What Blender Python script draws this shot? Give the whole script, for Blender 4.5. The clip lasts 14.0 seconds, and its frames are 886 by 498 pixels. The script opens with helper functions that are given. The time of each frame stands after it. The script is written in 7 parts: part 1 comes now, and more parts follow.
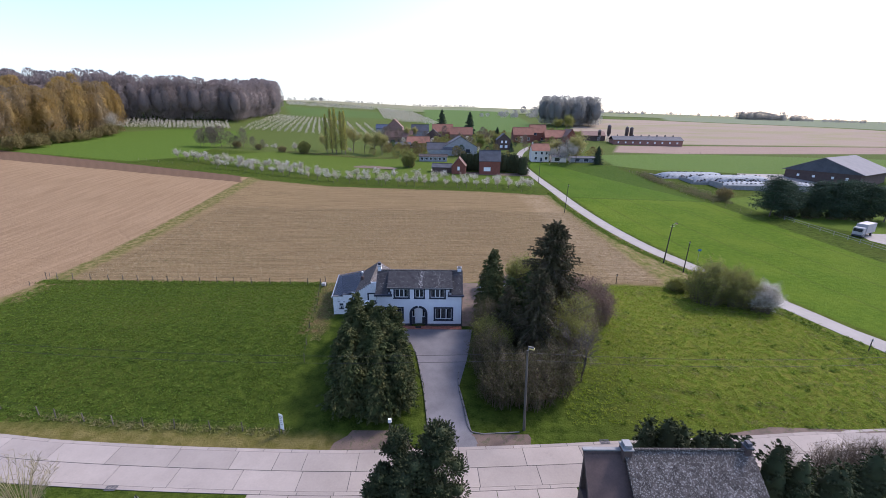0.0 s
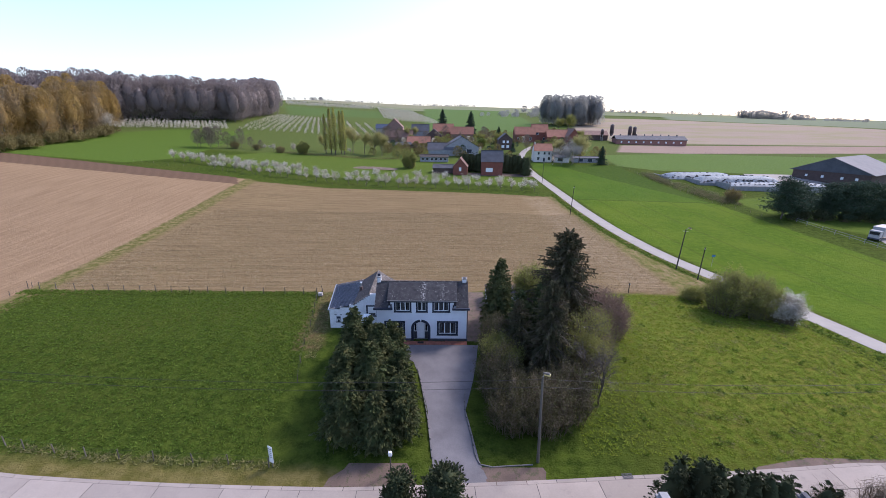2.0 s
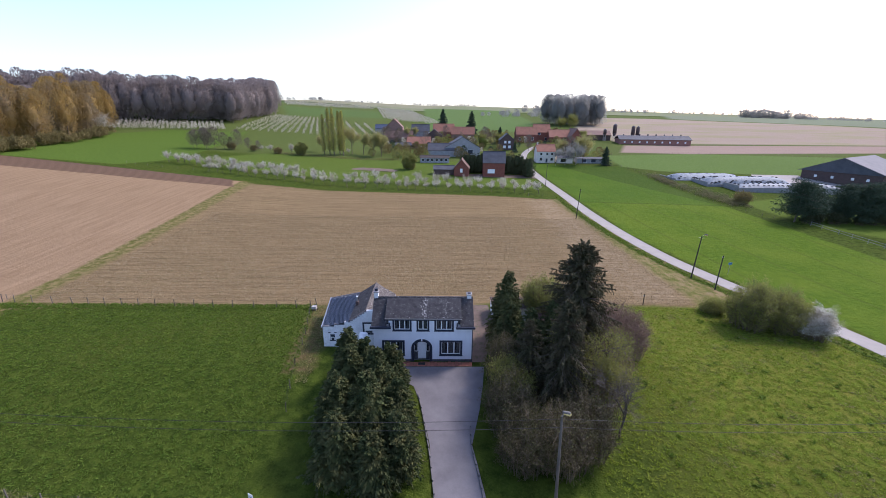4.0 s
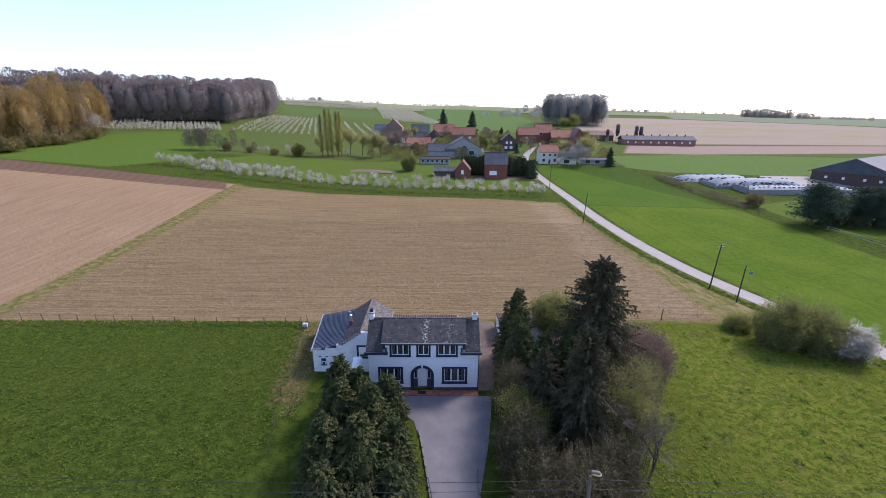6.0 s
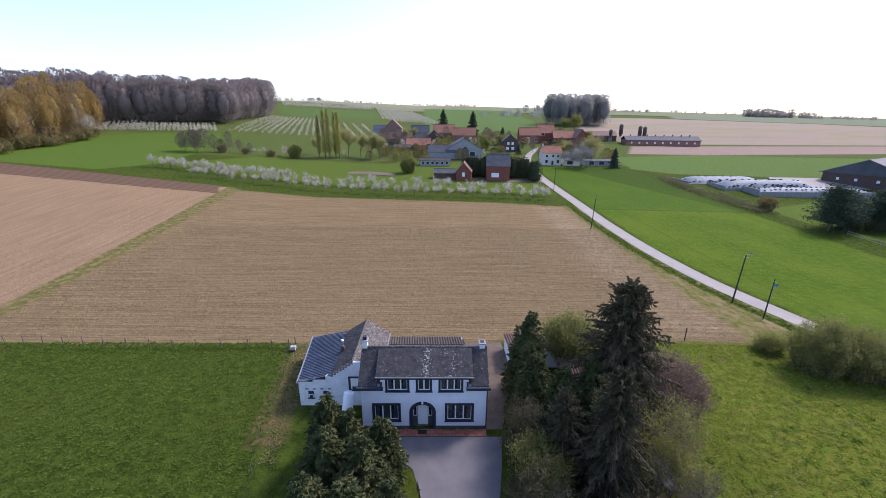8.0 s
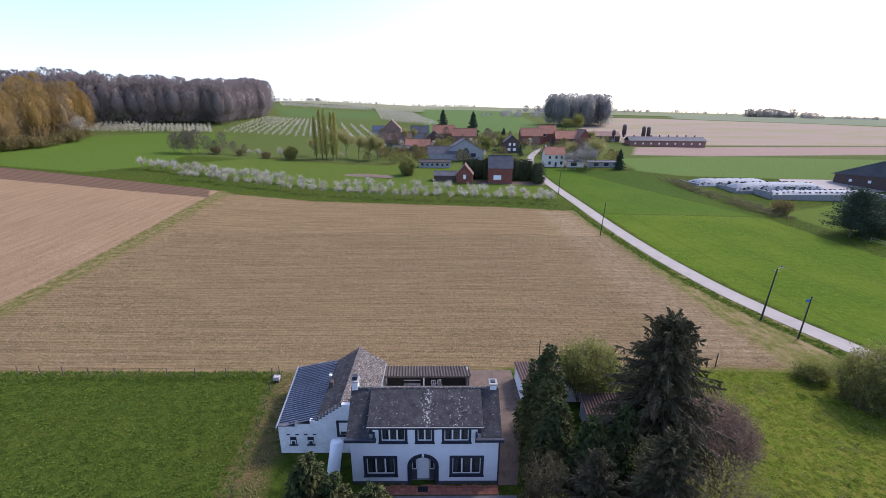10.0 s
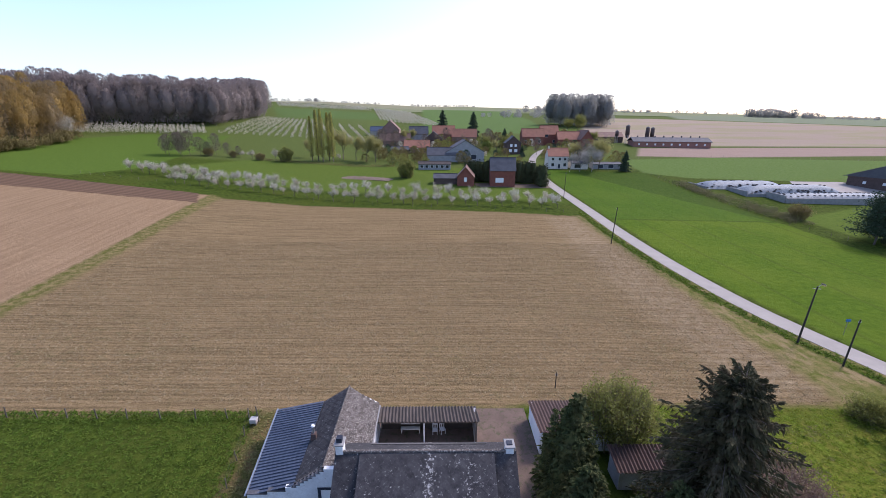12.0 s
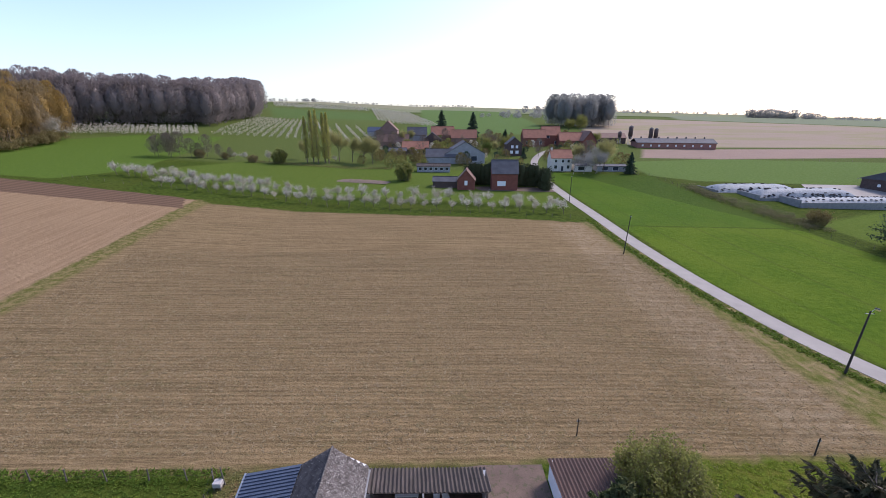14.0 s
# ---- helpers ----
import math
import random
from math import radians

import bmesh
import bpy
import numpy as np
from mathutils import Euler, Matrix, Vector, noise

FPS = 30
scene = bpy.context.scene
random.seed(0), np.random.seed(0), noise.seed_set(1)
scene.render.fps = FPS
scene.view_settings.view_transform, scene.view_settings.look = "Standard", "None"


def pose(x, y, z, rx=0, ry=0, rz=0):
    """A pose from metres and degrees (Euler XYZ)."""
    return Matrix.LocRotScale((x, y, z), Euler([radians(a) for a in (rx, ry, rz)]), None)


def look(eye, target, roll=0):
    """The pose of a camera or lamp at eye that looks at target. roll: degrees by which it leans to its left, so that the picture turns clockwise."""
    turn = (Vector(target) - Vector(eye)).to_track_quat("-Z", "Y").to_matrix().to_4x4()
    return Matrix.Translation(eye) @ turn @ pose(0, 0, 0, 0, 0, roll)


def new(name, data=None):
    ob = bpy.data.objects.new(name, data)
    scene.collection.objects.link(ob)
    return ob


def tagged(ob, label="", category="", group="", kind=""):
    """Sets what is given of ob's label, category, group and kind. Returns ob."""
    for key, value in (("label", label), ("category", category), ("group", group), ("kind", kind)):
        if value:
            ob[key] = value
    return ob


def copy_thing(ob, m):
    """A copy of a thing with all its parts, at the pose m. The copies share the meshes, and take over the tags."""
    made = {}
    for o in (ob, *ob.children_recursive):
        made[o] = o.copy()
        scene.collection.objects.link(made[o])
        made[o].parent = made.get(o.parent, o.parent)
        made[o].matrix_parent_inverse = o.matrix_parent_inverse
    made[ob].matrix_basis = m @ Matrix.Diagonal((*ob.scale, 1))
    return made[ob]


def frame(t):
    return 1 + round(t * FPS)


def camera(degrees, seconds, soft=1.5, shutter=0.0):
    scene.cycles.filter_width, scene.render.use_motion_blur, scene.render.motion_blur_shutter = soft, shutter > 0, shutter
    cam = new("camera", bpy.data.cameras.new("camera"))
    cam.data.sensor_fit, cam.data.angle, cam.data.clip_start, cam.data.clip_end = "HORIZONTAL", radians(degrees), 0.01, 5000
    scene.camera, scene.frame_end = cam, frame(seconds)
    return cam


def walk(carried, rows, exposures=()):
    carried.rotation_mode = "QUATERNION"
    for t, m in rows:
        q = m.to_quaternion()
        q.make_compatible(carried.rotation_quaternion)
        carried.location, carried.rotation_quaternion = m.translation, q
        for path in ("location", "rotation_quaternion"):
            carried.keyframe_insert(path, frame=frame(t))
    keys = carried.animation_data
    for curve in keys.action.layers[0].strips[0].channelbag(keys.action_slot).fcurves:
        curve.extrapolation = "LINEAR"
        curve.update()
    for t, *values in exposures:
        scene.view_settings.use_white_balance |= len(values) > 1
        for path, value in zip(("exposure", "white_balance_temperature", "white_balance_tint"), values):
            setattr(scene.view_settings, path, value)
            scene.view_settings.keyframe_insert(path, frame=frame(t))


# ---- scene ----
cam = camera(95.2, 14.0, soft=0.6)
# seconds, x, y, z, pitch, roll, yaw
FLIGHT = [
    (0, 2.509, -50.387, 27.313, -17.736, 0.709, -0.597),
    (1, 2.256, -48.530, 27.383, -17.780, 0.667, -0.579),
    (2, 2.062, -46.494, 27.461, -17.812, 0.619, -0.559),
    (3, 1.909, -44.292, 27.541, -17.832, 0.568, -0.540),
    (4, 1.781, -41.941, 27.617, -17.842, 0.516, -0.524),
    (5, 1.665, -39.450, 27.686, -17.844, 0.463, -0.512),
    (6, 1.550, -36.831, 27.744, -17.838, 0.412, -0.506),
    (7, 1.430, -34.092, 27.793, -17.826, 0.364, -0.508),
    (8, 1.300, -31.239, 27.831, -17.809, 0.321, -0.521),
    (9, 1.159, -28.277, 27.863, -17.788, 0.284, -0.544),
    (10, 1.007, -25.210, 27.891, -17.766, 0.255, -0.582),
    (11, 0.851, -22.037, 27.922, -17.742, 0.235, -0.634),
    (12, 0.696, -18.759, 27.963, -17.718, 0.227, -0.704),
    (13, 0.553, -15.373, 28.022, -17.695, 0.231, -0.793),
    (14, 0.436, -11.875, 28.111, -17.676, 0.250, -0.903),
]


def heading(x, y, z, pitch, roll, yaw):
    p, w = radians(pitch), radians(yaw)
    ahead = Vector((-math.sin(w) * math.cos(p), math.cos(w) * math.cos(p), math.sin(p)))
    eye = Vector((x, y, z))
    return look(eye, eye + 10 * ahead, roll)


walk(cam, [(row[0], heading(*row[1:])) for row in FLIGHT], [(0.0, 1.12, 6050, 21.5), (7.0, 1.13, 6070, 22.5), (11.0, 1.08, 6110, 22.5), (14.0, 0.87, 6150, 22)])

# ---- light ----
SUN_AZIMUTH, SUN_ELEVATION = radians(56), radians(46)
world = bpy.data.worlds.new("sky")
scene.world = world
world.use_nodes = True
wt = world.node_tree
sky = wt.nodes.new("ShaderNodeTexSky")
sky.sky_type = "NISHITA"
sky.sun_disc = False
sky.sun_elevation, sky.sun_rotation = SUN_ELEVATION, SUN_AZIMUTH
sky.altitude, sky.air_density, sky.dust_density, sky.ozone_density = 80, 1.0, 1.8, 2.0
wt.nodes["Background"].inputs["Strength"].default_value = 0.15
wt.links.new(sky.outputs[0], wt.nodes["Background"].inputs["Color"])
sun = new("sun", bpy.data.lights.new("sun", "SUN"))
sun.data.energy, sun.data.angle, sun.data.color = 1.85, radians(12.0), (1.0, 0.94, 0.85)
sun.matrix_world = look((60 * math.sin(SUN_AZIMUTH), 60 * math.cos(SUN_AZIMUTH), 60 * math.tan(SUN_ELEVATION)), (0, 0, 0))

# ---- node helpers ----
def fresh(name):
    m = bpy.data.materials.new(name)
    m.use_nodes = True
    return m, m.node_tree, m.node_tree.nodes["Principled BSDF"]


def put(nt, socket, value):
    if isinstance(value, bpy.types.NodeSocket):
        nt.links.new(value, socket)
    elif isinstance(value, (tuple, list)) and len(value) == 3 and socket.type == "RGBA":
        socket.default_value = (*value, 1)
    else:
        socket.default_value = value


def noise_tex(nt, vec, scale, detail=4.0, rough=0.6):
    n = nt.nodes.new("ShaderNodeTexNoise")
    put(nt, n.inputs["Vector"], vec)
    put(nt, n.inputs["Scale"], scale)
    put(nt, n.inputs["Detail"], detail)
    put(nt, n.inputs["Roughness"], rough)
    return n.outputs["Fac"]


def noise_vec(nt, vec, scale):
    n = nt.nodes.new("ShaderNodeTexNoise")
    put(nt, n.inputs["Vector"], vec)
    put(nt, n.inputs["Scale"], scale)
    put(nt, n.inputs["Detail"], 3.0)
    return n.outputs["Color"]


def calc(nt, op, a, b=0.0):
    n = nt.nodes.new("ShaderNodeMath")
    n.operation = op
    put(nt, n.inputs[0], a)
    put(nt, n.inputs[1], b)
    return n.outputs[0]


def vcalc(nt, op, a, b):
    n = nt.nodes.new("ShaderNodeVectorMath")
    n.operation = op
    put(nt, n.inputs[0], a)
    put(nt, n.inputs[1], b)
    return n.outputs["Value"] if op == "DOT_PRODUCT" else n.outputs[0]


def spread(nt, value, a, b, lo=0.0, hi=1.0):
    n = nt.nodes.new("ShaderNodeMapRange")
    put(nt, n.inputs[0], value)
    for k, v in enumerate((a, b, lo, hi)):
        put(nt, n.inputs[k + 1], v)
    return n.outputs[0]


def blend(nt, fac, a, b, kind="MIX"):
    n = nt.nodes.new("ShaderNodeMix")
    n.data_type, n.blend_type = "RGBA", kind
    put(nt, n.inputs[0], fac)
    put(nt, n.inputs[6], a)
    put(nt, n.inputs[7], b)
    return n.outputs[2]


def scaled(nt, vec, s):
    return vcalc(nt, "MULTIPLY", vec, s)


def position(nt):
    return nt.nodes.new("ShaderNodeNewGeometry").outputs["Position"]


def local(nt):
    return nt.nodes.new("ShaderNodeTexCoord").outputs["Object"]


def relief(nt, bsdf, height, strength, distance):
    n = nt.nodes.new("ShaderNodeBump")
    put(nt, n.inputs["Strength"], strength)
    put(nt, n.inputs["Distance"], distance)
    put(nt, n.inputs["Height"], height)
    nt.links.new(n.outputs[0], bsdf.inputs["Normal"])


def surface(name, light, dark, scale=1.5, grain=18.0, rough=0.85, bump=0.3, depth=0.01, stain=None, gloss=0.3, metal=0.0, own=0.0, vary=0.0, stretch=None, runs=()):
    """A weathered surface: two colours mixed at two scales, stains with edges of their own, and fine relief."""
    m, nt, bsdf = fresh(name)
    p = local(nt) if own else position(nt)
    if stretch:
        p = scaled(nt, p, stretch)
    broad = noise_tex(nt, p, scale, 5)
    fine = noise_tex(nt, p, grain, 4, 0.7)
    both = calc(nt, "ADD", calc(nt, "MULTIPLY", broad, 0.6), calc(nt, "MULTIPLY", fine, 0.4))
    col = blend(nt, spread(nt, both, 0.35, 0.65), dark, light)
    if stain:
        growth = noise_tex(nt, p, scale * 2.7, 7, 0.75)
        for x, half, more in runs:
            off = calc(nt, "ABSOLUTE", calc(nt, "SUBTRACT", vcalc(nt, "DOT_PRODUCT", p, (1, 0, 0)), x))
            growth = calc(nt, "ADD", growth, spread(nt, off, half, 0, 0, more))
        spots = spread(nt, growth, stain[1], stain[1] + 0.07)
        col = blend(nt, calc(nt, "MULTIPLY", spots, stain[2]), col, stain[0])
    if vary:
        rnd = nt.nodes.new("ShaderNodeObjectInfo").outputs["Random"]
        hsv = nt.nodes.new("ShaderNodeHueSaturation")
        put(nt, hsv.inputs["Value"], spread(nt, rnd, 0, 1, 1 - vary, 1 + vary))
        put(nt, hsv.inputs["Color"], col)
        col = hsv.outputs[0]
    put(nt, bsdf.inputs["Base Color"], col)
    put(nt, bsdf.inputs["Roughness"], spread(nt, fine, 0.3, 0.7, max(0.02, rough - 0.1), min(1, rough + 0.1)))
    put(nt, bsdf.inputs["Specular IOR Level"], gloss)
    put(nt, bsdf.inputs["Metallic"], metal)
    if bump:
        relief(nt, bsdf, fine, bump, depth)
    return m


def foliage(name, a, b, c, through_light=0.25, rough=0.8, gloss=0.12, patch_size=0.9):
    """Leaves or needles: each leaf has a tint of its own, and a part of the light passes through."""
    m, nt, bsdf = fresh(name)
    geo = nt.nodes.new("ShaderNodeNewGeometry")
    rnd = geo.outputs["Random Per Island"]
    patch = noise_tex(nt, geo.outputs["Position"], patch_size, 3)
    col = blend(nt, rnd, a, b)
    col = blend(nt, spread(nt, patch, 0.42, 0.68, 0.0, 0.8), col, c)
    put(nt, bsdf.inputs["Base Color"], col)
    put(nt, bsdf.inputs["Roughness"], rough)
    put(nt, bsdf.inputs["Specular IOR Level"], gloss)
    tl = nt.nodes.new("ShaderNodeBsdfTranslucent")
    put(nt, tl.inputs["Color"], col)
    mx = nt.nodes.new("ShaderNodeMixShader")
    put(nt, mx.inputs[0], through_light)
    nt.links.new(bsdf.outputs[0], mx.inputs[1])
    nt.links.new(tl.outputs[0], mx.inputs[2])
    nt.links.new(mx.outputs[0], nt.nodes["Material Output"].inputs["Surface"])
    return m


# ---- materials ----
WHITE_WALL = surface("white_painted_render", (0.7949, 0.8048, 0.8247), (0.6955, 0.7055, 0.7353), 0.8, 9, 0.8, 0.3, 0.006, ((0.5, 0.5, 0.5), 0.66, 0.35))
CREAM_WALL = surface("cream_painted_render", (0.66, 0.61, 0.55), (0.54, 0.50, 0.45), 0.6, 7, 0.85, 0.3, 0.006, ((0.42, 0.39, 0.35), 0.62, 0.5))
WHITE_BRICK = surface("whitewashed_brick", (0.7491, 0.7589, 0.7786), (0.5421, 0.5421, 0.5519), 1.1, 7, 0.9, 0.6, 0.012, ((0.36, 0.32, 0.29), 0.59, 0.6))
DARK_TRIM = surface("blue_black_paint", (0.035, 0.042, 0.06), (0.018, 0.022, 0.035), 2, 20, 0.55, 0.15, 0.003)
PLINTH = surface("dark_grey_plinth", (0.10, 0.10, 0.11), (0.05, 0.05, 0.055), 1.4, 14, 0.8, 0.3, 0.006)
SLATE = surface("weathered_slate", (0.068, 0.065, 0.067), (0.026, 0.025, 0.028), 1.9, 10, 0.85, 0.6, 0.012, ((0.42, 0.41, 0.39), 0.60, 0.85), gloss=0.12, vary=0.16, runs=((0.1, 0.7, 0.09), (2.6, 1.6, 0.04)))
SLATE_OLD = surface("lichened_slate", (0.118, 0.100, 0.090), (0.050, 0.043, 0.040), 3.2, 14, 0.9, 0.6, 0.012, ((0.37, 0.35, 0.32), 0.52, 0.68), gloss=0.05, vary=0.25)
METAL_ROOF = surface("blue_grey_roof_sheet", (0.060, 0.078, 0.118), (0.036, 0.048, 0.078), 0.6, 6, 0.42, 0.1, 0.003, ((0.14, 0.15, 0.18), 0.64, 0.5), gloss=0.5)
CORRUGATED = surface("stained_fibre_cement", (0.088, 0.070, 0.062), (0.034, 0.028, 0.025), 1.1, 8, 0.9, 0.5, 0.01, ((0.05, 0.05, 0.035), 0.57, 0.8), stretch=(2.2, 0.5, 1))
RUST_SHEET = surface("rust_brown_corrugated_sheet", (0.090, 0.052, 0.043), (0.044, 0.027, 0.023), 1.0, 9, 0.8, 0.4, 0.008, ((0.05, 0.045, 0.03), 0.6, 0.7), stretch=(2.2, 0.5, 1))
TERRACE = surface("red_paving_tile", (0.36, 0.13, 0.085), (0.25, 0.09, 0.06), 2, 12, 0.85, 0.4, 0.006, vary=0.2)
FRAME_WHITE = surface("white_window_paint", (0.78, 0.78, 0.77), (0.68, 0.68, 0.67), 3, 30, 0.5, 0.1, 0.002)
CURTAIN = surface("net_curtain", (0.62, 0.62, 0.60), (0.40, 0.40, 0.39), 1.5, 6, 0.95, 0.2, 0.004, stretch=(8, 8, 0.3))
RED_BRICK = surface("red_brick", (0.238, 0.084, 0.06), (0.154, 0.056, 0.0416), 0.9, 7, 0.9, 0.5, 0.012, ((0.16, 0.08, 0.06), 0.62, 0.5))
PALE_BRICK = surface("worn_pink_brick", (0.285, 0.18, 0.15), (0.195, 0.12, 0.0975), 0.9, 7, 0.9, 0.5, 0.012, ((0.2, 0.15, 0.12), 0.6, 0.5))
BARN_BRICK = surface("faded_red_brick", (0.30, 0.150, 0.120), (0.22, 0.108, 0.088), 0.6, 5, 0.9, 0.5, 0.012, ((0.2, 0.13, 0.11), 0.6, 0.5))
BROWN_BRICK = surface("brown_brick", (0.115, 0.078, 0.068), (0.07, 0.048, 0.044), 1.0, 8, 0.9, 0.5, 0.012, ((0.05, 0.04, 0.04), 0.6, 0.5))
GREY_WALL = surface("grey_cement_wall", (0.34, 0.34, 0.35), (0.23, 0.23, 0.24), 0.7, 8, 0.9, 0.3, 0.01, ((0.15, 0.15, 0.15), 0.62, 0.5))
ORANGE_TILE = surface("orange_clay_tile", (0.37, 0.165, 0.105), (0.255, 0.112, 0.074), 0.5, 5, 0.85, 0.5, 0.02, ((0.22, 0.10, 0.06), 0.6, 0.6), vary=0.12)
GREY_TILE = surface("grey_roof_tile", (0.091, 0.091, 0.1015), (0.0525, 0.0525, 0.0595), 0.5, 5, 0.8, 0.5, 0.02, ((0.2, 0.19, 0.18), 0.62, 0.5), vary=0.15)
BROWN_TILE = surface("brown_roof_tile", (0.22, 0.13, 0.10), (0.13, 0.08, 0.065), 0.5, 5, 0.85, 0.5, 0.02, ((0.10, 0.08, 0.06), 0.6, 0.6), vary=0.15)
CONCRETE_SLAB = surface("pale_road_concrete", (0.318, 0.270, 0.232), (0.252, 0.213, 0.184), 0.35, 6, 0.9, 0.25, 0.008, ((0.20, 0.175, 0.155), 0.60, 0.45), vary=0.10)
SIDE_CONCRETE = surface("bleached_lane_concrete", (0.300, 0.270, 0.238), (0.235, 0.212, 0.188), 0.4, 7, 0.9, 0.25, 0.008, ((0.38, 0.36, 0.33), 0.63, 0.5))
JOINT = surface("tar_joint", (0.06, 0.055, 0.055), (0.035, 0.033, 0.033), 2, 15, 0.8, 0.2, 0.004)
GRAVEL = surface("grey_drive_gravel", (0.182, 0.170, 0.175), (0.116, 0.108, 0.112), 0.5, 14, 0.95, 0.7, 0.02, ((0.15, 0.15, 0.15), 0.62, 0.35))
PINK_GRAVEL = surface("trodden_pinkish_grit", (0.155, 0.108, 0.084), (0.09, 0.064, 0.05), 0.6, 12, 0.95, 0.7, 0.02, ((0.06, 0.066, 0.03), 0.52, 0.7))
KERB = surface("kerb_concrete", (0.294, 0.287, 0.28), (0.196, 0.1925, 0.189), 1, 10, 0.9, 0.4, 0.008)
EDGING = surface("dirty_edging_stone", (0.17, 0.16, 0.15), (0.10, 0.095, 0.09), 1, 10, 0.9, 0.4, 0.008)
WOOD_POST = surface("weathered_post_wood", (0.17, 0.145, 0.12), (0.085, 0.072, 0.06), 2, 14, 0.9, 0.5, 0.008, stretch=(3, 3, 0.4), vary=0.25)
POLE_CONCRETE = surface("grey_pole_concrete", (0.150, 0.132, 0.110), (0.095, 0.084, 0.070), 0.8, 12, 0.9, 0.3, 0.006)
POLE_DARK = surface("tarred_pole", (0.055, 0.048, 0.042), (0.03, 0.027, 0.025), 1, 12, 0.8, 0.4, 0.006)
BARK = surface("grey_brown_bark", (0.16, 0.13, 0.105), (0.075, 0.06, 0.05), 1.5, 10, 0.95, 0.6, 0.02, stretch=(2, 2, 0.5))
PALE_BARK = surface("pale_birch_bark", (0.42, 0.40, 0.36), (0.22, 0.20, 0.17), 1.5, 8, 0.9, 0.4, 0.01)
TWIG = surface("bare_twig", (0.19, 0.145, 0.098), (0.105, 0.08, 0.056), 0.7, 3, 0.95, 0)
PALE_TWIG = surface("straw_coloured_twig", (0.36, 0.30, 0.17), (0.22, 0.18, 0.10), 0.7, 3, 0.95, 0)
TWIG_PURPLE = surface("purple_brown_twig", (0.19, 0.138, 0.112), (0.11, 0.08, 0.068), 0.7, 3, 0.95, 0)
WIRE = surface("dark_cable", (0.03, 0.03, 0.032), (0.02, 0.02, 0.022), 2, 10, 0.6, 0)
STEEL = surface("galvanised_steel", (0.45, 0.46, 0.47), (0.34, 0.345, 0.35), 2, 15, 0.45, 0.1, 0.002, metal=0.8)
PLASTIC_WHITE = surface("white_plastic", (0.80, 0.81, 0.83), (0.72, 0.73, 0.75), 1, 9, 0.4, 0.05, 0.002)
SIGN_BLUE = surface("blue_sign_face", (0.05, 0.19, 0.42), (0.04, 0.15, 0.34), 2, 9, 0.4, 0)
BLACK_RUBBER = surface("black_rubber", (0.025, 0.025, 0.027), (0.015, 0.015, 0.016), 2, 15, 0.85, 0.3, 0.01)
SILAGE_SHEET = surface("pale_silage_sheet", (0.19, 0.225, 0.255), (0.085, 0.11, 0.13), 0.9, 3, 0.6, 0.8, 0.08, ((0.42, 0.44, 0.46), 0.58, 0.6), gloss=0.2)
SOIL_HEAP = surface("dug_brown_soil", (0.19, 0.135, 0.10), (0.11, 0.08, 0.06), 0.8, 6, 0.95, 0.7, 0.05, ((0.09, 0.11, 0.04), 0.6, 0.6))
DARK_SHEET = surface("dark_barn_sheet", (0.10, 0.105, 0.12), (0.06, 0.063, 0.075), 0.4, 4, 0.7, 0.2, 0.02)
GREY_SHEET = surface("pale_barn_roof_sheet", (0.15, 0.142, 0.146), (0.115, 0.11, 0.113), 0.3, 3, 0.8, 0.2, 0.02)
# near-black colour standing in for shade inside house and shed
DEEP_SHADE = surface("interior_shade", (0.05, 0.045, 0.04), (0.03, 0.027, 0.025), 1, 6, 0.95, 0.2, 0.01)
LAMP_GLASS = surface("yellowed_lamp_bowl", (0.75, 0.62, 0.25), (0.65, 0.5, 0.2), 3, 9, 0.35, 0)

glass_mat, gnt, gb = fresh("window_glass")
put(gnt, gb.inputs["Base Color"], (0.02, 0.025, 0.03))
put(gnt, gb.inputs["Roughness"], 0.06)
put(gnt, gb.inputs["Specular IOR Level"], 0.6)
put(gnt, gb.inputs["Alpha"], 0.55)
GLASS = glass_mat

LEAF_CYPRESS = foliage("cypress_spray", (0.034, 0.050, 0.021), (0.078, 0.096, 0.034), (0.118, 0.112, 0.044), 0.12)
LEAF_SPRUCE = foliage("spruce_needles", (0.050, 0.054, 0.028), (0.094, 0.086, 0.044), (0.112, 0.084, 0.052), 0.12)
# needle green, lifted a little in colour to stand in for haze
LEAF_PINE = foliage("pine_needles", (0.038, 0.062, 0.040), (0.066, 0.098, 0.060), (0.057, 0.078, 0.047), 0.1)
LEAF_FRESH = foliage("fresh_spring_leaves", (0.1275, 0.17, 0.0372), (0.1806, 0.2231, 0.0584), (0.1063, 0.1275, 0.0372), 0.35)
LEAF_WILLOW = foliage("willow_catkin_leaves", (0.3168, 0.288, 0.108), (0.4176, 0.3888, 0.1584), (0.2448, 0.2448, 0.0864), 0.5)
LEAF_POPLAR = foliage("young_poplar_leaves", (0.36, 0.35, 0.10), (0.48, 0.44, 0.13), (0.29, 0.29, 0.09), 0.5)
LEAF_AMBER = foliage("amber_budding_leaves", (0.33, 0.225, 0.075), (0.42, 0.285, 0.10), (0.27, 0.225, 0.165), 0.5, patch_size=0.07)
LEAF_OLIVE = foliage("olive_budding_twigs", (0.17, 0.142, 0.056), (0.245, 0.195, 0.075), (0.13, 0.105, 0.048), 0.35)
LEAF_SHRUB = foliage("dark_shrub_leaves", (0.060, 0.064, 0.026), (0.108, 0.100, 0.042), (0.125, 0.096, 0.052), 0.3)
LEAF_YEW = foliage("yew_needles", (0.034, 0.046, 0.022), (0.062, 0.074, 0.034), (0.058, 0.060, 0.028), 0.06)
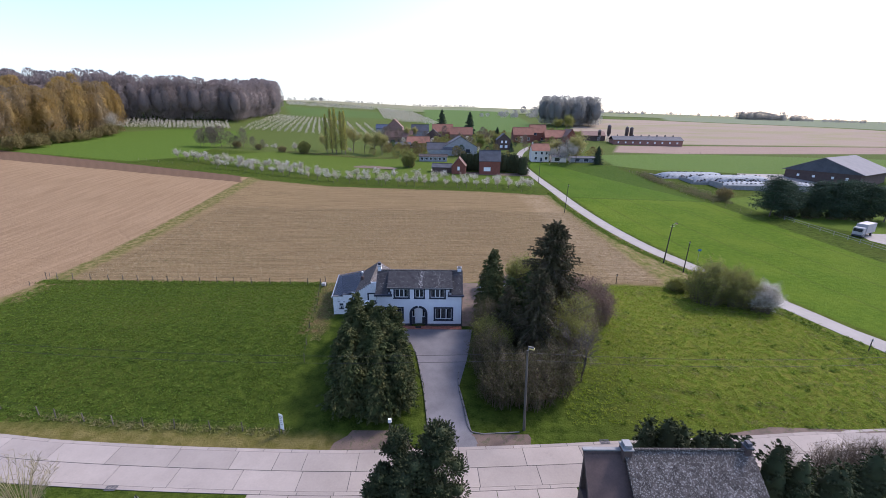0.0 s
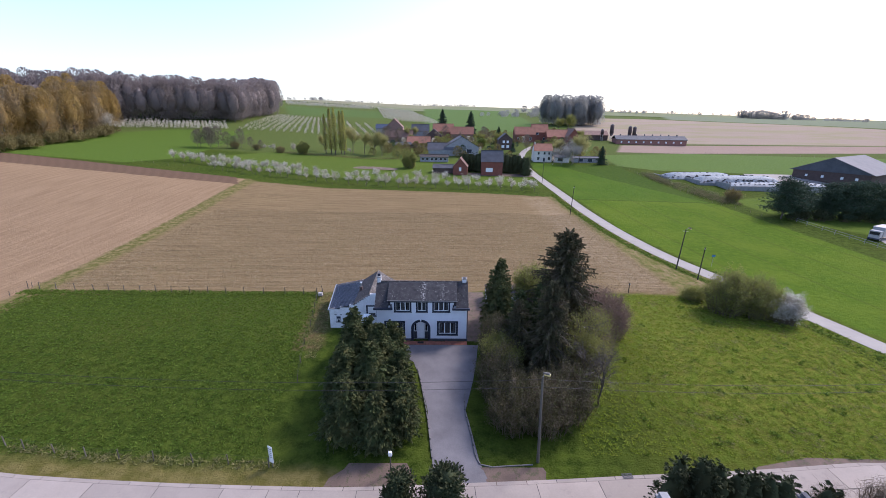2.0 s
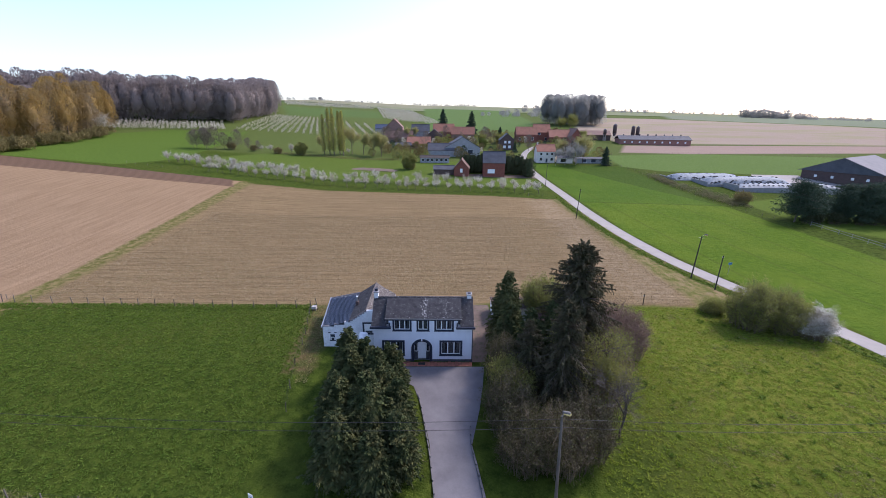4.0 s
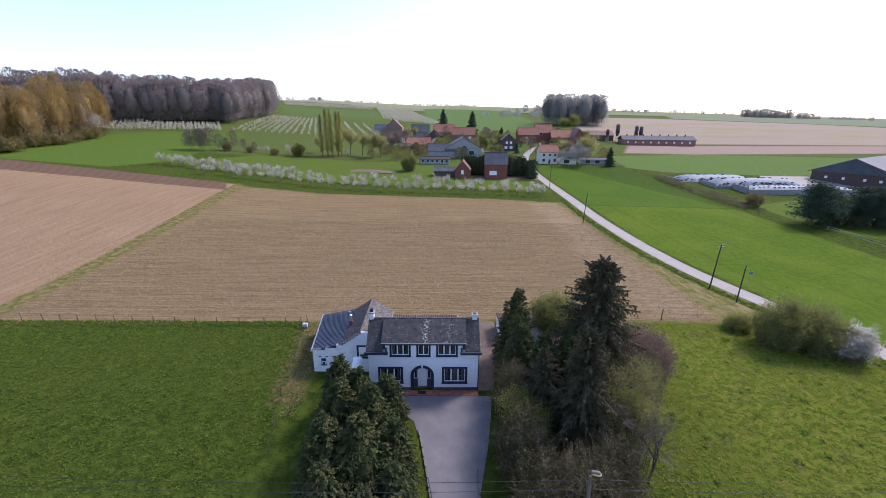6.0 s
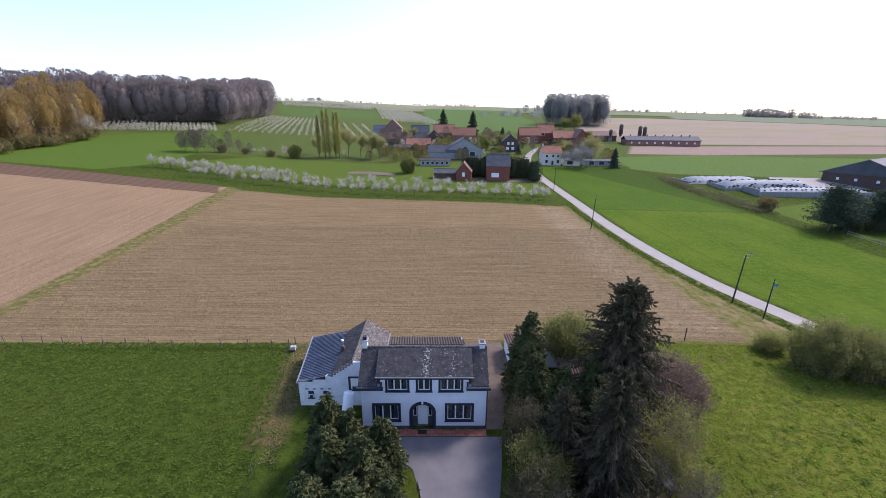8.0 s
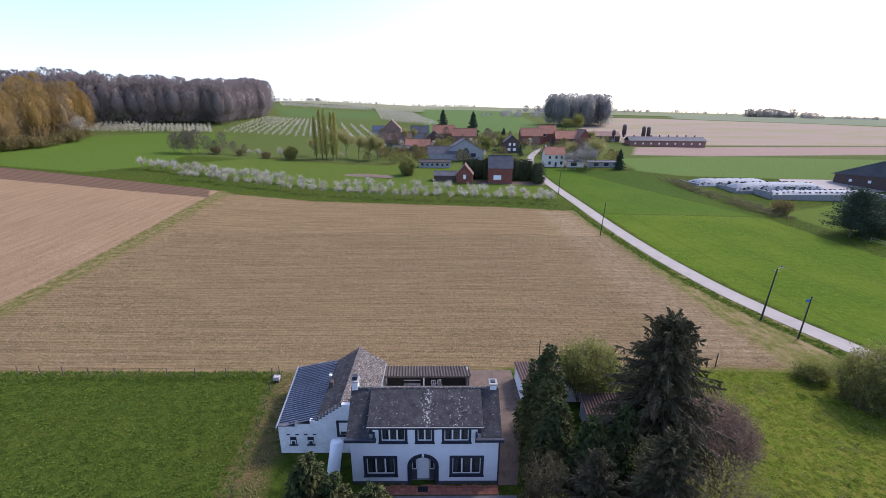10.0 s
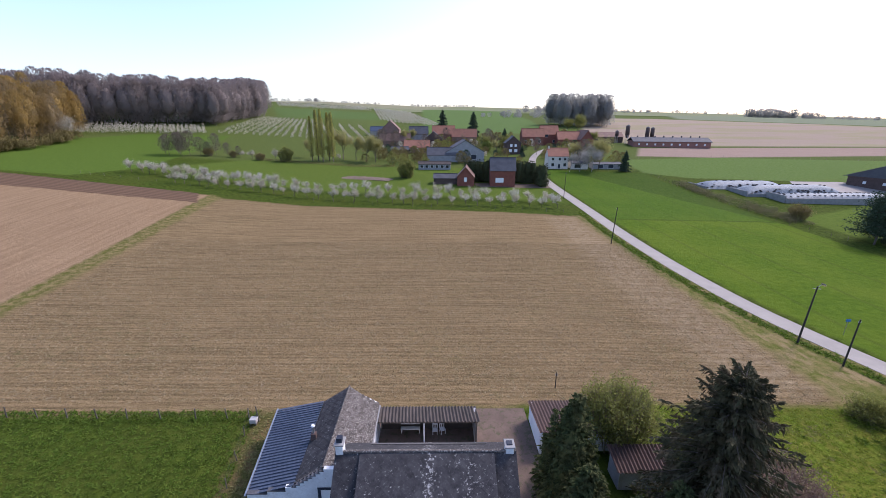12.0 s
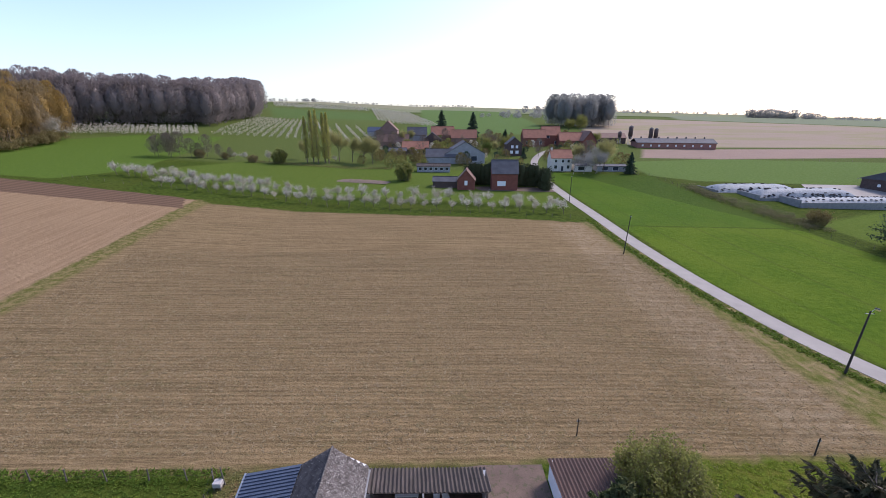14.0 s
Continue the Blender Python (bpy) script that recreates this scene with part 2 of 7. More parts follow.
LEAF_GREENBUD = foliage("greening_buds", (0.20, 0.205, 0.056), (0.26, 0.26, 0.075), (0.155, 0.15, 0.05), 0.45)
LEAF_SCRUB = foliage("willow_scrub_buds", (0.215, 0.225, 0.060), (0.30, 0.30, 0.085), (0.150, 0.160, 0.052), 0.45)
LEAF_PURPLE = foliage("purple_brown_twigs", (0.185, 0.122, 0.092), (0.255, 0.172, 0.130), (0.165, 0.114, 0.09), 0.35)
LEAF_WOOD = foliage("bare_wood_twigs", (0.25, 0.205, 0.188), (0.30, 0.25, 0.228), (0.24, 0.212, 0.205), 0.5, patch_size=0.07)
LEAF_TWIG = foliage("brown_bare_twigs", (0.120, 0.096, 0.076), (0.19, 0.152, 0.122), (0.15, 0.125, 0.10), 0.3)
# greyed and lightened to put haze into far crowns; also grey-green birch twigs
LEAF_FAR = foliage("hazed_and_birch_crowns", (0.27, 0.265, 0.25), (0.34, 0.33, 0.31), (0.25, 0.26, 0.23), 0.55)
WEEDS = foliage("rough_weeds", (0.16, 0.135, 0.07), (0.20, 0.175, 0.09), (0.11, 0.125, 0.045), 0.25)
BLOSSOM = foliage("white_blossom", (0.54, 0.50, 0.43), (0.78, 0.74, 0.67), (0.23, 0.20, 0.13), 0.35)
BLOSSOM_DULL = foliage("greyish_blossom", (0.50, 0.46, 0.37), (0.66, 0.61, 0.52), (0.30, 0.27, 0.18), 0.4)
GRASS_BLADE = foliage("grass_blades", (0.082, 0.140, 0.018), (0.135, 0.195, 0.030), (0.130, 0.170, 0.026), 0.45)
MEADOW_BLADE = foliage("meadow_blades", (0.19, 0.255, 0.028), (0.26, 0.32, 0.042), (0.27, 0.285, 0.055), 0.5)
DRY_BLADE = foliage("dry_grass_blades", (0.30, 0.26, 0.12), (0.23, 0.22, 0.085), (0.17, 0.19, 0.05), 0.5)
STRAW = foliage("cut_straw", (0.30, 0.235, 0.14), (0.20, 0.15, 0.09), (0.15, 0.13, 0.06), 0.2)

# ---- building helpers ----
def part(name, bm, material, parent=None, label="", smooth=False):
    """Links a bmesh as one mesh object under a thing or a part, or as a thing of its own."""
    me = bpy.data.meshes.new(name)
    bm.to_mesh(me)
    bm.free()
    return mesh_part(name, me, material, parent, label, smooth)


def mesh_part(name, me, material, parent=None, label="", smooth=False):
    ob = new(name, me)
    for m in material if isinstance(material, (list, tuple)) else (material,):
        me.materials.append(m)
    if smooth:
        me.polygons.foreach_set("use_smooth", [True] * len(me.polygons))
    ob.parent = parent
    if label:
        ob["label"] = label
    return ob


def thing(name, label, category, m=None, group="", kind=""):
    """An Empty at the base of a thing, that parents its parts."""
    ob = new(name)
    ob.empty_display_size = 0.3
    if m is not None:
        ob.matrix_basis = m
    return tagged(ob, label, category, group, kind)


def box(bm, x0, x1, y0, y1, z0, z1):
    v = [bm.verts.new((x, y, z)) for z in (z0, z1) for y in (y0, y1) for x in (x0, x1)]
    for f in ((0, 2, 3, 1), (4, 5, 7, 6), (0, 1, 5, 4), (2, 6, 7, 3), (0, 4, 6, 2), (1, 3, 7, 5)):
        bm.faces.new([v[k] for k in f])
    return bm


def boxes(*rows):
    bm = bmesh.new()
    for r in rows:
        box(bm, *r)
    return bm


def softened(bm, width):
    bmesh.ops.bevel(bm, geom=bm.edges[:], offset=width, segments=1, affect="EDGES", clamp_overlap=True)
    return bm


def tube(bm, a, b, r0, r1, sides=8, caps=True):
    a, b = Vector(a), Vector(b)
    way = (b - a).normalized()
    side = way.cross(Vector((0, 0, 1)) if abs(way.z) < 0.95 else Vector((1, 0, 0))).normalized()
    up = side.cross(way)
    rings = []
    for c, r in ((a, r0), (b, r1)):
        rings.append([bm.verts.new(c + r * (math.cos(2 * math.pi * k / sides) * side + math.sin(2 * math.pi * k / sides) * up)) for k in range(sides)])
    for k in range(sides):
        j = (k + 1) % sides
        bm.faces.new((rings[0][k], rings[0][j], rings[1][j], rings[1][k]))
    if caps:
        bm.faces.new(rings[0][::-1])
        bm.faces.new(rings[1])
    return bm


def prism(bm, outline, y0, y1):
    """An outline in x and z, drawn out along y."""
    front = [bm.verts.new((x, y0, z)) for x, z in outline]
    back = [bm.verts.new((x, y1, z)) for x, z in outline]
    n = len(outline)
    bm.faces.new(front)
    bm.faces.new(back[::-1])
    for k in range(n):
        j = (k + 1) % n
        bm.faces.new((front[k], back[k], back[j], front[j]))
    return bm


def arrays_mesh(name, verts, faces):
    me = bpy.data.meshes.new(name)
    verts, faces = np.asarray(verts, np.float32), np.asarray(faces, np.int32)
    n, k = faces.shape
    me.vertices.add(len(verts))
    me.vertices.foreach_set("co", verts.ravel())
    me.loops.add(n * k)
    me.loops.foreach_set("vertex_index", faces.ravel())
    me.polygons.add(n)
    me.polygons.foreach_set("loop_start", np.arange(0, n * k, k, dtype=np.int32))
    me.polygons.foreach_set("loop_total", np.full(n, k, dtype=np.int32))
    me.update(calc_edges=True)
    return me


# ---- the lie of the land ----
def ease(a, b, v):
    s = min(1.0, max(0.0, (v - a) / (b - a)))
    return s * s * (3 - 2 * s)


PROFILE_Y = (-400, -60, -30, -19, -10, -2, 6, 30, 60, 95, 140, 190, 270, 400, 600, 1000, 1500, 3200)
PROFILE_Z = (-6, -2.6, -2.3, -2.1, -0.9, 0.0, 0.02, 0.0, 0.9, 2.2, 3.6, 6.5, 12, 23, 34, 58, 70, 74)


def profile(y):
    w = max(2.0, 0.07 * abs(y))
    return sum(g * float(np.interp(y + k * w, PROFILE_Y, PROFILE_Z)) for k, g in ((-1, 0.25), (0, 0.5), (1, 0.25)))


def ground_z(x, y):
    """The slope falls from the house to the road, and rises to the hills behind the village, more so towards the wood."""
    z = profile(y)
    left = min(max(0.0, -(x + 40)), 260)
    z += left * (0.06 + 0.045 * ease(190, 300, y)) * ease(20, 110, y) * (1 - ease(300, 900, y) * 0.6)
    right = min(max(0.0, x - 20), 200)
    z -= 0.028 * right * (1 - ease(80, 220, y))
    far = min(max(0.0, x - 60), 1500)
    return z - 0.022 * far * ease(350, 900, y)


def on_ground(x, y, turn=0.0, sink=0.0, size=1.0):
    return Matrix.LocRotScale((x, y, ground_z(x, y) - sink), Euler((0, 0, radians(turn))), (size, size, size))


def lines(lo, hi, step, reach, grow):
    inner = list(np.arange(lo, hi + 0.01, step))
    s, a, b = step, [], []
    x = lo
    while x > -reach:
        s *= grow
        x -= s
        a.append(x)
    s, x = step, hi
    while x < reach:
        s *= grow
        x += s
        b.append(x)
    return np.array(a[::-1] + inner + b)


gx = lines(-140, 140, 2.5, 2600, 1.12)
gy = lines(-70, 180, 2.5, 3300, 1.09)
gy = gy[gy > -500]
gv = [(x, y, ground_z(x, y)) for y in gy for x in gx]
nx = len(gx)
gf = [(j * nx + i, j * nx + i + 1, (j + 1) * nx + i + 1, (j + 1) * nx + i) for j in range(len(gy) - 1) for i in range(nx - 1)]


def ground_material():
    m, nt, bsdf = fresh("fields_and_meadows")
    p = position(nt)
    flat = scaled(nt, p, (1, 1, 0))
    wob = vcalc(nt, "SUBTRACT", noise_vec(nt, flat, 0.45), (0.5, 0.5, 0.5))
    edge = vcalc(nt, "ADD", flat, scaled(nt, wob, (2.2, 2.2, 0)))

    def zone(poly, soft=0.35):
        mask = None
        for (ax, ay), (bx, by) in zip(poly, poly[1:] + poly[:1]):
            length = math.hypot(bx - ax, by - ay)
            ix, iy = -(by - ay) / length, (bx - ax) / length
            d = vcalc(nt, "DOT_PRODUCT", edge, (ix, iy, 0))
            c = ix * ax + iy * ay
            inside = spread(nt, d, c - soft, c + soft)
            mask = inside if mask is None else calc(nt, "MINIMUM", mask, inside)
        return mask

    patch = noise_tex(nt, flat, 0.06, 4)
    tuft = noise_tex(nt, flat, 0.8, 5, 0.65)
    grain = noise_tex(nt, flat, 5.0, 4, 0.7)
    streak = noise_tex(nt, scaled(nt, flat, (0.05, 1.3, 1)), 1.0, 5, 0.65)
    thread = noise_tex(nt, scaled(nt, flat, (0.5, 4.2, 1)), 1.0, 5, 0.8)
    speck = noise_tex(nt, scaled(nt, flat, (3.0, 7.0, 1)), 1.0, 3, 0.8)
    furrow = noise_tex(nt, scaled(nt, flat, (1.1, 0.06, 1)), 1.0, 5, 0.65)
    east = vcalc(nt, "DOT_PRODUCT", flat, (1, 0.06, 0))
    north = vcalc(nt, "DOT_PRODUCT", flat, (0.1, 1, 0))

    # grazed pasture
    green = blend(nt, spread(nt, tuft, 0.38, 0.62), (0.034, 0.070, 0.011), (0.098, 0.156, 0.026))
    green = blend(nt, spread(nt, grain, 0.45, 0.72, 0, 0.65), green, (0.140, 0.185, 0.052))
    green = blend(nt, spread(nt, patch, 0.48, 0.66, 0, 0.6), green, (0.105, 0.135, 0.030))
    col = green
    # gardens of the village; the far slopes carry haze in their pale colour
    col = blend(nt, zone([(-400, 178), (900, 178), (900, 660), (-400, 660)], 4.0), col, blend(nt, spread(nt, tuft, 0.3, 0.7), (0.105, 0.162, 0.046), (0.15, 0.198, 0.07)))
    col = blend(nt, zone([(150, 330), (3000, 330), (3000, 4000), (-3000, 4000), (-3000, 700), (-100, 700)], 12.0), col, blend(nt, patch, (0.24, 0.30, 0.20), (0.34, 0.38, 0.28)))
    # rough meadow beside the lane, with dull tussocks
    rough = blend(nt, spread(nt, tuft, 0.38, 0.62), (0.215, 0.232, 0.052), (0.150, 0.232, 0.030))
    rough = blend(nt, spread(nt, grain, 0.5, 0.75, 0, 0.5), rough, (0.215, 0.255, 0.052))
    rough = blend(nt, spread(nt, noise_tex(nt, scaled(nt, flat, (1.4, 2.8, 1)), 1.0, 4, 0.7), 0.56, 0.68, 0, 0.5), rough, (0.072, 0.118, 0.018))
    ruts = None
    for shift in (0.0, 1.7):
        a = zone([(19.4 + shift, -16.6), (19.9 + shift, -16.6), (22.4 + shift, -8.8), (25.4 + shift, -3.8), (24.9 + shift, -3.6), (21.9 + shift, -8.6)], 0.2)
        ruts = a if ruts is None else calc(nt, "MAXIMUM", ruts, a)
    rough = blend(nt, calc(nt, "MULTIPLY", ruts, spread(nt, tuft, 0.35, 0.6, 0.1, 0.8)), rough, (0.24, 0.215, 0.11))
    col = blend(nt, zone([(27, -17), (66, -17), (59, 10), (49, 17), (24, 17)], 6.0), col, rough)
    col = blend(nt, zone([(100, 96), (104, 78), (110, 72), (112, 24), (240, 30), (240, 120), (150, 118)], 1.0), col, blend(nt, spread(nt, tuft, 0.3, 0.7), (0.11, 0.19, 0.035), (0.16, 0.24, 0.05)))
    # verge
    dry = blend(nt, spread(nt, tuft, 0.4, 0.6), (0.20, 0.185, 0.065), (0.30, 0.25, 0.125))
    col = blend(nt, calc(nt, "MULTIPLY", zone([(-90, -25), (-5, -21.5), (-7, -18.6), (-90, -15.2)], 0.8), 0.75), col, dry)
    weedy_strip = blend(nt, spread(nt, tuft, 0.38, 0.6), (0.22, 0.17, 0.10), (0.12, 0.14, 0.05))
    col = blend(nt, zone([(-16.2, -2), (-12.9, -2), (-13.2, 15), (-17.8, 15.2)], 0.5), col, weedy_strip)
    # stubble
    straw = blend(nt, spread(nt, streak, 0.41, 0.60), (0.236, 0.178, 0.115), (0.378, 0.286, 0.19))
    straw = blend(nt, spread(nt, thread, 0.5, 0.66, 0, 0.75), straw, (0.52, 0.41, 0.292))
    straw = blend(nt, spread(nt, speck, 0.5, 0.66, 0, 0.8), straw, (0.12, 0.09, 0.06))
    row_wave = calc(nt, "SINE", calc(nt, "ADD", calc(nt, "MULTIPLY", vcalc(nt, "DOT_PRODUCT", flat, (0.012, 1, 0)), 9.6), calc(nt, "MULTIPLY", noise_tex(nt, scaled(nt, flat, (0.25, 0.9, 1)), 1.0, 3), 9.0)))
    straw = blend(nt, spread(nt, row_wave, 0.1, 0.95, 0, 0.30), straw, (0.205, 0.170, 0.085))
    straw = blend(nt, spread(nt, row_wave, -0.3, -0.98, 0, 0.25), straw, (0.52, 0.43, 0.28))
    straw = blend(nt, calc(nt, "MULTIPLY", spread(nt, patch, 0.45, 0.6), spread(nt, tuft, 0.5, 0.75, 0, 0.55)), straw, (0.15, 0.17, 0.08))
    col = blend(nt, zone([(-64, 13.7), (44.5, 16.5), (43.5, 45), (40.5, 94.6), (-71, 108)], 0.7), col, straw)
    worn = blend(nt, spread(nt, streak, 0.4, 0.65), (0.33, 0.26, 0.19), (0.50, 0.42, 0.33))
    turning = calc(nt, "MULTIPLY", zone([(33.5, 18.5), (44, 18.5), (42.5, 45), (40.5, 93), (31, 93)], 2.2), spread(nt, tuft, 0.38, 0.58, 0, 0.9))
    col = blend(nt, turning, col, worn)
    side = blend(nt, spread(nt, tuft, 0.4, 0.62), (0.16, 0.195, 0.055), (0.30, 0.265, 0.135))
    side = blend(nt, spread(nt, noise_tex(nt, scaled(nt, flat, (0.5, 0.22, 1)), 1.0, 4, 0.7), 0.48, 0.62, 0, 0.85), side, (0.40, 0.32, 0.22))
    col = blend(nt, zone([(44, 17), (57, 20), (48.2, 48), (43.2, 48)], 1.4), col, side)
    col = blend(nt, zone([(43.2, 46), (48.2, 46), (45, 95), (40.6, 95)], 1.4), col, side)
    bank = blend(nt, spread(nt, tuft, 0.4, 0.62), (0.050, 0.090, 0.016), (0.120, 0.175, 0.032))
    for (ax, ay), (bx, by) in (((62.0, -5), (59.5, 10)), ((59.5, 10), (54.6, 27)), ((54.6, 27), (49.7, 45.7)), ((49.7, 45.7), (46.9, 78)), ((46.9, 78), (46.5, 100))):
        col = blend(nt, zone([(ax - 4.6, ay), (ax - 3.0, ay), (bx - 3.0, by), (bx - 4.6, by)], 0.4), col, bank)
    # grassy balk between stubble and tilled soil
    balk = blend(nt, spread(nt, tuft, 0.42, 0.6), (0.155, 0.170, 0.055), (0.32, 0.27, 0.155))
    col = blend(nt, zone([(-65.6, 6), (-61.6, 6), (-67.4, 108), (-72.4, 112)], 0.8), col, balk)
    # tilled soil, and the ploughed strip behind it
    soil = blend(nt, spread(nt, furrow, 0.38, 0.62), (0.368, 0.266, 0.190), (0.455, 0.340, 0.250))
    soil = blend(nt, spread(nt, grain, 0.5, 0.8, 0, 0.4), soil, (0.25, 0.165, 0.135))
    col = blend(nt, zone([(-420, -120), (-60, -120), (-65.6, 14), (-72.6, 111), (-420, 138)], 0.5), col, soil)
    ridge = calc(nt, "SINE", calc(nt, "MULTIPLY", vcalc(nt, "DOT_PRODUCT", flat, (0.16, 1, 0)), 3.6))
    plough = blend(nt, spread(nt, ridge, -0.6, 0.8), (0.172, 0.120, 0.098), (0.245, 0.172, 0.142))
    col = blend(nt, zone([(-420, 139), (-71, 101), (-77, 112.6), (-144, 124.5), (-420, 170)], 0.5), col, plough)
    # young corn, with the wheel tracks of the sprayer
    track = spread(nt, calc(nt, "COSINE", calc(nt, "MULTIPLY", east, 0.5)), 0.965, 0.99, 0, 0.28)
    corn = blend(nt, spread(nt, tuft, 0.35, 0.65), (0.088, 0.174, 0.020), (0.134, 0.230, 0.027))
    corn = blend(nt, spread(nt, patch, 0.42, 0.62, 0, 0.6), corn, (0.162, 0.245, 0.034))
    corn = blend(nt, track, corn, (0.09, 0.115, 0.035))
    col = blend(nt, zone([(70, -18), (112, 20), (109, 71), (99.5, 91), (95.5, 169), (48.5, 176), (49.8, 100), (50.5, 57), (55.5, 32), (62.6, 9)], 0.5), col, corn)
    col = blend(nt, calc(nt, "MULTIPLY", zone([(49.8, 93), (98.5, 94), (95.5, 169), (48.5, 176)], 0.6), 0.4), col, (0.070, 0.165, 0.030))
    dark = calc(nt, "MULTIPLY", zone([(50, 92.2), (98, 93.8), (98, 94.6), (50, 93.4)], 0.3), 0.6)
    col = blend(nt, dark, col, (0.06, 0.095, 0.022))
    bright = blend(nt, spread(nt, tuft, 0.3, 0.7), (0.105, 0.190, 0.040), (0.140, 0.235, 0.048))
    col = blend(nt, zone([(-131, 128), (-119, 150), (-129, 246), (-200, 222), (-197, 205), (-260, 136)], 0.8), col, bright)
    col = blend(nt, zone([(-118, 148), (-60, 131), (42, 112), (43, 176), (-20, 181), (-90, 183)], 2.0), col,
                blend(nt, spread(nt, tuft, 0.3, 0.7), (0.105, 0.185, 0.036), (0.155, 0.222, 0.052)))
    # hill fields behind the village, the far greens lightened in colour for haze
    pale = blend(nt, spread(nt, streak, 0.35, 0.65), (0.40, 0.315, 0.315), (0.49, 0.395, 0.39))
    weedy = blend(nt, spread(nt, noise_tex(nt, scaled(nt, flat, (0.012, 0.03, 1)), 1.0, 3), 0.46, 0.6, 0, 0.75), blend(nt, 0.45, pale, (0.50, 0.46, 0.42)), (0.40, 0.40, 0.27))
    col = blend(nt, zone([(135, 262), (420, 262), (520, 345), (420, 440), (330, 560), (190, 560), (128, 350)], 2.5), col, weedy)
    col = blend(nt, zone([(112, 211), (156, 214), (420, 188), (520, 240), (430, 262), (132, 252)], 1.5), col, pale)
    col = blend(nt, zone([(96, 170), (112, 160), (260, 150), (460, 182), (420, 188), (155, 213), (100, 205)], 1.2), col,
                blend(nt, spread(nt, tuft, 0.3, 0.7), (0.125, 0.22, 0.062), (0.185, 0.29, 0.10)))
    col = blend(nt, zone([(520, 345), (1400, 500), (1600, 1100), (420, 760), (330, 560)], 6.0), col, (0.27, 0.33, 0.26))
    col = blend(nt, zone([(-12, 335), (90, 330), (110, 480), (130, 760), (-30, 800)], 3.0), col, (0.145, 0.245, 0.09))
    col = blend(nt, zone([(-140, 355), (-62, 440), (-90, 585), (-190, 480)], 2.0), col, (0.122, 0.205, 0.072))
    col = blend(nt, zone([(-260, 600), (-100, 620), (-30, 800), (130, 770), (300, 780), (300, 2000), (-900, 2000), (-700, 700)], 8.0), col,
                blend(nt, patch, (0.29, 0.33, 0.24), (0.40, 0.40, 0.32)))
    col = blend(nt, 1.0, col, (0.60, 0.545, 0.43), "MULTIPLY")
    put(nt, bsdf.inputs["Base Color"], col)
    put(nt, bsdf.inputs["Roughness"], 0.95)
    put(nt, bsdf.inputs["Specular IOR Level"], 0.02)
    h = calc(nt, "ADD", calc(nt, "MULTIPLY", tuft, 0.7), calc(nt, "MULTIPLY", grain, 0.3))
    relief(nt, bsdf, calc(nt, "ADD", h, calc(nt, "MULTIPLY", speck, 0.25)), 0.8, 0.5)
    return m


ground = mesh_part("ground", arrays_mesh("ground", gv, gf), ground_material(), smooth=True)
tagged(ground, "pastures, stubble and tilled fields rising to distant hills", "ground", kind="structure")


# ---- roads ----
def course(points, step):
    """Even steps along a bent line, with the way at each."""
    pts = [Vector(p) for p in points]
    out = []
    for k in range(len(pts) - 1):
        p0, p1, p2, p3 = pts[max(k - 1, 0)], pts[k], pts[k + 1], pts[min(k + 2, len(pts) - 1)]
        n = max(1, int((p2 - p1).length / step))
        for i in range(n):
            s = i / n
            out.append(0.5 * (2 * p1 + (p2 - p0) * s + (2 * p0 - 5 * p1 + 4 * p2 - p3) * s * s + (3 * p1 - p0 - 3 * p2 + p3) * s ** 3))
    out.append(pts[-1])
    rows = []
    for k, p in enumerate(out):
        way = (out[min(k + 1, len(out) - 1)] - out[max(k - 1, 0)]).normalized()
        rows.append((p, Vector((-way.y, way.x))))
    return rows


def ribbon(name, rows, a, b, lift, material, thick=0.12):
    """A paved strip from a to b metres beside a line, with a top and two side faces."""
    bm = bmesh.new()
    last = None
    for p, n in rows:
        ring = []
        across = [(a, thick)] + [(a + (b - a) * k / 6, 0) for k in range(7)] + [(b, thick)]
        for off, drop in across:
            q = p + n * off
            ring.append(bm.verts.new((q.x, q.y, ground_z(q.x, q.y) + lift - drop)))
        if last:
            for k in range(8):
                bm.faces.new((last[k], ring[k], ring[k + 1], last[k + 1])[::-1])
        last = ring
    return part(name, bm, material, smooth=False)


ROAD_LINE = [(-120, -6), (-80, -14.6), (-60, -18.4), (-37, -21.1), (-31, -21.65), (-21, -22.2), (-9, -22.55), (-3, -22.5), (7, -22.05), (15.6, -21.6), (30, -20.6), (45, -19.2), (70, -17.5), (110, -16)]
road_rows = course(ROAD_LINE, 1.0)
road = ribbon("road", road_rows, -2.35, 2.35, 0.035, JOINT)
tagged(road, "two-lane country road of pale concrete slabs with tarred joints", "road", kind="structure")
LANE_LINE = [(90, -70), (78, -40), (70, -20), (66.3, -10), (63.2, -2.7), (61.5, 1), (59.5, 10), (54.6, 27), (51.4, 37.2), (49.7, 45.7), (48.1, 58.7), (46.9, 78), (46.6, 101), (46.1, 127), (45.6, 156), (45.6, 168), (47.5, 185), (54, 212), (64, 236), (74, 250)]
lane_rows = course(LANE_LINE, 3.0)
lane = ribbon("lane", lane_rows, -1.85, 1.85, 0.05, SIDE_CONCRETE)
tagged(lane, "narrow bleached concrete lane running to the village", "road", kind="structure")


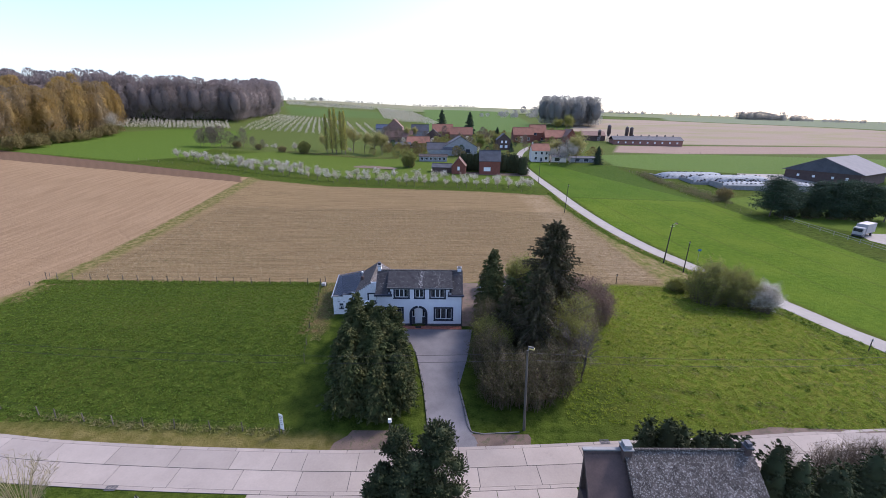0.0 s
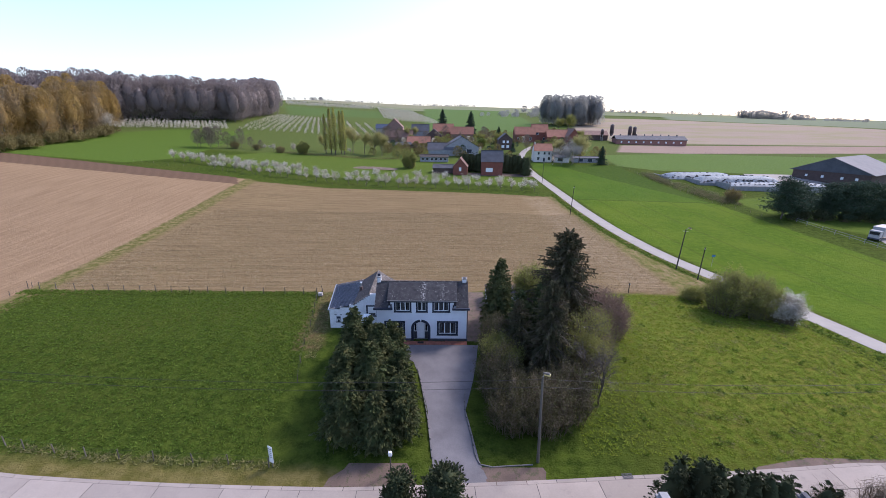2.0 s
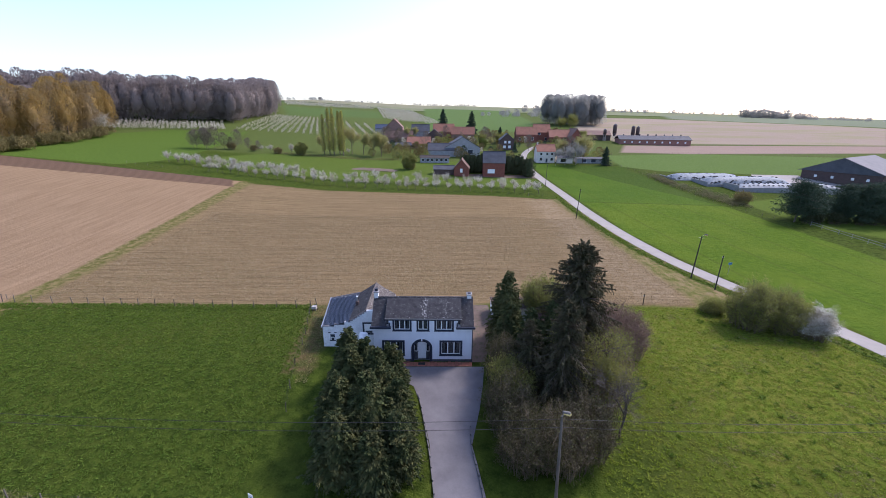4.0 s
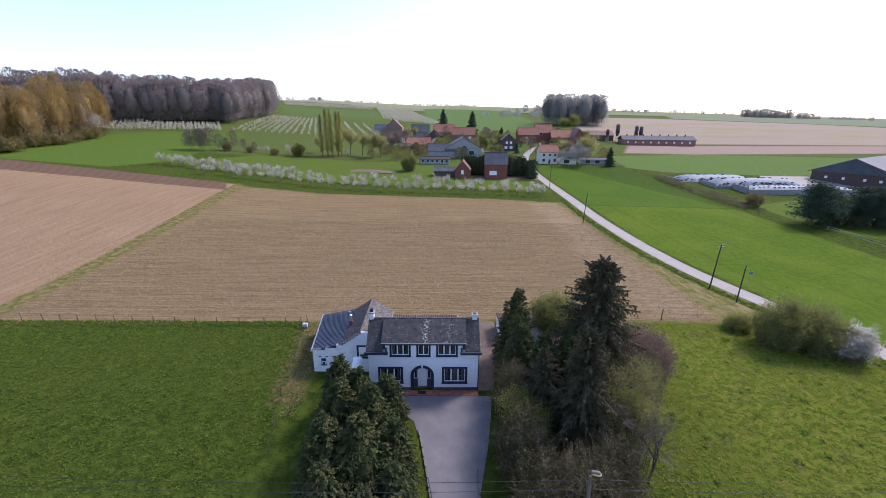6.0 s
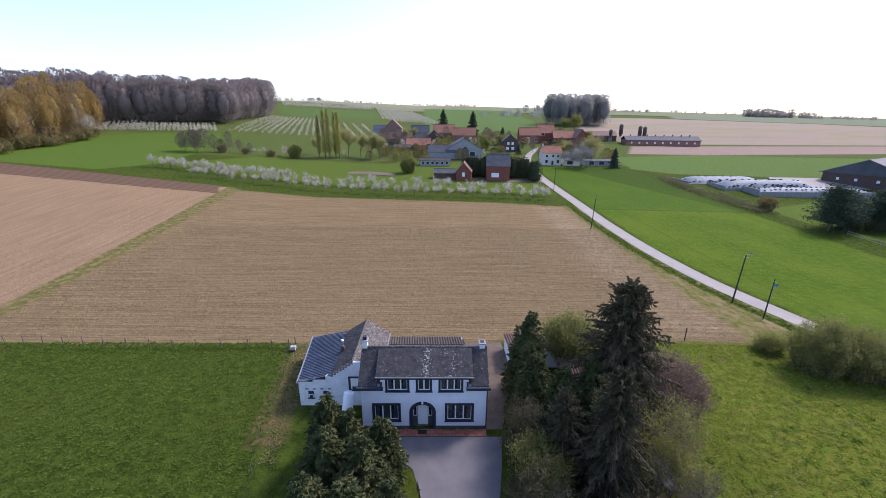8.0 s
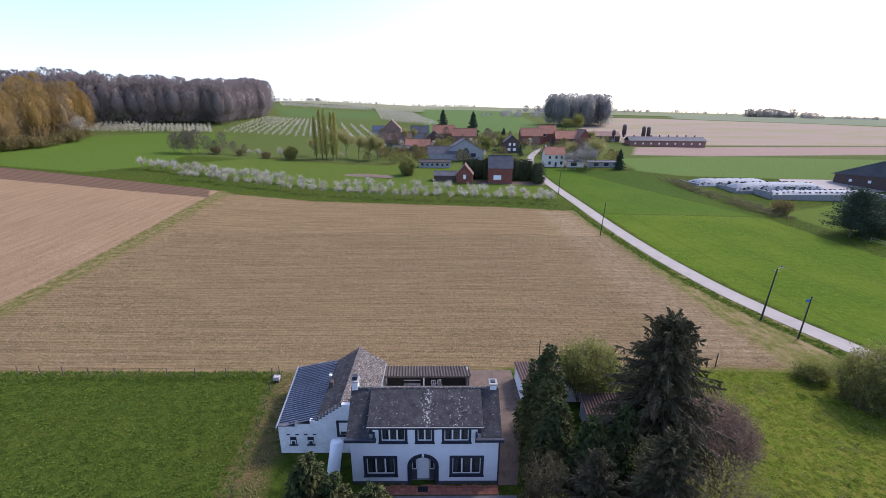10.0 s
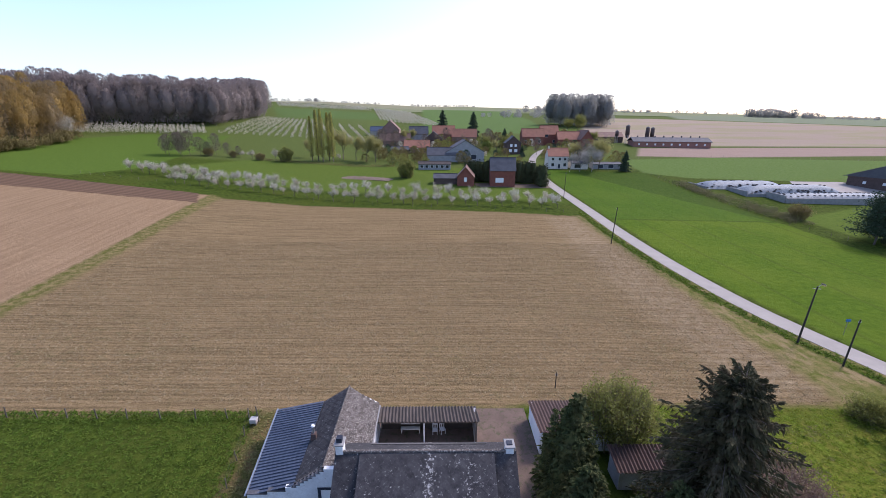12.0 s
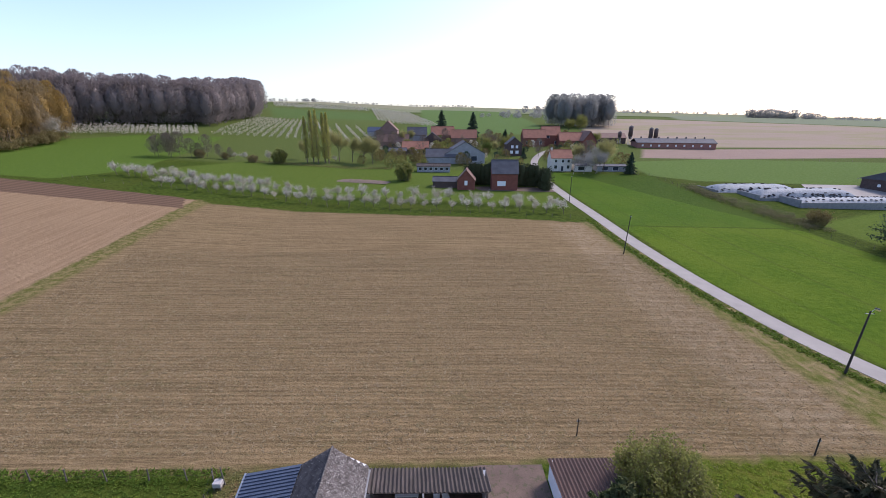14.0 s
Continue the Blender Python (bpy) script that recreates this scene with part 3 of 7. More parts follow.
def surface_patch(name, rows, lift, material, label, ragged=0.0):
    """A strip given by rows of y, left x and right x."""
    bm = bmesh.new()
    last = None
    for (y0, a0, b0), (y1, a1, b1) in zip(rows, rows[1:]):
        for s in np.linspace(0, 1, max(2, int(abs(y1 - y0) / (0.35 if ragged else 0.8))))[:-1]:
            y, a, b = y0 + s * (y1 - y0), a0 + s * (a1 - a0) + ragged * noise.noise(Vector((1.3 * y0 + 2.1 * s, 0, 1))), b0 + s * (b1 - b0) + ragged * noise.noise(Vector((0, 1.3 * y0 + 2.1 * s, 5)))
            ring = [bm.verts.new((a + k / 6 * (b - a), y, ground_z(a + k / 6 * (b - a), y) + lift)) for k in range(7)]
            if last:
                for k in range(6):
                    bm.faces.new((last[k], last[k + 1], ring[k + 1], ring[k]))
            last = ring
    return tagged(part(name, bm, material), label, "driveway", kind="structure")


surface_patch("driveway", [(-20.1, 1.75, 6.6), (-17.8, 1.6, 5.85), (-13.2, 1.1, 5.15), (-11.9, 1.0, 4.9), (-7.6, 0.1, 6.0), (-4.5, -0.9, 6.6), (-1.7, -4.4, 7.0), (-1.1, -4.6, 7.1), (-0.2, -4.6, 7.2)], 0.04, GRAVEL, "grey gravel driveway leading from the road to the house")
surface_patch("driveway_side", [(-0.2, 5.75, 7.3), (5.0, 5.75, 8.6), (5.6, -5.0, 8.8), (9.4, -5.0, 9.6), (14.2, -5.0, 9.4), (15.4, 4.3, 9.4), (16.2, 4.6, 10.4)], 0.035, PINK_GRAVEL, "trodden gritty yard beside and behind the house")
surface_patch("driveway_verge", [(-20.1, 6.6, 11.6), (-18.3, 5.9, 11.4), (-18.1, 5.9, 11.2)], 0.06, PINK_GRAVEL, "gritty parking strip between kerb and road", 0.5)
surface_patch("driveway_gate", [(-20.2, -7.6, 0.4), (-19.4, -7.0, 0.2), (-18.5, -6.2, -0.4), (-17.9, -5.4, -1.0), (-17.3, -3.6, -2.2)], 0.06, PINK_GRAVEL, "trodden reddish grit in front of the cypresses", 1.6)
surface_patch("clamp_yard", [(136, 153, 182), (142, 150, 182), (150, 150, 180), (157, 154, 176)], 0.12, SIDE_CONCRETE, "pale concrete yard between the clamp and the hangar")
surface_patch("farm_yard", [(46, 119, 150), (52, 117, 150), (60, 121, 150)], 0.05, SIDE_CONCRETE, "pale hardstanding beside the parked lorry")
surface_patch("roadside_track", [(-19.4, 27, 66), (-17.4, 33, 66), (-16.2, 40, 66)], 0.06, PINK_GRAVEL, "pale gritty layby along the road", 1.8)

# ---- house things ----
def opening_wall(bm, x0, x1, y0, y1, z0, z1, holes):
    """A wall along x with rectangular openings (x0, x1, z0, z1) right through it."""
    xs = sorted({x0, x1, *(v for h in holes for v in h[:2])})
    zs = sorted({z0, z1, *(v for h in holes for v in h[2:])})
    for a, b in zip(xs, xs[1:]):
        for c, d in zip(zs, zs[1:]):
            mx, mz = (a + b) / 2, (c + d) / 2
            if not any(h[0] < mx < h[1] and h[2] < mz < h[3] for h in holes):
                box(bm, a, b, y0, y1, c, d)
    bmesh.ops.remove_doubles(bm, verts=bm.verts[:], dist=0.0005)
    return bm


def window(parent, x0, x1, z0, z1, y, leaves, curtain=True, band=0.24):
    """A casement set back in its opening: dark painted band, white frame, panes, curtain behind."""
    w = part("window", boxes((x0, x1, y - 0.03, y + 0.12, z1 - band, z1), (x0, x1, y - 0.03, y + 0.12, z0, z0 + band * 0.8),
                             (x0, x0 + band, y - 0.03, y + 0.12, z0 + band * 0.8, z1 - band), (x1 - band, x1, y - 0.03, y + 0.12, z0 + band * 0.8, z1 - band)), DARK_TRIM, parent, "dark blue-black painted window surround")
    a, b, c, d = x0 + band, x1 - band, z0 + band * 0.8, z1 - band
    part("sill", softened(boxes((x0 - 0.05, x1 + 0.05, y - 0.10, y - 0.031, z0 - 0.02, z0 + 0.09)), 0.012), DARK_TRIM, w)
    bm = boxes((a, b, y + 0.08, y + 0.14, c, c + 0.09), (a, b, y + 0.08, y + 0.14, d - 0.07, d))
    step = (b - a) / leaves
    for k in range(leaves + 1):
        m = a + k * step
        box(bm, max(a, m - 0.06), min(b, m + 0.06), y + 0.08, y + 0.14, c + 0.09, d - 0.07)
    part("window_frame", bm, FRAME_WHITE, w, "white painted window frame")
    for k in range(leaves):
        p = part("pane", boxes((a + k * step + 0.05, a + (k + 1) * step - 0.05, y + 0.105, y + 0.113, c + 0.08, d - 0.06)), GLASS, w)
        p.visible_shadow = False
    if curtain:
        bm = bmesh.new()
        n = 26
        top = [bm.verts.new((a + (b - a) * k / n, y + 0.24 + 0.03 * math.sin(k * 2.1), d)) for k in range(n + 1)]
        low = [bm.verts.new((a + (b - a) * k / n, y + 0.24 + 0.035 * math.sin(k * 2.1), c)) for k in range(n + 1)]
        for k in range(n):
            if leaves < 3 or k % 13 not in (5, 6, 7):
                bm.faces.new((low[k], low[k + 1], top[k + 1], top[k]))
        part("curtain", bm, CURTAIN, w, "pale net curtain")
    return w


SLATE_MESHES = {}


def slates(parent, origin, along, up, width, height, pitch, material, cap=300, name="slate", inside=None):
    """Diamond slates on a slope: each a thin plate, tipped to overlap the one below it."""
    along, up = Vector(along).normalized(), Vector(up).normalized()
    out = along.cross(up)
    key = (round(pitch, 3), material.name)
    if key not in SLATE_MESHES:
        h = pitch / 2 * 0.97
        bm = bmesh.new()
        low = [bm.verts.new(v) for v in ((0, -h, 0.016), (h, 0, 0.010), (0, h, 0.004), (-h, 0, 0.010))]
        top = [bm.verts.new(v) for v in ((0, -h, 0.028), (h, 0, 0.020), (0, h, 0.010), (-h, 0, 0.020))]
        bm.faces.new(top)
        for k in range(4):
            bm.faces.new((low[k], low[(k + 1) % 4], top[(k + 1) % 4], top[k]))
        me = bpy.data.meshes.new("slate")
        bm.to_mesh(me)
        bm.free()
        me.materials.append(material)
        SLATE_MESHES[key] = me
    me = SLATE_MESHES[key]
    turn = Matrix((along, up, out)).transposed().to_4x4()
    n, j = 0, 0
    v = 0.0
    while v <= height - pitch * 0.2:
        u = pitch / 2 if j % 2 else 0.0
        while u <= width:
            if pitch * 0.3 < u < width - pitch * 0.3 and v > pitch * 0.3 and (inside is None or inside(u, v)) and n < cap:
                ob = new(name, me)
                ob.parent = parent
                tip = pose(0, 0, 0, random.uniform(-0.6, 0.6), random.uniform(-0.6, 0.6), random.uniform(-1.5, 1.5))
                ob.matrix_basis = Matrix.Translation(Vector(origin) + along * u + up * v) @ turn @ tip
                n += 1
            u += pitch
        v += pitch / 2
        j += 1
    return n


def sloped(bm, a, b, c, d, thick):
    """A slab with the upper corners a, b, c, d."""
    a, b, c, d = (Vector(v) for v in (a, b, c, d))
    n = (b - a).cross(d - a).normalized() * thick
    top = [bm.verts.new(v) for v in (a, b, c, d)]
    low = [bm.verts.new(v - n) for v in (a, b, c, d)]
    bm.faces.new(top)
    bm.faces.new(low[::-1])
    for k in range(4):
        j = (k + 1) % 4
        bm.faces.new((top[k], low[k], low[j], top[j]))
    return bm


def waved(bm, a, b, c, d, pitch, amp, thick=0.02):
    """A corrugated sheet with the corners a, b (lower edge) and c, d (upper edge); the waves run from edge to edge."""
    a, b, c, d = (Vector(v) for v in (a, b, c, d))
    n = (b - a).cross(d - a).normalized()
    count = max(4, int((b - a).length / pitch) * 4)
    rows = []
    for k in range(count + 1):
        s = k / count
        off = n * amp * math.sin(k * math.pi / 2)
        p, q = a.lerp(b, s) + off, d.lerp(c, s) + off
        rows.append([bm.verts.new(v) for v in (p, q, q - n * thick, p - n * thick)])
    for r, t in zip(rows, rows[1:]):
        for k in range(4):
            j = (k + 1) % 4
            bm.faces.new((r[k], t[k], t[j], r[j]))
    return bm


def main_house():
    h = thing("house", "white two-storey house with dark window surrounds and slate roof", "house")
    x0, x1, yb, ez = -5.85, 5.65, 5.45, 4.86
    holes = [(-4.9, -2.25, 0.79, 2.83), (1.85, 4.55, 0.79, 2.83), (-1.42, 0.95, 0.0, 3.0), (-3.6, -1.4, 4.06, 5.63), (-0.82, 0.66, 4.06, 5.63), (1.24, 3.5, 4.06, 5.63)]
    bm = bmesh.new()
    opening_wall(bm, x0, x1, 0, 0.35, 0.30, ez, [(a, b, max(c, 0.30), min(d, ez)) for a, b, c, d in holes])
    opening_wall(bm, -4.05, 3.98, 0, 0.35, ez, 5.66, [(a, b, ez, d) for a, b, c, d in holes[3:]])
    box(bm, x0, x0 + 0.3, 0.35, yb, 0, ez)
    box(bm, x1 - 0.3, x1, 0.35, yb, 0, ez)
    box(bm, x0 + 0.3, x1 - 0.3, yb - 0.3, yb, 0, ez)
    ridge_y, ridge_z = 2.48, 7.22
    for xa in (x0, x1 - 0.3):
        g = [bm.verts.new((x, y, z)) for x in (xa, xa + 0.3) for y, z in ((0, ez), (yb, ez), (ridge_y, ridge_z - 0.1))]
        bm.faces.new((g[0], g[2], g[1]))
        bm.faces.new((g[3], g[4], g[5]))
        for a, b in ((0, 1), (1, 2), (2, 0)):
            bm.faces.new((g[a], g[b], g[b + 3], g[a + 3]))
    part("wall", bm, WHITE_WALL, h, "white painted render wall")
    part("plinth", boxes((x0 - 0.02, -1.45, -0.025, 0.30, -0.3, 0.297)), PLINTH, h, "dark grey painted plinth")
    part("plinth", boxes((0.98, x1 + 0.02, -0.025, 0.30, -0.3, 0.297)), PLINTH, h, "dark grey painted plinth")
    part("floor_slab", boxes((x0 + 0.3, x1 - 0.3, 0.35, yb - 0.3, 2.9, 3.15), (x0 + 0.3, x1 - 0.3, 0.35, yb - 0.3, -0.3, 0.02)), GREY_WALL, h)
    # added inner wall, coloured as shade behind the windows
    part("partition", boxes((x0 + 0.3, x1 - 0.3, 2.6, 2.7, 0.02, 2.9), (x0 + 0.3, x1 - 0.3, 2.6, 2.7, 3.15, 5.6)), DEEP_SHADE, h)
    for a, b, c, d in holes[:2]:
        window(h, a, b, c, d, 0.0, 3)
    for k, (a, b, c, d) in enumerate(holes[3:]):
        window(h, a, b, c, d, 0.0, 2 if k == 1 else 3, band=0.2)
    # arched porch
    cx, r_out, spring = -0.235, 1.24, 1.80
    bm = bmesh.new()
    n = 18
    for ra, rb in ((r_out, r_out - 0.32),):
        rings = []
        for k in range(n + 1):
            w = math.pi * k / n
            rings.append([bm.verts.new((cx + r * math.cos(w), y, spring + r * math.sin(w) * 0.97)) for r in (ra, rb) for y in (-0.045, 0.25)])
        for p, q in zip(rings, rings[1:]):
            for a, b in ((0, 1), (1, 3), (3, 2), (2, 0)):
                bm.faces.new((p[a], p[b], q[b], q[a]))
    box(bm, cx - r_out, cx - r_out + 0.32, -0.045, 0.25, 0.0, spring)
    box(bm, cx + r_out - 0.32, cx + r_out, -0.045, 0.25, 0.0, spring)
    part("arch", bm, DARK_TRIM, h, "dark painted arch round the entrance")
    bm = bmesh.new()
    corner = [(cx + (r_out - 0.02) * math.cos(math.pi * k / n), spring + (r_out - 0.02) * math.sin(math.pi * k / n) * 0.97) for k in range(n + 1)]
    for xs, seq in ((0.955, corner[:n // 2 + 1]), (-1.425, corner[n // 2:][::-1])):
        pts = [(xs, 3.005)] + [(p, q) for p, q in seq if q < 3.004]
        pts = [pts[0]] + [(xs, spring)] + pts[1:]
        if xs < 0:
            pts = [pts[0]] + pts[1:][::-1]
            prism(bm, pts, 0.004, 0.30)
        else:
            prism(bm, pts, 0.004, 0.30)
    part("spandrel", bm, WHITE_WALL, h)
    door = part("door", softened(boxes((-0.72, 0.24, 0.34, 0.40, 0.18, 2.45)), 0.01), FRAME_WHITE, h, "white panelled front door")
    part("door_panel", boxes((-0.6, 0.12, 0.325, 0.339, 0.35, 1.0), (-0.6, 0.12, 0.325, 0.339, 1.15, 2.3)), FRAME_WHITE, door)
    part("handle", tube(bmesh.new(), (-0.62, 0.28, 1.1), (-0.62, 0.28, 1.26), 0.018, 0.018), STEEL, door, "small metal door handle")
    part("porch_lintel", boxes((-1.12, 0.65, 0.30, 0.40, 2.45, 2.95)), FRAME_WHITE, h)
    for a, b in ((-1.12, -0.76), (0.28, 0.65)):
        s = part("side_light", boxes((a, b, 0.33, 0.39, 1.15, 1.23), (a, b, 0.33, 0.39, 2.37, 2.45), (a, a + 0.06, 0.33, 0.39, 1.23, 2.37), (b - 0.06, b, 0.33, 0.39, 1.23, 2.37)), FRAME_WHITE, h)
        part("pane", boxes((a + 0.05, b - 0.05, 0.355, 0.363, 1.2, 2.4)), GLASS, s)
        part("side_panel", boxes((a, b, 0.33, 0.40, 0.1, 1.15)), PLINTH, h)
    part("lantern", softened(boxes((cx - 0.08, cx + 0.08, -0.22, -0.05, 2.84, 3.08)), 0.03), PLASTIC_WHITE, h, "small white lantern over the arch")
    # roof: side slopes reach down to the eaves, the middle is lifted over the upper windows
    part("roof", sloped(bmesh.new(), (x0 - 0.18, -0.32, 4.88), (-4.3, -0.32, 4.88), (-4.3, ridge_y, ridge_z), (x0 - 0.18, ridge_y, ridge_z), 0.12), SLATE, h, "weathered dark slate roof with pale lichen")
    roof = part("roof", sloped(bmesh.new(), (4.25, -0.32, 4.88), (x1 + 0.18, -0.32, 4.88), (x1 + 0.18, ridge_y, ridge_z), (4.25, ridge_y, ridge_z), 0.12), SLATE, h, "weathered dark slate roof with pale lichen")
    dorm = part("raised_roof", sloped(bmesh.new(), (-4.42, -0.2, 5.80), (4.37, -0.2, 5.80), (4.37, ridge_y, ridge_z + 0.06), (-4.42, ridge_y, ridge_z + 0.06), 0.14), SLATE, h, "raised slate roof over the upper windows")
    for xa, xb in ((-4.3, -4.05), (3.98, 4.25)):
        bm = bmesh.new()
        g = [bm.verts.new((x, y, z)) for x in (xa, xb) for y, z in ((0.02, 4.95), (0.02, 5.66), (2.2, 6.85))]
        bm.faces.new((g[0], g[1], g[2]))
        bm.faces.new((g[5], g[4], g[3]))
        for a, b in ((0, 1), (1, 2), (2, 0)):
            bm.faces.new((g[a], g[a + 3], g[b + 3], g[b]))
        part("cheek", bm, SLATE, h)
    part("back_roof", sloped(bmesh.new(), (x1 + 0.18, yb + 0.3, 4.9), (x0 - 0.18, yb + 0.3, 4.9), (x0 - 0.18, ridge_y, ridge_z), (x1 + 0.18, ridge_y, ridge_z), 0.12), SLATE, h)
    part("ridge_cap", tube(bmesh.new(), (x0 - 0.18, ridge_y, ridge_z + 0.05), (x1 + 0.18, ridge_y, ridge_z + 0.05), 0.11, 0.11, 8), SLATE_OLD, h, "grey ridge tiles")
    part("back_gutter", boxes((-4.2, 4.2, yb - 0.6, yb - 0.54, 5.58, 5.63)), EDGING, h, "grey edge of the rear dormer")
    part("back_dormer", boxes((-4.1, 4.1, 3.6, yb - 0.61, 4.9, 5.57)), SLATE, h)
    part("gutter", softened(boxes((x0 - 0.32, -3.75, -0.58, -0.325, 4.58, 4.86)), 0.03), DARK_TRIM, h, "dark box gutter")
    part("gutter", softened(boxes((3.75, x1 + 0.32, -0.58, -0.325, 4.58, 4.86)), 0.03), DARK_TRIM, h, "dark box gutter")
    part("gutter", boxes((-4.46, 4.41, -0.28, -0.201, 5.70, 5.76)), KERB, h, "pale gutter edge over the windows")
    part("fascia", boxes((-4.05, 3.98, -0.2, -0.001, 5.5, 5.62)), DARK_TRIM, h)
    part("downpipe", tube(bmesh.new(), (x1 + 0.06, -0.12, 4.72), (x1 + 0.06, -0.12, 0.0), 0.05, 0.05), DARK_TRIM, h, "dark downpipe")
    part("bracket", boxes((-4.02, -3.88, -0.3, -0.001, 4.72, 5.15)), DARK_TRIM, h)
    part("bracket", boxes((3.82, 3.96, -0.3, -0.001, 4.72, 5.15)), DARK_TRIM, h)
    for cxx, top, w in ((-5.74, 7.95, 0.24), (5.38, 7.70, 0.26)):
        c = part("chimney", softened(boxes((cxx - w, cxx + w, 2.35, 3.0, 5.6, top - 0.12)), 0.02), WHITE_BRICK, h, "whitewashed chimney stack")
        part("chimney_cap", softened(boxes((cxx - w - 0.08, cxx + w + 0.08, 2.27, 3.08, top - 0.12, top)), 0.02), KERB, c)
        part("chimney_pot", boxes((cxx - 0.18, cxx + 0.18, 2.5, 2.86, top, top + (0.32 if cxx < 0 else 0.06))), DARK_TRIM, c)
    up = Vector((0, ridge_y + 0.2, ridge_z + 0.06 - 5.80))
    slates(dorm, (-4.42, -0.2, 5.80), (1, 0, 0), up, 8.79, up.length, 0.56, SLATE, 300)
    up = Vector((0, ridge_y + 0.32, ridge_z - 4.88))
    for xa, wd in ((x0 - 0.18, 1.7), (4.25, 1.55)):
        slates(roof, (xa, -0.32, 4.88), (1, 0, 0), up, wd, up.length, 0.5, SLATE, 140)
    step = part("terrace", boxes((-3.3, 5.72, -1.0, -0.03, -0.35, -0.03)), BROWN_BRICK, h, "red tiled terrace step along the house front")
    me = None
    for i in range(22):
        for j in range(3):
            xa, ya = -3.28 + i * 0.409, -0.99 + j * 0.32
            if me is None:
                bm = softened(boxes((0, 0.395, 0, 0.305, 0, 0.03)), 0.006)
                me = bpy.data.meshes.new("paving_tile")
                bm.to_mesh(me)
                bm.free()
                me.materials.append(TERRACE)
            t = new("paving_tile", me)
            t.parent = step
            t.matrix_basis = pose(xa, ya, -0.03 + random.uniform(-0.003, 0.003))
    tagged(part("door_mat", softened(boxes((-0.65, 0.15, -0.75, -0.25, 0.002, 0.022)), 0.008), BLACK_RUBBER), "dark door mat on the red terrace", "door mat")


main_house()


def annex():
    h = thing("annex", "low whitewashed brick annex with slate and blue-grey metal roofs", "annex")
    y0, y1 = 3.2, 12.3
    # front wall with a stepped gable
    outline = [(-12.75, -0.1), (-5.86, -0.1), (-5.86, 5.05), (-7.2, 5.05)]
    x, z = -7.2, 5.05
    for k in range(8):
        z -= 0.2
        outline.append((x, z))
        x -= 0.29
        outline.append((x, z))
    outline += [(-10.0, 3.45), (-10.0, 3.1), (-11.3, 3.1), (-11.3, 2.85), (-12.75, 2.85)]
    bm = bmesh.new()
    prism(bm, outline, y0, y0 + 0.3)
    part("front_wall", bm, WHITE_BRICK, h, "whitewashed brick gable with stepped edge")
    stones = [(-7.51 - 0.29 * k, -7.18 - 0.29 * k, 4.85 - 0.2 * k) for k in range(8)] + [(-11.3, -10.0, 3.1), (-12.8, -11.3, 2.85)]
    for xa, xb, z in stones:
        part("coping_stone", boxes((xa, xb, y0 - 0.03, y0 + 0.33, z, z + 0.05)), PLINTH, h, "dark slate coping on the steps")
    bm = bmesh.new()
    v = [bm.verts.new(p) for p in ((-12.75, y0 + 0.3, -0.1), (-13.85, y1, -0.1), (-13.85, y1, 2.5), (-12.75, y0 + 0.3, 2.55), (-12.45, y0 + 0.3, -0.1), (-13.55, y1, -0.1), (-13.55, y1, 2.5), (-12.45, y0 + 0.3, 2.55))]
    for f in ((0, 3, 2, 1), (4, 5, 6, 7), (3, 7, 6, 2), (0, 4, 7, 3), (1, 2, 6, 5)):
        bm.faces.new([v[k] for k in f])
    prism(bm, [(-13.55, -0.1), (-4.75, -0.1), (-4.75, 3.3), (-7.3, 4.85), (-9.8, 3.25), (-13.55, 2.5)], y1 - 0.3, y1 - 0.02)
    box(bm, -5.0, -4.75, 5.5, y1 - 0.3, -0.1, 3.2)
    part("wall", bm, WHITE_BRICK, h)
    roof = part("roof", sloped(sloped(bmesh.new(), (-9.75, y1 + 0.1, 3.35), (-9.5, y0 + 0.25, 3.52), (-7.3, y0 + 0.25, 4.98), (-7.32, y1 + 0.1, 4.98), 0.12),
                               (-4.55, y0 + 0.9, 3.35), (-4.6, y1 - 0.4, 3.3), (-7.32, y1 + 0.1, 4.98), (-7.3, y0 + 0.25, 4.98), 0.12), SLATE_OLD, h, "old grey slate roof mottled with lichen")
    part("ridge_cap", tube(bmesh.new(), (-7.3, y0 + 0.2, 5.0), (-7.32, y1 + 0.1, 5.0), 0.09, 0.09, 8), SLATE_OLD, h)
    part("barge", boxes((-4.62, -4.5, y0 + 1.5, y1 - 0.4, 3.22, 3.32)), KERB, h)
    up = Vector((2.42, 0, 1.6))
    slates(roof, (-9.7, y1, 3.4), (0, -1, 0), up, 8.7, up.length, 0.5, SLATE, 200)
    up = Vector((-2.7, 0, 1.66))
    slates(roof, (-4.58, y0 + 1.0, 3.34), (0, 1, 0), up, 8.0, up.length, 0.5, SLATE_OLD, 180)
    # stepped metal sheets on the lean-to side
    n = 30
    for k in range(n):
        s0, s1 = k / n, (k + 1) / n
        ya, yb = y0 + 0.05 + s0 * 9.0, y0 + 0.05 + s1 * 9.0 + 0.03
        la, lb = -12.85 - 1.1 * s0, -12.85 - 1.1 * s1
        ra, rb = -9.45 - 0.25 * s0, -9.45 - 0.25 * s1
        part("roof_sheet", sloped(bmesh.new(), (la, ya, 2.70), (ra, ya, 3.60), (rb, yb, 3.515), (lb, yb, 2.615), 0.05), METAL_ROOF, h, "blue-grey stepped metal roof sheet")
    part("edge_trim", sloped(bmesh.new(), (-12.98, y0, 2.72), (-12.85, y0, 2.74), (-13.95, y1, 2.68), (-14.08, y1, 2.66), 0.12), STEEL, h, "pale metal roof edge")
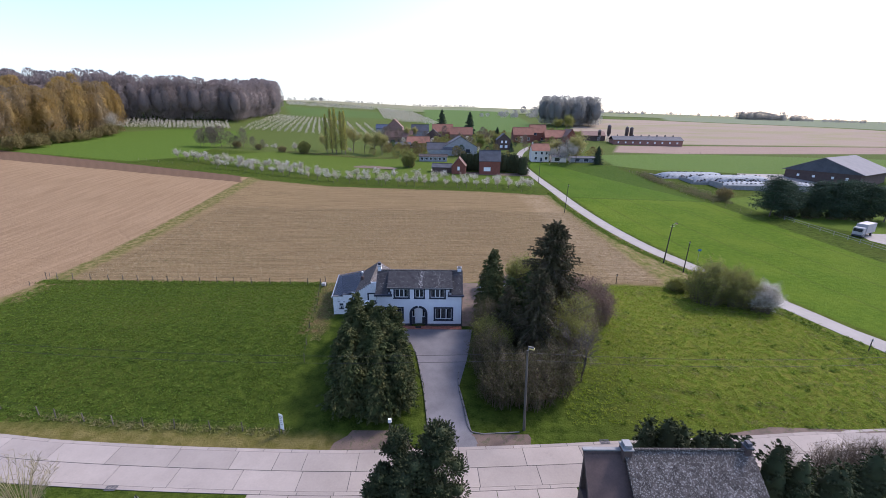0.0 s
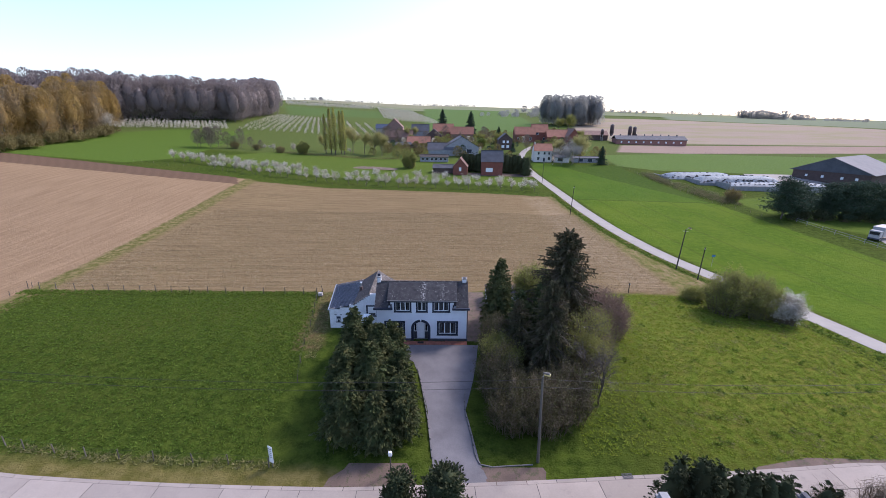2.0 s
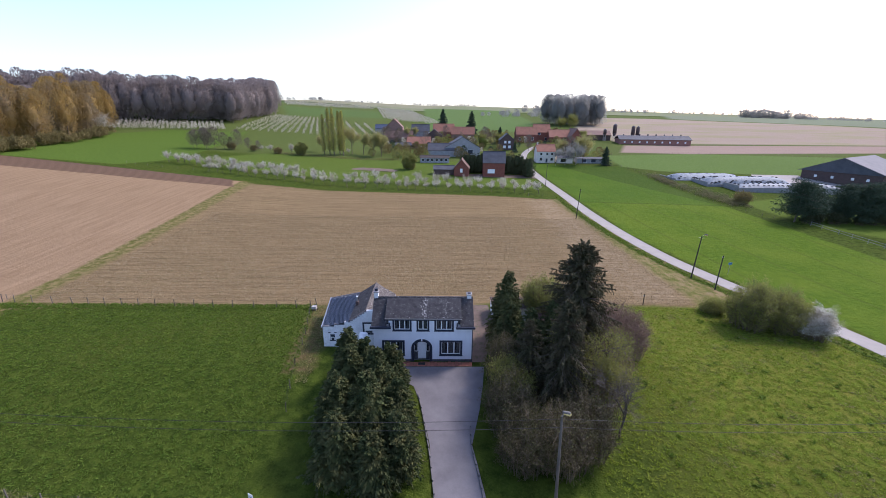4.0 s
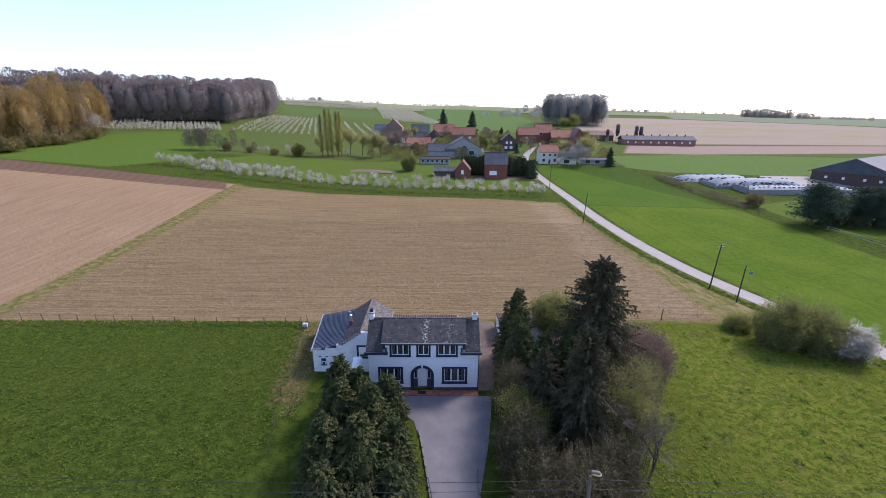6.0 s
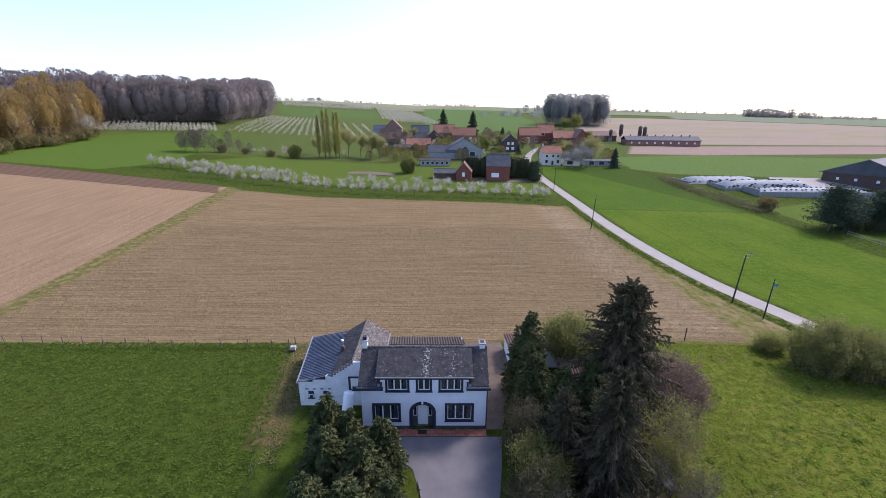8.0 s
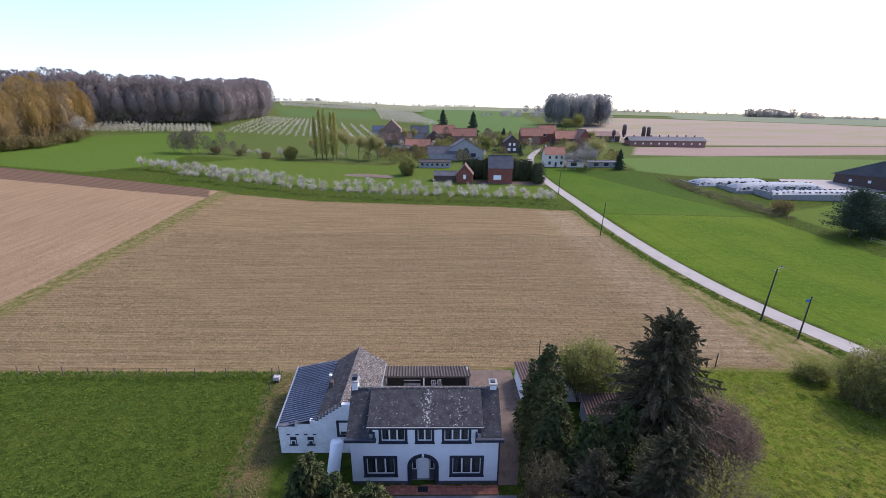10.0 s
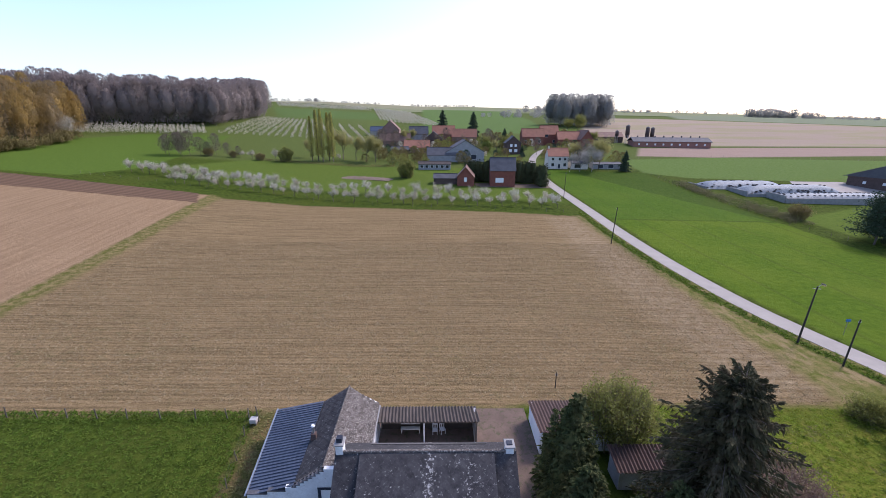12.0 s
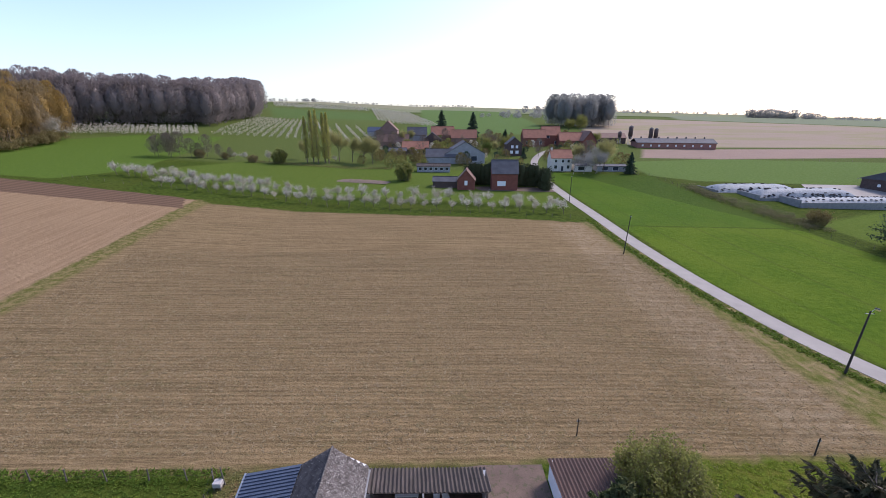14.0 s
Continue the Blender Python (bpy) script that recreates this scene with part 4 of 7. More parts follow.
    # windows of the front
    for a in (-11.85, -10.35):
        w = part("window", boxes((a, a + 0.55, y0 - 0.02, y0 - 0.001, 0.95, 1.75)), DARK_TRIM, h, "small dark window")
        part("window_frame", boxes((a + 0.06, a + 0.49, y0 - 0.05, y0 - 0.021, 1.32, 1.40), (a + 0.06, a + 0.12, y0 - 0.05, y0 - 0.021, 1.0, 1.32), (a + 0.43, a + 0.49, y0 - 0.05, y0 - 0.021, 1.0, 1.32)), FRAME_WHITE, w)
        part("lintel", boxes((a - 0.25, a + 0.05, y0 - 0.03, y0 - 0.001, 1.95, 2.05), (a + 0.5, a + 0.8, y0 - 0.03, y0 - 0.001, 1.95, 2.05)), DARK_TRIM, w)
        part("sill", boxes((a - 0.1, a + 0.65, y0 - 0.08, y0 - 0.001, 0.86, 0.949)), DARK_TRIM, w)
    w = part("window", boxes((-7.75, -6.2, y0 - 0.04, y0 - 0.001, 3.25, 3.45), (-7.75, -6.2, y0 - 0.04, y0 - 0.001, 1.75, 1.95), (-7.75, -7.53, y0 - 0.04, y0 - 0.001, 1.95, 3.25), (-6.42, -6.2, y0 - 0.04, y0 - 0.001, 1.95, 3.25)), DARK_TRIM, h, "dark painted window surround")
    part("window_frame", boxes((-7.53, -6.42, y0 - 0.02, y0 - 0.001, 2.2, 3.25)), FRAME_WHITE, w)
    part("pane", boxes((-7.4, -6.55, y0 - 0.03, y0 - 0.021, 2.0, 2.3)), GLASS, w)
    # flue and small stack in the slope
    c = part("chimney", softened(boxes((-9.35, -8.95, 7.2, 7.6, 3.4, 4.35)), 0.02), BROWN_BRICK, h, "small brick stack with a metal flue")
    part("flue", tube(bmesh.new(), (-9.15, 7.4, 4.35), (-9.15, 7.4, 5.0), 0.09, 0.09, 10), STEEL, c)
    part("cowl", tube(bmesh.new(), (-9.15, 7.4, 5.0), (-9.15, 7.4, 5.1), 0.17, 0.12, 10), PLASTIC_WHITE, c)


annex()


def cart_shed():
    h = thing("open_shed", "open-fronted shed with a stained corrugated roof", "shed")
    part("wall", boxes((-4.7, 4.2, 12.75, 12.95, 0, 2.1), (3.98, 4.2, 10.9, 12.75, 0, 2.3)), GREY_WALL, h)
    part("roof", waved(bmesh.new(), (-4.95, 13.15, 2.12), (4.25, 13.15, 2.12), (4.4, 10.4, 2.72), (-4.75, 10.4, 2.72), 0.30, 0.065), CORRUGATED, h, "stained fibre-cement corrugated roof")
    part("beam", boxes((-4.7, 4.2, 10.6, 10.75, 2.42, 2.6)), WOOD_POST, h)
    part("post", boxes((-0.62, -0.5, 10.6, 10.75, 0.03, 2.42)), FRAME_WHITE, h, "white post")
    part("post", boxes((4.02, 4.16, 10.6, 10.75, 0.03, 2.42)), WOOD_POST, h)
    # added dark sheet before the back wall, in place of shade
    part("back_lining", boxes((-4.6, 3.9, 12.6, 12.74, 0.03, 2.05)), DEEP_SHADE, h)
    b = thing("bench", "pale wooden slatted bench under the shed roof", "bench", pose(-1.9, 12.2, 0.04))
    part("seat", boxes((-0.9, 0.9, -0.2, 0.2, 0.42, 0.47)), FRAME_WHITE, b)
    part("backrest", boxes((-0.9, 0.9, 0.18, 0.22, 0.75, 0.83)), FRAME_WHITE, b)
    for x in (-0.85, 0.8):
        part("leg", boxes((x, x + 0.06, -0.18, 0.22, 0, 0.419)), FRAME_WHITE, b)
    c = None
    for x in (0.4, 1.1):
        if c is None:
            c = thing("garden_chair", "white garden chair under the shed roof", "chair", pose(x, 12.0, 0.04), "garden chairs")
            part("seat", boxes((-0.24, 0.24, -0.24, 0.24, 0.42, 0.46)), PLASTIC_WHITE, c)
            part("backrest", boxes((-0.24, -0.16, 0.2, 0.24, 0.461, 0.95), (0.16, 0.24, 0.2, 0.24, 0.461, 0.95), (-0.16, 0.16, 0.2, 0.24, 0.85, 0.95), (-0.04, 0.04, 0.2, 0.24, 0.461, 0.85)), PLASTIC_WHITE, c)
            for lx in (-0.22, 0.18):
                for ly in (-0.22, 0.18):
                    part("leg", boxes((lx, lx + 0.04, ly, ly + 0.04, 0, 0.419)), PLASTIC_WHITE, c)
        else:
            copy_thing(c, pose(x, 12.1, 0.04, 0, 0, 20))
    p = thing("porch_roof", "small corrugated roof leaning on the back wall", "roof")
    part("sheet", waved(bmesh.new(), (2.2, 7.3, 2.5), (4.4, 7.3, 2.5), (4.4, 5.5, 3.0), (2.2, 5.5, 3.0), 0.22, 0.035), CORRUGATED, p)
    for x in (2.3, 4.2):
        part("post", boxes((x, x + 0.1, 7.1, 7.2, 0.03, 2.49)), WOOD_POST, p)
    tagged(part("gas_tank", softened(tube(bmesh.new(), (-7.6, 0.35, 0.02), (-7.25, 1.35, 3.05), 0.52, 0.5, 20), 0.12), PLASTIC_WHITE, smooth=True), "tall white rounded tank leaning beside the annex", "tank")


cart_shed()


def back_shed():
    h = thing("shed", "white shed with a rust-brown corrugated roof", "shed")
    y = 13.9
    part("wall", boxes((9.55, 9.75, 9.8, y, -0.05, 2.0), (9.75, 16.8, y - 0.2, y, -0.05, 1.9), (16.6, 16.8, 9.8, y - 0.2, -0.05, 2.0), (11.5, 16.6, 9.8, 10.0, -0.05, 2.2)), WHITE_WALL, h)
    part("roof", waved(bmesh.new(), (17.0, y + 0.2, 2.02), (9.35, y + 0.2, 2.02), (9.45, 9.5, 2.35), (17.0, 9.5, 2.35), 0.30, 0.045), RUST_SHEET, h, "rust-brown corrugated roof")
    part("post", boxes((9.55, 9.75, 9.5, 9.7, -0.05, 2.22)), FRAME_WHITE, h)
    k = thing("workshop", "pale boarded workshop with a brown corrugated roof behind the spruce", "shed", pose(1.0, 0, 0))
    for q in range(27):
        part("board", boxes((13.9 + 0.16 * q, 14.04 + 0.16 * q, 5.86, 5.9, 0.0, 1.85)), WHITE_BRICK, k)
    part("wall", boxes((13.9, 18.2, 5.904, 6.1, -0.05, 1.85), (13.9, 14.1, 6.1, 7.8, -0.05, 2.0), (18.0, 18.2, 6.1, 7.8, -0.05, 2.0)), GREY_WALL, k)
    part("roof", waved(bmesh.new(), (13.6, 5.6, 1.98), (18.5, 5.6, 1.98), (18.5, 8.0, 2.5), (13.6, 8.0, 2.5), 0.30, 0.06), RUST_SHEET, k, "grey-brown corrugated roof")


back_shed()


def near_house():
    h = thing("neighbour_house", "brown brick house with a lichened slate roof by the road", "house")
    z = ground_z(18, -32)
    rz = 6.72
    x0, x1, ry = 15.0, 23.2, -29.1
    part("wall", prism(bmesh.new(), [(x0, z), (x1, z), (x1, 3.4), (x0, 3.4)], -33.0, -26.2), BROWN_BRICK, h, "brown brick wall")
    bm = bmesh.new()
    for xa in (x0, x1 - 0.3):
        g = [bm.verts.new((x, y, q)) for x in (xa, xa + 0.3) for y, q in ((-33.0, 3.4), (-26.2, 3.4), (ry, rz - 0.1))]
        bm.faces.new((g[0], g[1], g[2]))
        bm.faces.new((g[3], g[5], g[4]))
        for a, b in ((0, 1), (1, 2), (2, 0)):
            bm.faces.new((g[a], g[a + 3], g[b + 3], g[b]))
    part("gable", bm, BROWN_BRICK, h)
    roof = part("roof", sloped(sloped(bmesh.new(), (x0 - 0.1, -33.4, 3.1), (x1 + 0.3, -33.4, 3.1), (x1 + 0.1, ry, rz), (x0 - 0.1, ry, rz), 0.15),
                               (x1 + 0.1, -25.9, 3.1), (x0 - 0.1, -25.9, 3.1), (x0 - 0.1, ry, rz), (x1 + 0.1, ry, rz), 0.15), SLATE_OLD, h, "grey slate roof thick with lichen")
    up = Vector((0, ry + 33.4, rz - 3.1))
    slates(roof, (x0 - 0.1, -33.4, 3.1), (1, 0, 0), up, x1 - x0 + 0.2, up.length, 0.5, SLATE_OLD, 300)
    part("ridge_cap", tube(bmesh.new(), (x0 - 0.1, ry, rz + 0.04), (x1 + 0.1, ry, rz + 0.04), 0.1, 0.1, 8), SLATE_OLD, h)
    part("verge", sloped(bmesh.new(), (x0 - 0.2, -33.4, 3.2), (x0 - 0.05, -33.4, 3.2), (x0 - 0.05, ry, rz + 0.08), (x0 - 0.2, ry, rz + 0.08), 0.12), SLATE_OLD, h, "pale verge coping")
    for xx, tp, s in ((14.95, 7.25, 0.30), (22.95, 7.35, 0.20)):
        c = part("chimney", softened(boxes((xx - s, xx + s, ry - s - 0.05, ry + s + 0.05, 5.6, tp - 0.3)), 0.02), BROWN_BRICK, h, "brick chimney stack")
        part("chimney_collar", softened(boxes((xx - s - 0.06, xx + s + 0.06, ry - s - 0.11, ry + s + 0.11, tp - 0.3, tp - 0.2)), 0.02), KERB if s > 0.25 else PLINTH, c)
        for k in range(3):
            part("chimney_cap", softened(boxes((xx - s + 0.05, xx + s - 0.05, ry - s, ry + s, tp - 0.2 + 0.09 * k + 0.02, tp - 0.2 + 0.09 * k + 0.075)), 0.01), KERB if s > 0.25 else PLINTH, c, "stacked concrete chimney cap")
    # lower brown wing on the gable side
    part("side_wing", boxes((12.3, 14.99, -33.0, -28.9, z, 3.4)), BROWN_BRICK, h, "brown brick wing")
    part("wing_roof", sloped(bmesh.new(), (12.0, -32.6, 2.9), (15.2, -32.6, 2.9), (15.0, -28.9, 6.55), (12.25, -28.9, 6.55), 0.2), BROWN_BRICK, h, "steep brown wing roof")
    part("wing_back", boxes((12.3, 14.99, -29.1, -28.9, 3.4, 6.4)), BROWN_BRICK, h)
    part("wing_edge", boxes((12.15, 15.0, -29.05, -28.8, 6.551, 6.68)), KERB, h, "pale roof edge")
    part("roof_window", sloped(bmesh.new(), (14.2, -32.2, 3.42), (14.75, -32.2, 3.42), (14.75, -31.2, 4.42), (14.2, -31.2, 4.42), 0.06), FRAME_WHITE, h, "white roof window")


near_house()

# ---- trees ----
def leaf_cards(rng, centres, facing, length, width, droop=0.0):
    """Small pointed leaves or sprays: one bent rhomb each, lying along 'facing'."""
    n = len(centres)
    f = facing + rng.normal(0, 0.35, (n, 3))
    f[:, 2] -= droop
    f /= np.linalg.norm(f, axis=1)[:, None] + 1e-9
    s = np.cross(f, rng.normal(0, 1, (n, 3)))
    s /= np.linalg.norm(s, axis=1)[:, None] + 1e-9
    up = np.cross(s, f)
    ln = (length * rng.uniform(0.6, 1.35, n))[:, None]
    wd = (width * rng.uniform(0.6, 1.35, n))[:, None]
    a = centres - f * ln * 0.5
    b = centres + s * wd * 0.5 + up * wd * 0.15
    c = centres + f * ln * 0.5
    d = centres - s * wd * 0.5 + up * wd * 0.15
    v = np.stack([a, b, c, d], 1).reshape(-1, 3)
    return v, np.arange(4 * n).reshape(n, 4)


def joined(name, chunks):
    vs, fs, k = [], [], 0
    for v, f in chunks:
        vs.append(v)
        fs.append(f + k)
        k += len(v)
    return arrays_mesh(name, np.concatenate(vs), np.concatenate(fs))


def limb_quads(segments):
    """Three-sided limbs from rows of (a, b, ra, rb)."""
    vs, fs, k = [], [], 0
    for a, b, ra, rb in segments:
        a, b = np.asarray(a, float), np.asarray(b, float)
        if ra < 0.02:
            s = np.cross(b - a, (0.3, -0.8, 0.5))
            s = s / (np.linalg.norm(s) + 1e-9)
            vs += [a - s * ra * 1.3, a + s * ra * 1.3, b + s * rb * 1.3, b - s * rb * 1.3]
            fs.append((k, k + 1, k + 2, k + 3))
            k += 4
            continue
        w = b - a
        w = w / (np.linalg.norm(w) + 1e-9)
        s = np.cross(w, (0.3, 0.9, 0.1) if abs(w[2]) > 0.8 else (0, 0, 1))
        s = s / (np.linalg.norm(s) + 1e-9)
        t = np.cross(s, w)
        for q in range(3):
            d = math.cos(2.094 * q) * s + math.sin(2.094 * q) * t
            vs += [a + d * ra, b + d * rb]
        for q in range(3):
            j = (q + 1) % 3
            fs.append((k + 2 * q, k + 2 * j, k + 2 * j + 1, k + 2 * q + 1))
        k += 6
    return np.array(vs), np.array(fs)


def grow(rng, base, way, length, radius, levels, split=(3, 4), spread_angle=0.6, shrink=0.68, lift=0.1, wander=0.15):
    """A limbed tree: rows of limbs, and the tips and ways of its last twigs."""
    segs, tips = [], []

    def limb(a, w, ln, r, level):
        n = 3 if level == 0 else 2
        p = np.array(a, float)
        for k in range(n):
            w = w + rng.normal(0, wander, 3) + np.array((0, 0, lift * 0.5))
            w = w / np.linalg.norm(w)
            q = p + w * ln / n
            segs.append((p, q, r * (1 - 0.35 * k / n), r * (1 - 0.35 * (k + 1) / n)))
            if 0 < level < levels or (level == 0 and k > 0):
                for _ in range(rng.integers(split[0], split[1] + 1) if k == n - 1 else rng.integers(1, 3)):
                    side = rng.normal(0, 1, 3)
                    side -= side.dot(w) * w
                    side /= np.linalg.norm(side) + 1e-9
                    ww = w * math.cos(spread_angle) + side * math.sin(spread_angle) * rng.uniform(0.7, 1.3) + np.array((0, 0, lift))
                    limb(q, ww / np.linalg.norm(ww), ln * shrink * rng.uniform(0.75, 1.15), r * 0.55, level + 1)
            if level >= levels - 1:
                tips.append((q, w))
            p = q

    limb(np.asarray(base, float), np.asarray(way, float), length, radius, 0)
    return segs, tips


def plumes(rng, base, out, length, n, lift, droop, wide):
    """Sprays: n small shoots along each bough, that fans sideways, rises a little and droops towards its tip."""
    m = len(base)
    out = out / (np.linalg.norm(out, axis=1)[:, None] + 1e-9)
    side = np.cross(out, (0, 0, 1.0))
    side /= np.linalg.norm(side, axis=1)[:, None] + 1e-9
    s = rng.uniform(0.05, 1.0, (m, n)) ** 0.8
    lat = rng.normal(0, 1, (m, n)) * wide * (1.08 - s)
    ln = length[:, None]
    p = base[:, None] + out[:, None] * (ln * s)[..., None] + side[:, None] * (ln * lat)[..., None]
    p[..., 2] += ln * (lift * s - droop * s * s) - np.abs(lat) * ln * 0.35
    f = out[:, None] + side[:, None] * (1.6 * lat / (wide + 0.01) * 0.4)[..., None] + np.zeros_like(p)
    f[..., 2] += lift - 2 * droop * s
    return p.reshape(-1, 3), f.reshape(-1, 3)


def uneven_cone(rows, sides, seed, rough):
    """A lumpy closed stack of rings, as the dark inside of an evergreen."""
    rng = np.random.default_rng(seed)
    vs, fs = [], []
    for k, (x, y, z, r) in enumerate(rows):
        a = np.arange(sides) * 2 * math.pi / sides + 0.4 * k
        rr = r * rng.uniform(1 - rough, 1 + rough, sides)
        vs.append(np.stack([x + np.cos(a) * rr, y + np.sin(a) * rr, np.full(sides, z) + rng.uniform(-0.15, 0.15, sides)], 1))
        if k:
            for q in range(sides):
                j = (q + 1) % sides
                fs.append(((k - 1) * sides + q, (k - 1) * sides + j, k * sides + j, k * sides + q))
    return np.concatenate(vs), np.array(fs)


def cypress_meshes(seed, h, r, count, length=0.42, lobes=5, blunt=0.7, wide=0.5):
    """Dense conical evergreen with several leaders and drooping fans of sprays on an uneven outline."""
    rng = np.random.default_rng(seed)
    tops = [(0.0, 0.0, 1.0, 0.92)]
    for a in rng.uniform(0, 6.28, lobes):
        q = rng.uniform(0.3, 0.62)
        tops.append((math.cos(a) * r * q, math.sin(a) * r * q, rng.uniform(0.5, 0.9), wide * rng.uniform(0.85, 1.2)))
    chunks = []
    for k, (cx, cy, hh, share) in enumerate(tops):
        n = 16
        m = int(count * (0.45 if k == 0 else 0.55 / lobes) / n)
        t = rng.uniform(0, 1, m) ** 0.9
        a = rng.uniform(0, 6.283, m)
        lump = 1 + 0.14 * np.sin(3 * a + 8 * t + cx) + 0.10 * np.sin(7 * a - 15 * t)
        rad = r * share * (np.clip(1 - t, 0, 1) ** blunt) * np.minimum(1, 0.72 + 3 * t) * lump
        base = np.stack([cx + np.cos(a) * rad * 0.55, cy + np.sin(a) * rad * 0.55, 0.3 + t * (h * hh - 0.6)], 1)
        out = np.stack([np.cos(a), np.sin(a), 0.25 + 0.9 * t ** 2], 1)
        p, f = plumes(rng, base, out, rad * 0.42 + rng.uniform(0.45, 0.95, m) * length / 0.4 * 0.8, n, 0.25, 0.55, 0.26)
        p[:, 2] = np.maximum(p[:, 2], 0.05)
        chunks.append(leaf_cards(rng, p, f, length, length * 0.42, 0.2))
    rows = [(0, 0, 0.1 + (h - 0.6) * q, r * 0.72 * (1 - q) ** blunt * min(1, 0.8 + 2 * q) + 0.02) for q in np.linspace(0, 0.98, 14)]
    return joined("crown", chunks), joined("inner_core", [uneven_cone(rows, 11, seed, 0.2)])


def spruce_meshes(seed, h, r, whorls, per, spray=0.5, power=0.6, bare=0.05, dense=1.0):
    """A spruce of uneven boughs, drooping below and swept up towards the blunt top, each hung with dense shoots."""
    rng = np.random.default_rng(seed)
    segs = [((0, 0, -0.1), (0, 0, h * 0.5), h * 0.018, h * 0.011), ((0, 0, h * 0.5), (0, 0, h * 0.99), h * 0.011, 0.02)]
    chunks = []
    for k in range(whorls):
        t = bare + (0.985 - bare) * k / (whorls - 1)
        reach = r * (1 - t) ** power * (1.0 if k % 2 else 0.84) + 0.22
        a = rng.uniform(0, 6.283) + np.arange(per) * 6.283 / per + rng.normal(0, 0.25, per)
        ln = reach * rng.choice((0.5, 0.72, 0.9, 1.02, 1.22), per) * rng.uniform(0.88, 1.08, per)
        base = np.stack([np.zeros(per), np.zeros(per), h * t + rng.uniform(-0.2, 0.2, per)], 1)
        rise = -0.22 + 0.85 * t * t + rng.normal(0, 0.08, per)
        out = np.stack([np.cos(a), np.sin(a), rise], 1)
        n = int((14 + 26 * reach) * dense)
        p, f = plumes(rng, base, out, ln, n, 0.02, 0.10 + 0.12 * (1 - t), 0.13)
        chunks.append(leaf_cards(rng, p, f, spray, spray * 0.36, 0.1))
        hang, way = plumes(rng, base, out, ln * 0.97, n // 2, 0.0, 0.14, 0.09)
        hang[:, 2] -= rng.uniform(0.1, 0.55, len(hang)) * min(1.0, reach * 0.3)
        way[:, 2] -= 1.4
        chunks.append(leaf_cards(rng, hang, way, spray * 1.2, spray * 0.34, 0.3))
        for q in range(per):
            o = out[q] / np.linalg.norm(out[q])
            tip = base[q] + o * ln[q] - np.array((0, 0, 0.12 * ln[q]))
            segs += [(base[q], base[q] + o * ln[q] * 0.5, 0.045, 0.03), (base[q] + o * ln[q] * 0.5, tip, 0.03, 0.01)]
    rows = [(0, 0, h * (bare + 0.02 + (0.9 - bare) * q), r * 0.3 * (1 - q) ** power) for q in np.linspace(0, 0.98, 14)]
    chunks.append(uneven_cone(rows, 9, seed, 0.3))
    return joined("crown", chunks), arrays_mesh("trunk", *limb_quads(segs))


def pine_meshes(seed, h, r, boughs, spray=0.5):
    """A broad pine: bare stem below, level plates of needles on long boughs above."""
    rng = np.random.default_rng(seed)
    segs = [((0, 0, -0.3), (0.3, 0, h * 0.5), h * 0.02, h * 0.014), ((0.3, 0, h * 0.5), (0.1, 0.2, h * 0.96), h * 0.014, 0.04)]
    cs, fs = [], []
    for k in range(boughs):
        t = 0.16 + 0.82 * (k + rng.uniform(0, 1)) / boughs
        a = 2.4 * k + rng.uniform(-0.5, 0.5)
        ln = r * min(1.0, 1.5 * (1.02 - t) ** 0.6) * rng.uniform(0.6, 1.1)
        root = np.array((0.2, 0.1, h * t * 0.93))
        tip = root + np.array((math.cos(a) * ln, math.sin(a) * ln, h * 0.05 * rng.uniform(-0.4, 1.2)))
        segs.append((root, tip, 0.08, 0.03))
        for q in np.arange(0.3, 1.05, 0.23):
            c0 = root + (tip - root) * q + rng.normal(0, 0.25, 3)
            w = rng.normal(0, 1, (64, 3)) * np.array((0.85, 0.85, 0.30)) * (0.55 + 0.11 * r)
            cs.append(c0 + w)
            fs.append(w * np.array((1, 1, 0.4)) + np.array((0, 0, 0.35)))
    return joined("crown", [leaf_cards(rng, np.concatenate(cs), np.concatenate(fs), spray, spray * 0.42)]), arrays_mesh("trunk", *limb_quads(segs))


def leafy_meshes(seed, h, trunk_h, levels=4, leaf=0.22, per_tip=7, cloud=0.5, spread_angle=0.62, radius=None, split=(2, 3), lift=0.1, shrink=0.7, droop=0.0, clip_twigs=99999):
    rng = np.random.default_rng(seed)
    segs, tips = grow(rng, (0, 0, -0.15), (0, 0, 1), trunk_h, radius or h * 0.018, levels, split, spread_angle, shrink, lift)
    top = max(q[2] for q, _ in tips)
    k = h / top
    segs = [(np.multiply(a, k), np.multiply(b, k), ra, rb) for a, b, ra, rb in segs]
    limbs = arrays_mesh("trunk", *limb_quads(segs[:clip_twigs]))
    if not per_tip:
        return None, limbs
    c = np.repeat(np.array([q * k for q, _ in tips]), per_tip, 0)
    f = np.repeat(np.array([w for _, w in tips]), per_tip, 0)
    c = c + rng.normal(0, cloud, c.shape)
    return joined("crown", [leaf_cards(rng, c, f, leaf, leaf * 0.62, droop)]), limbs


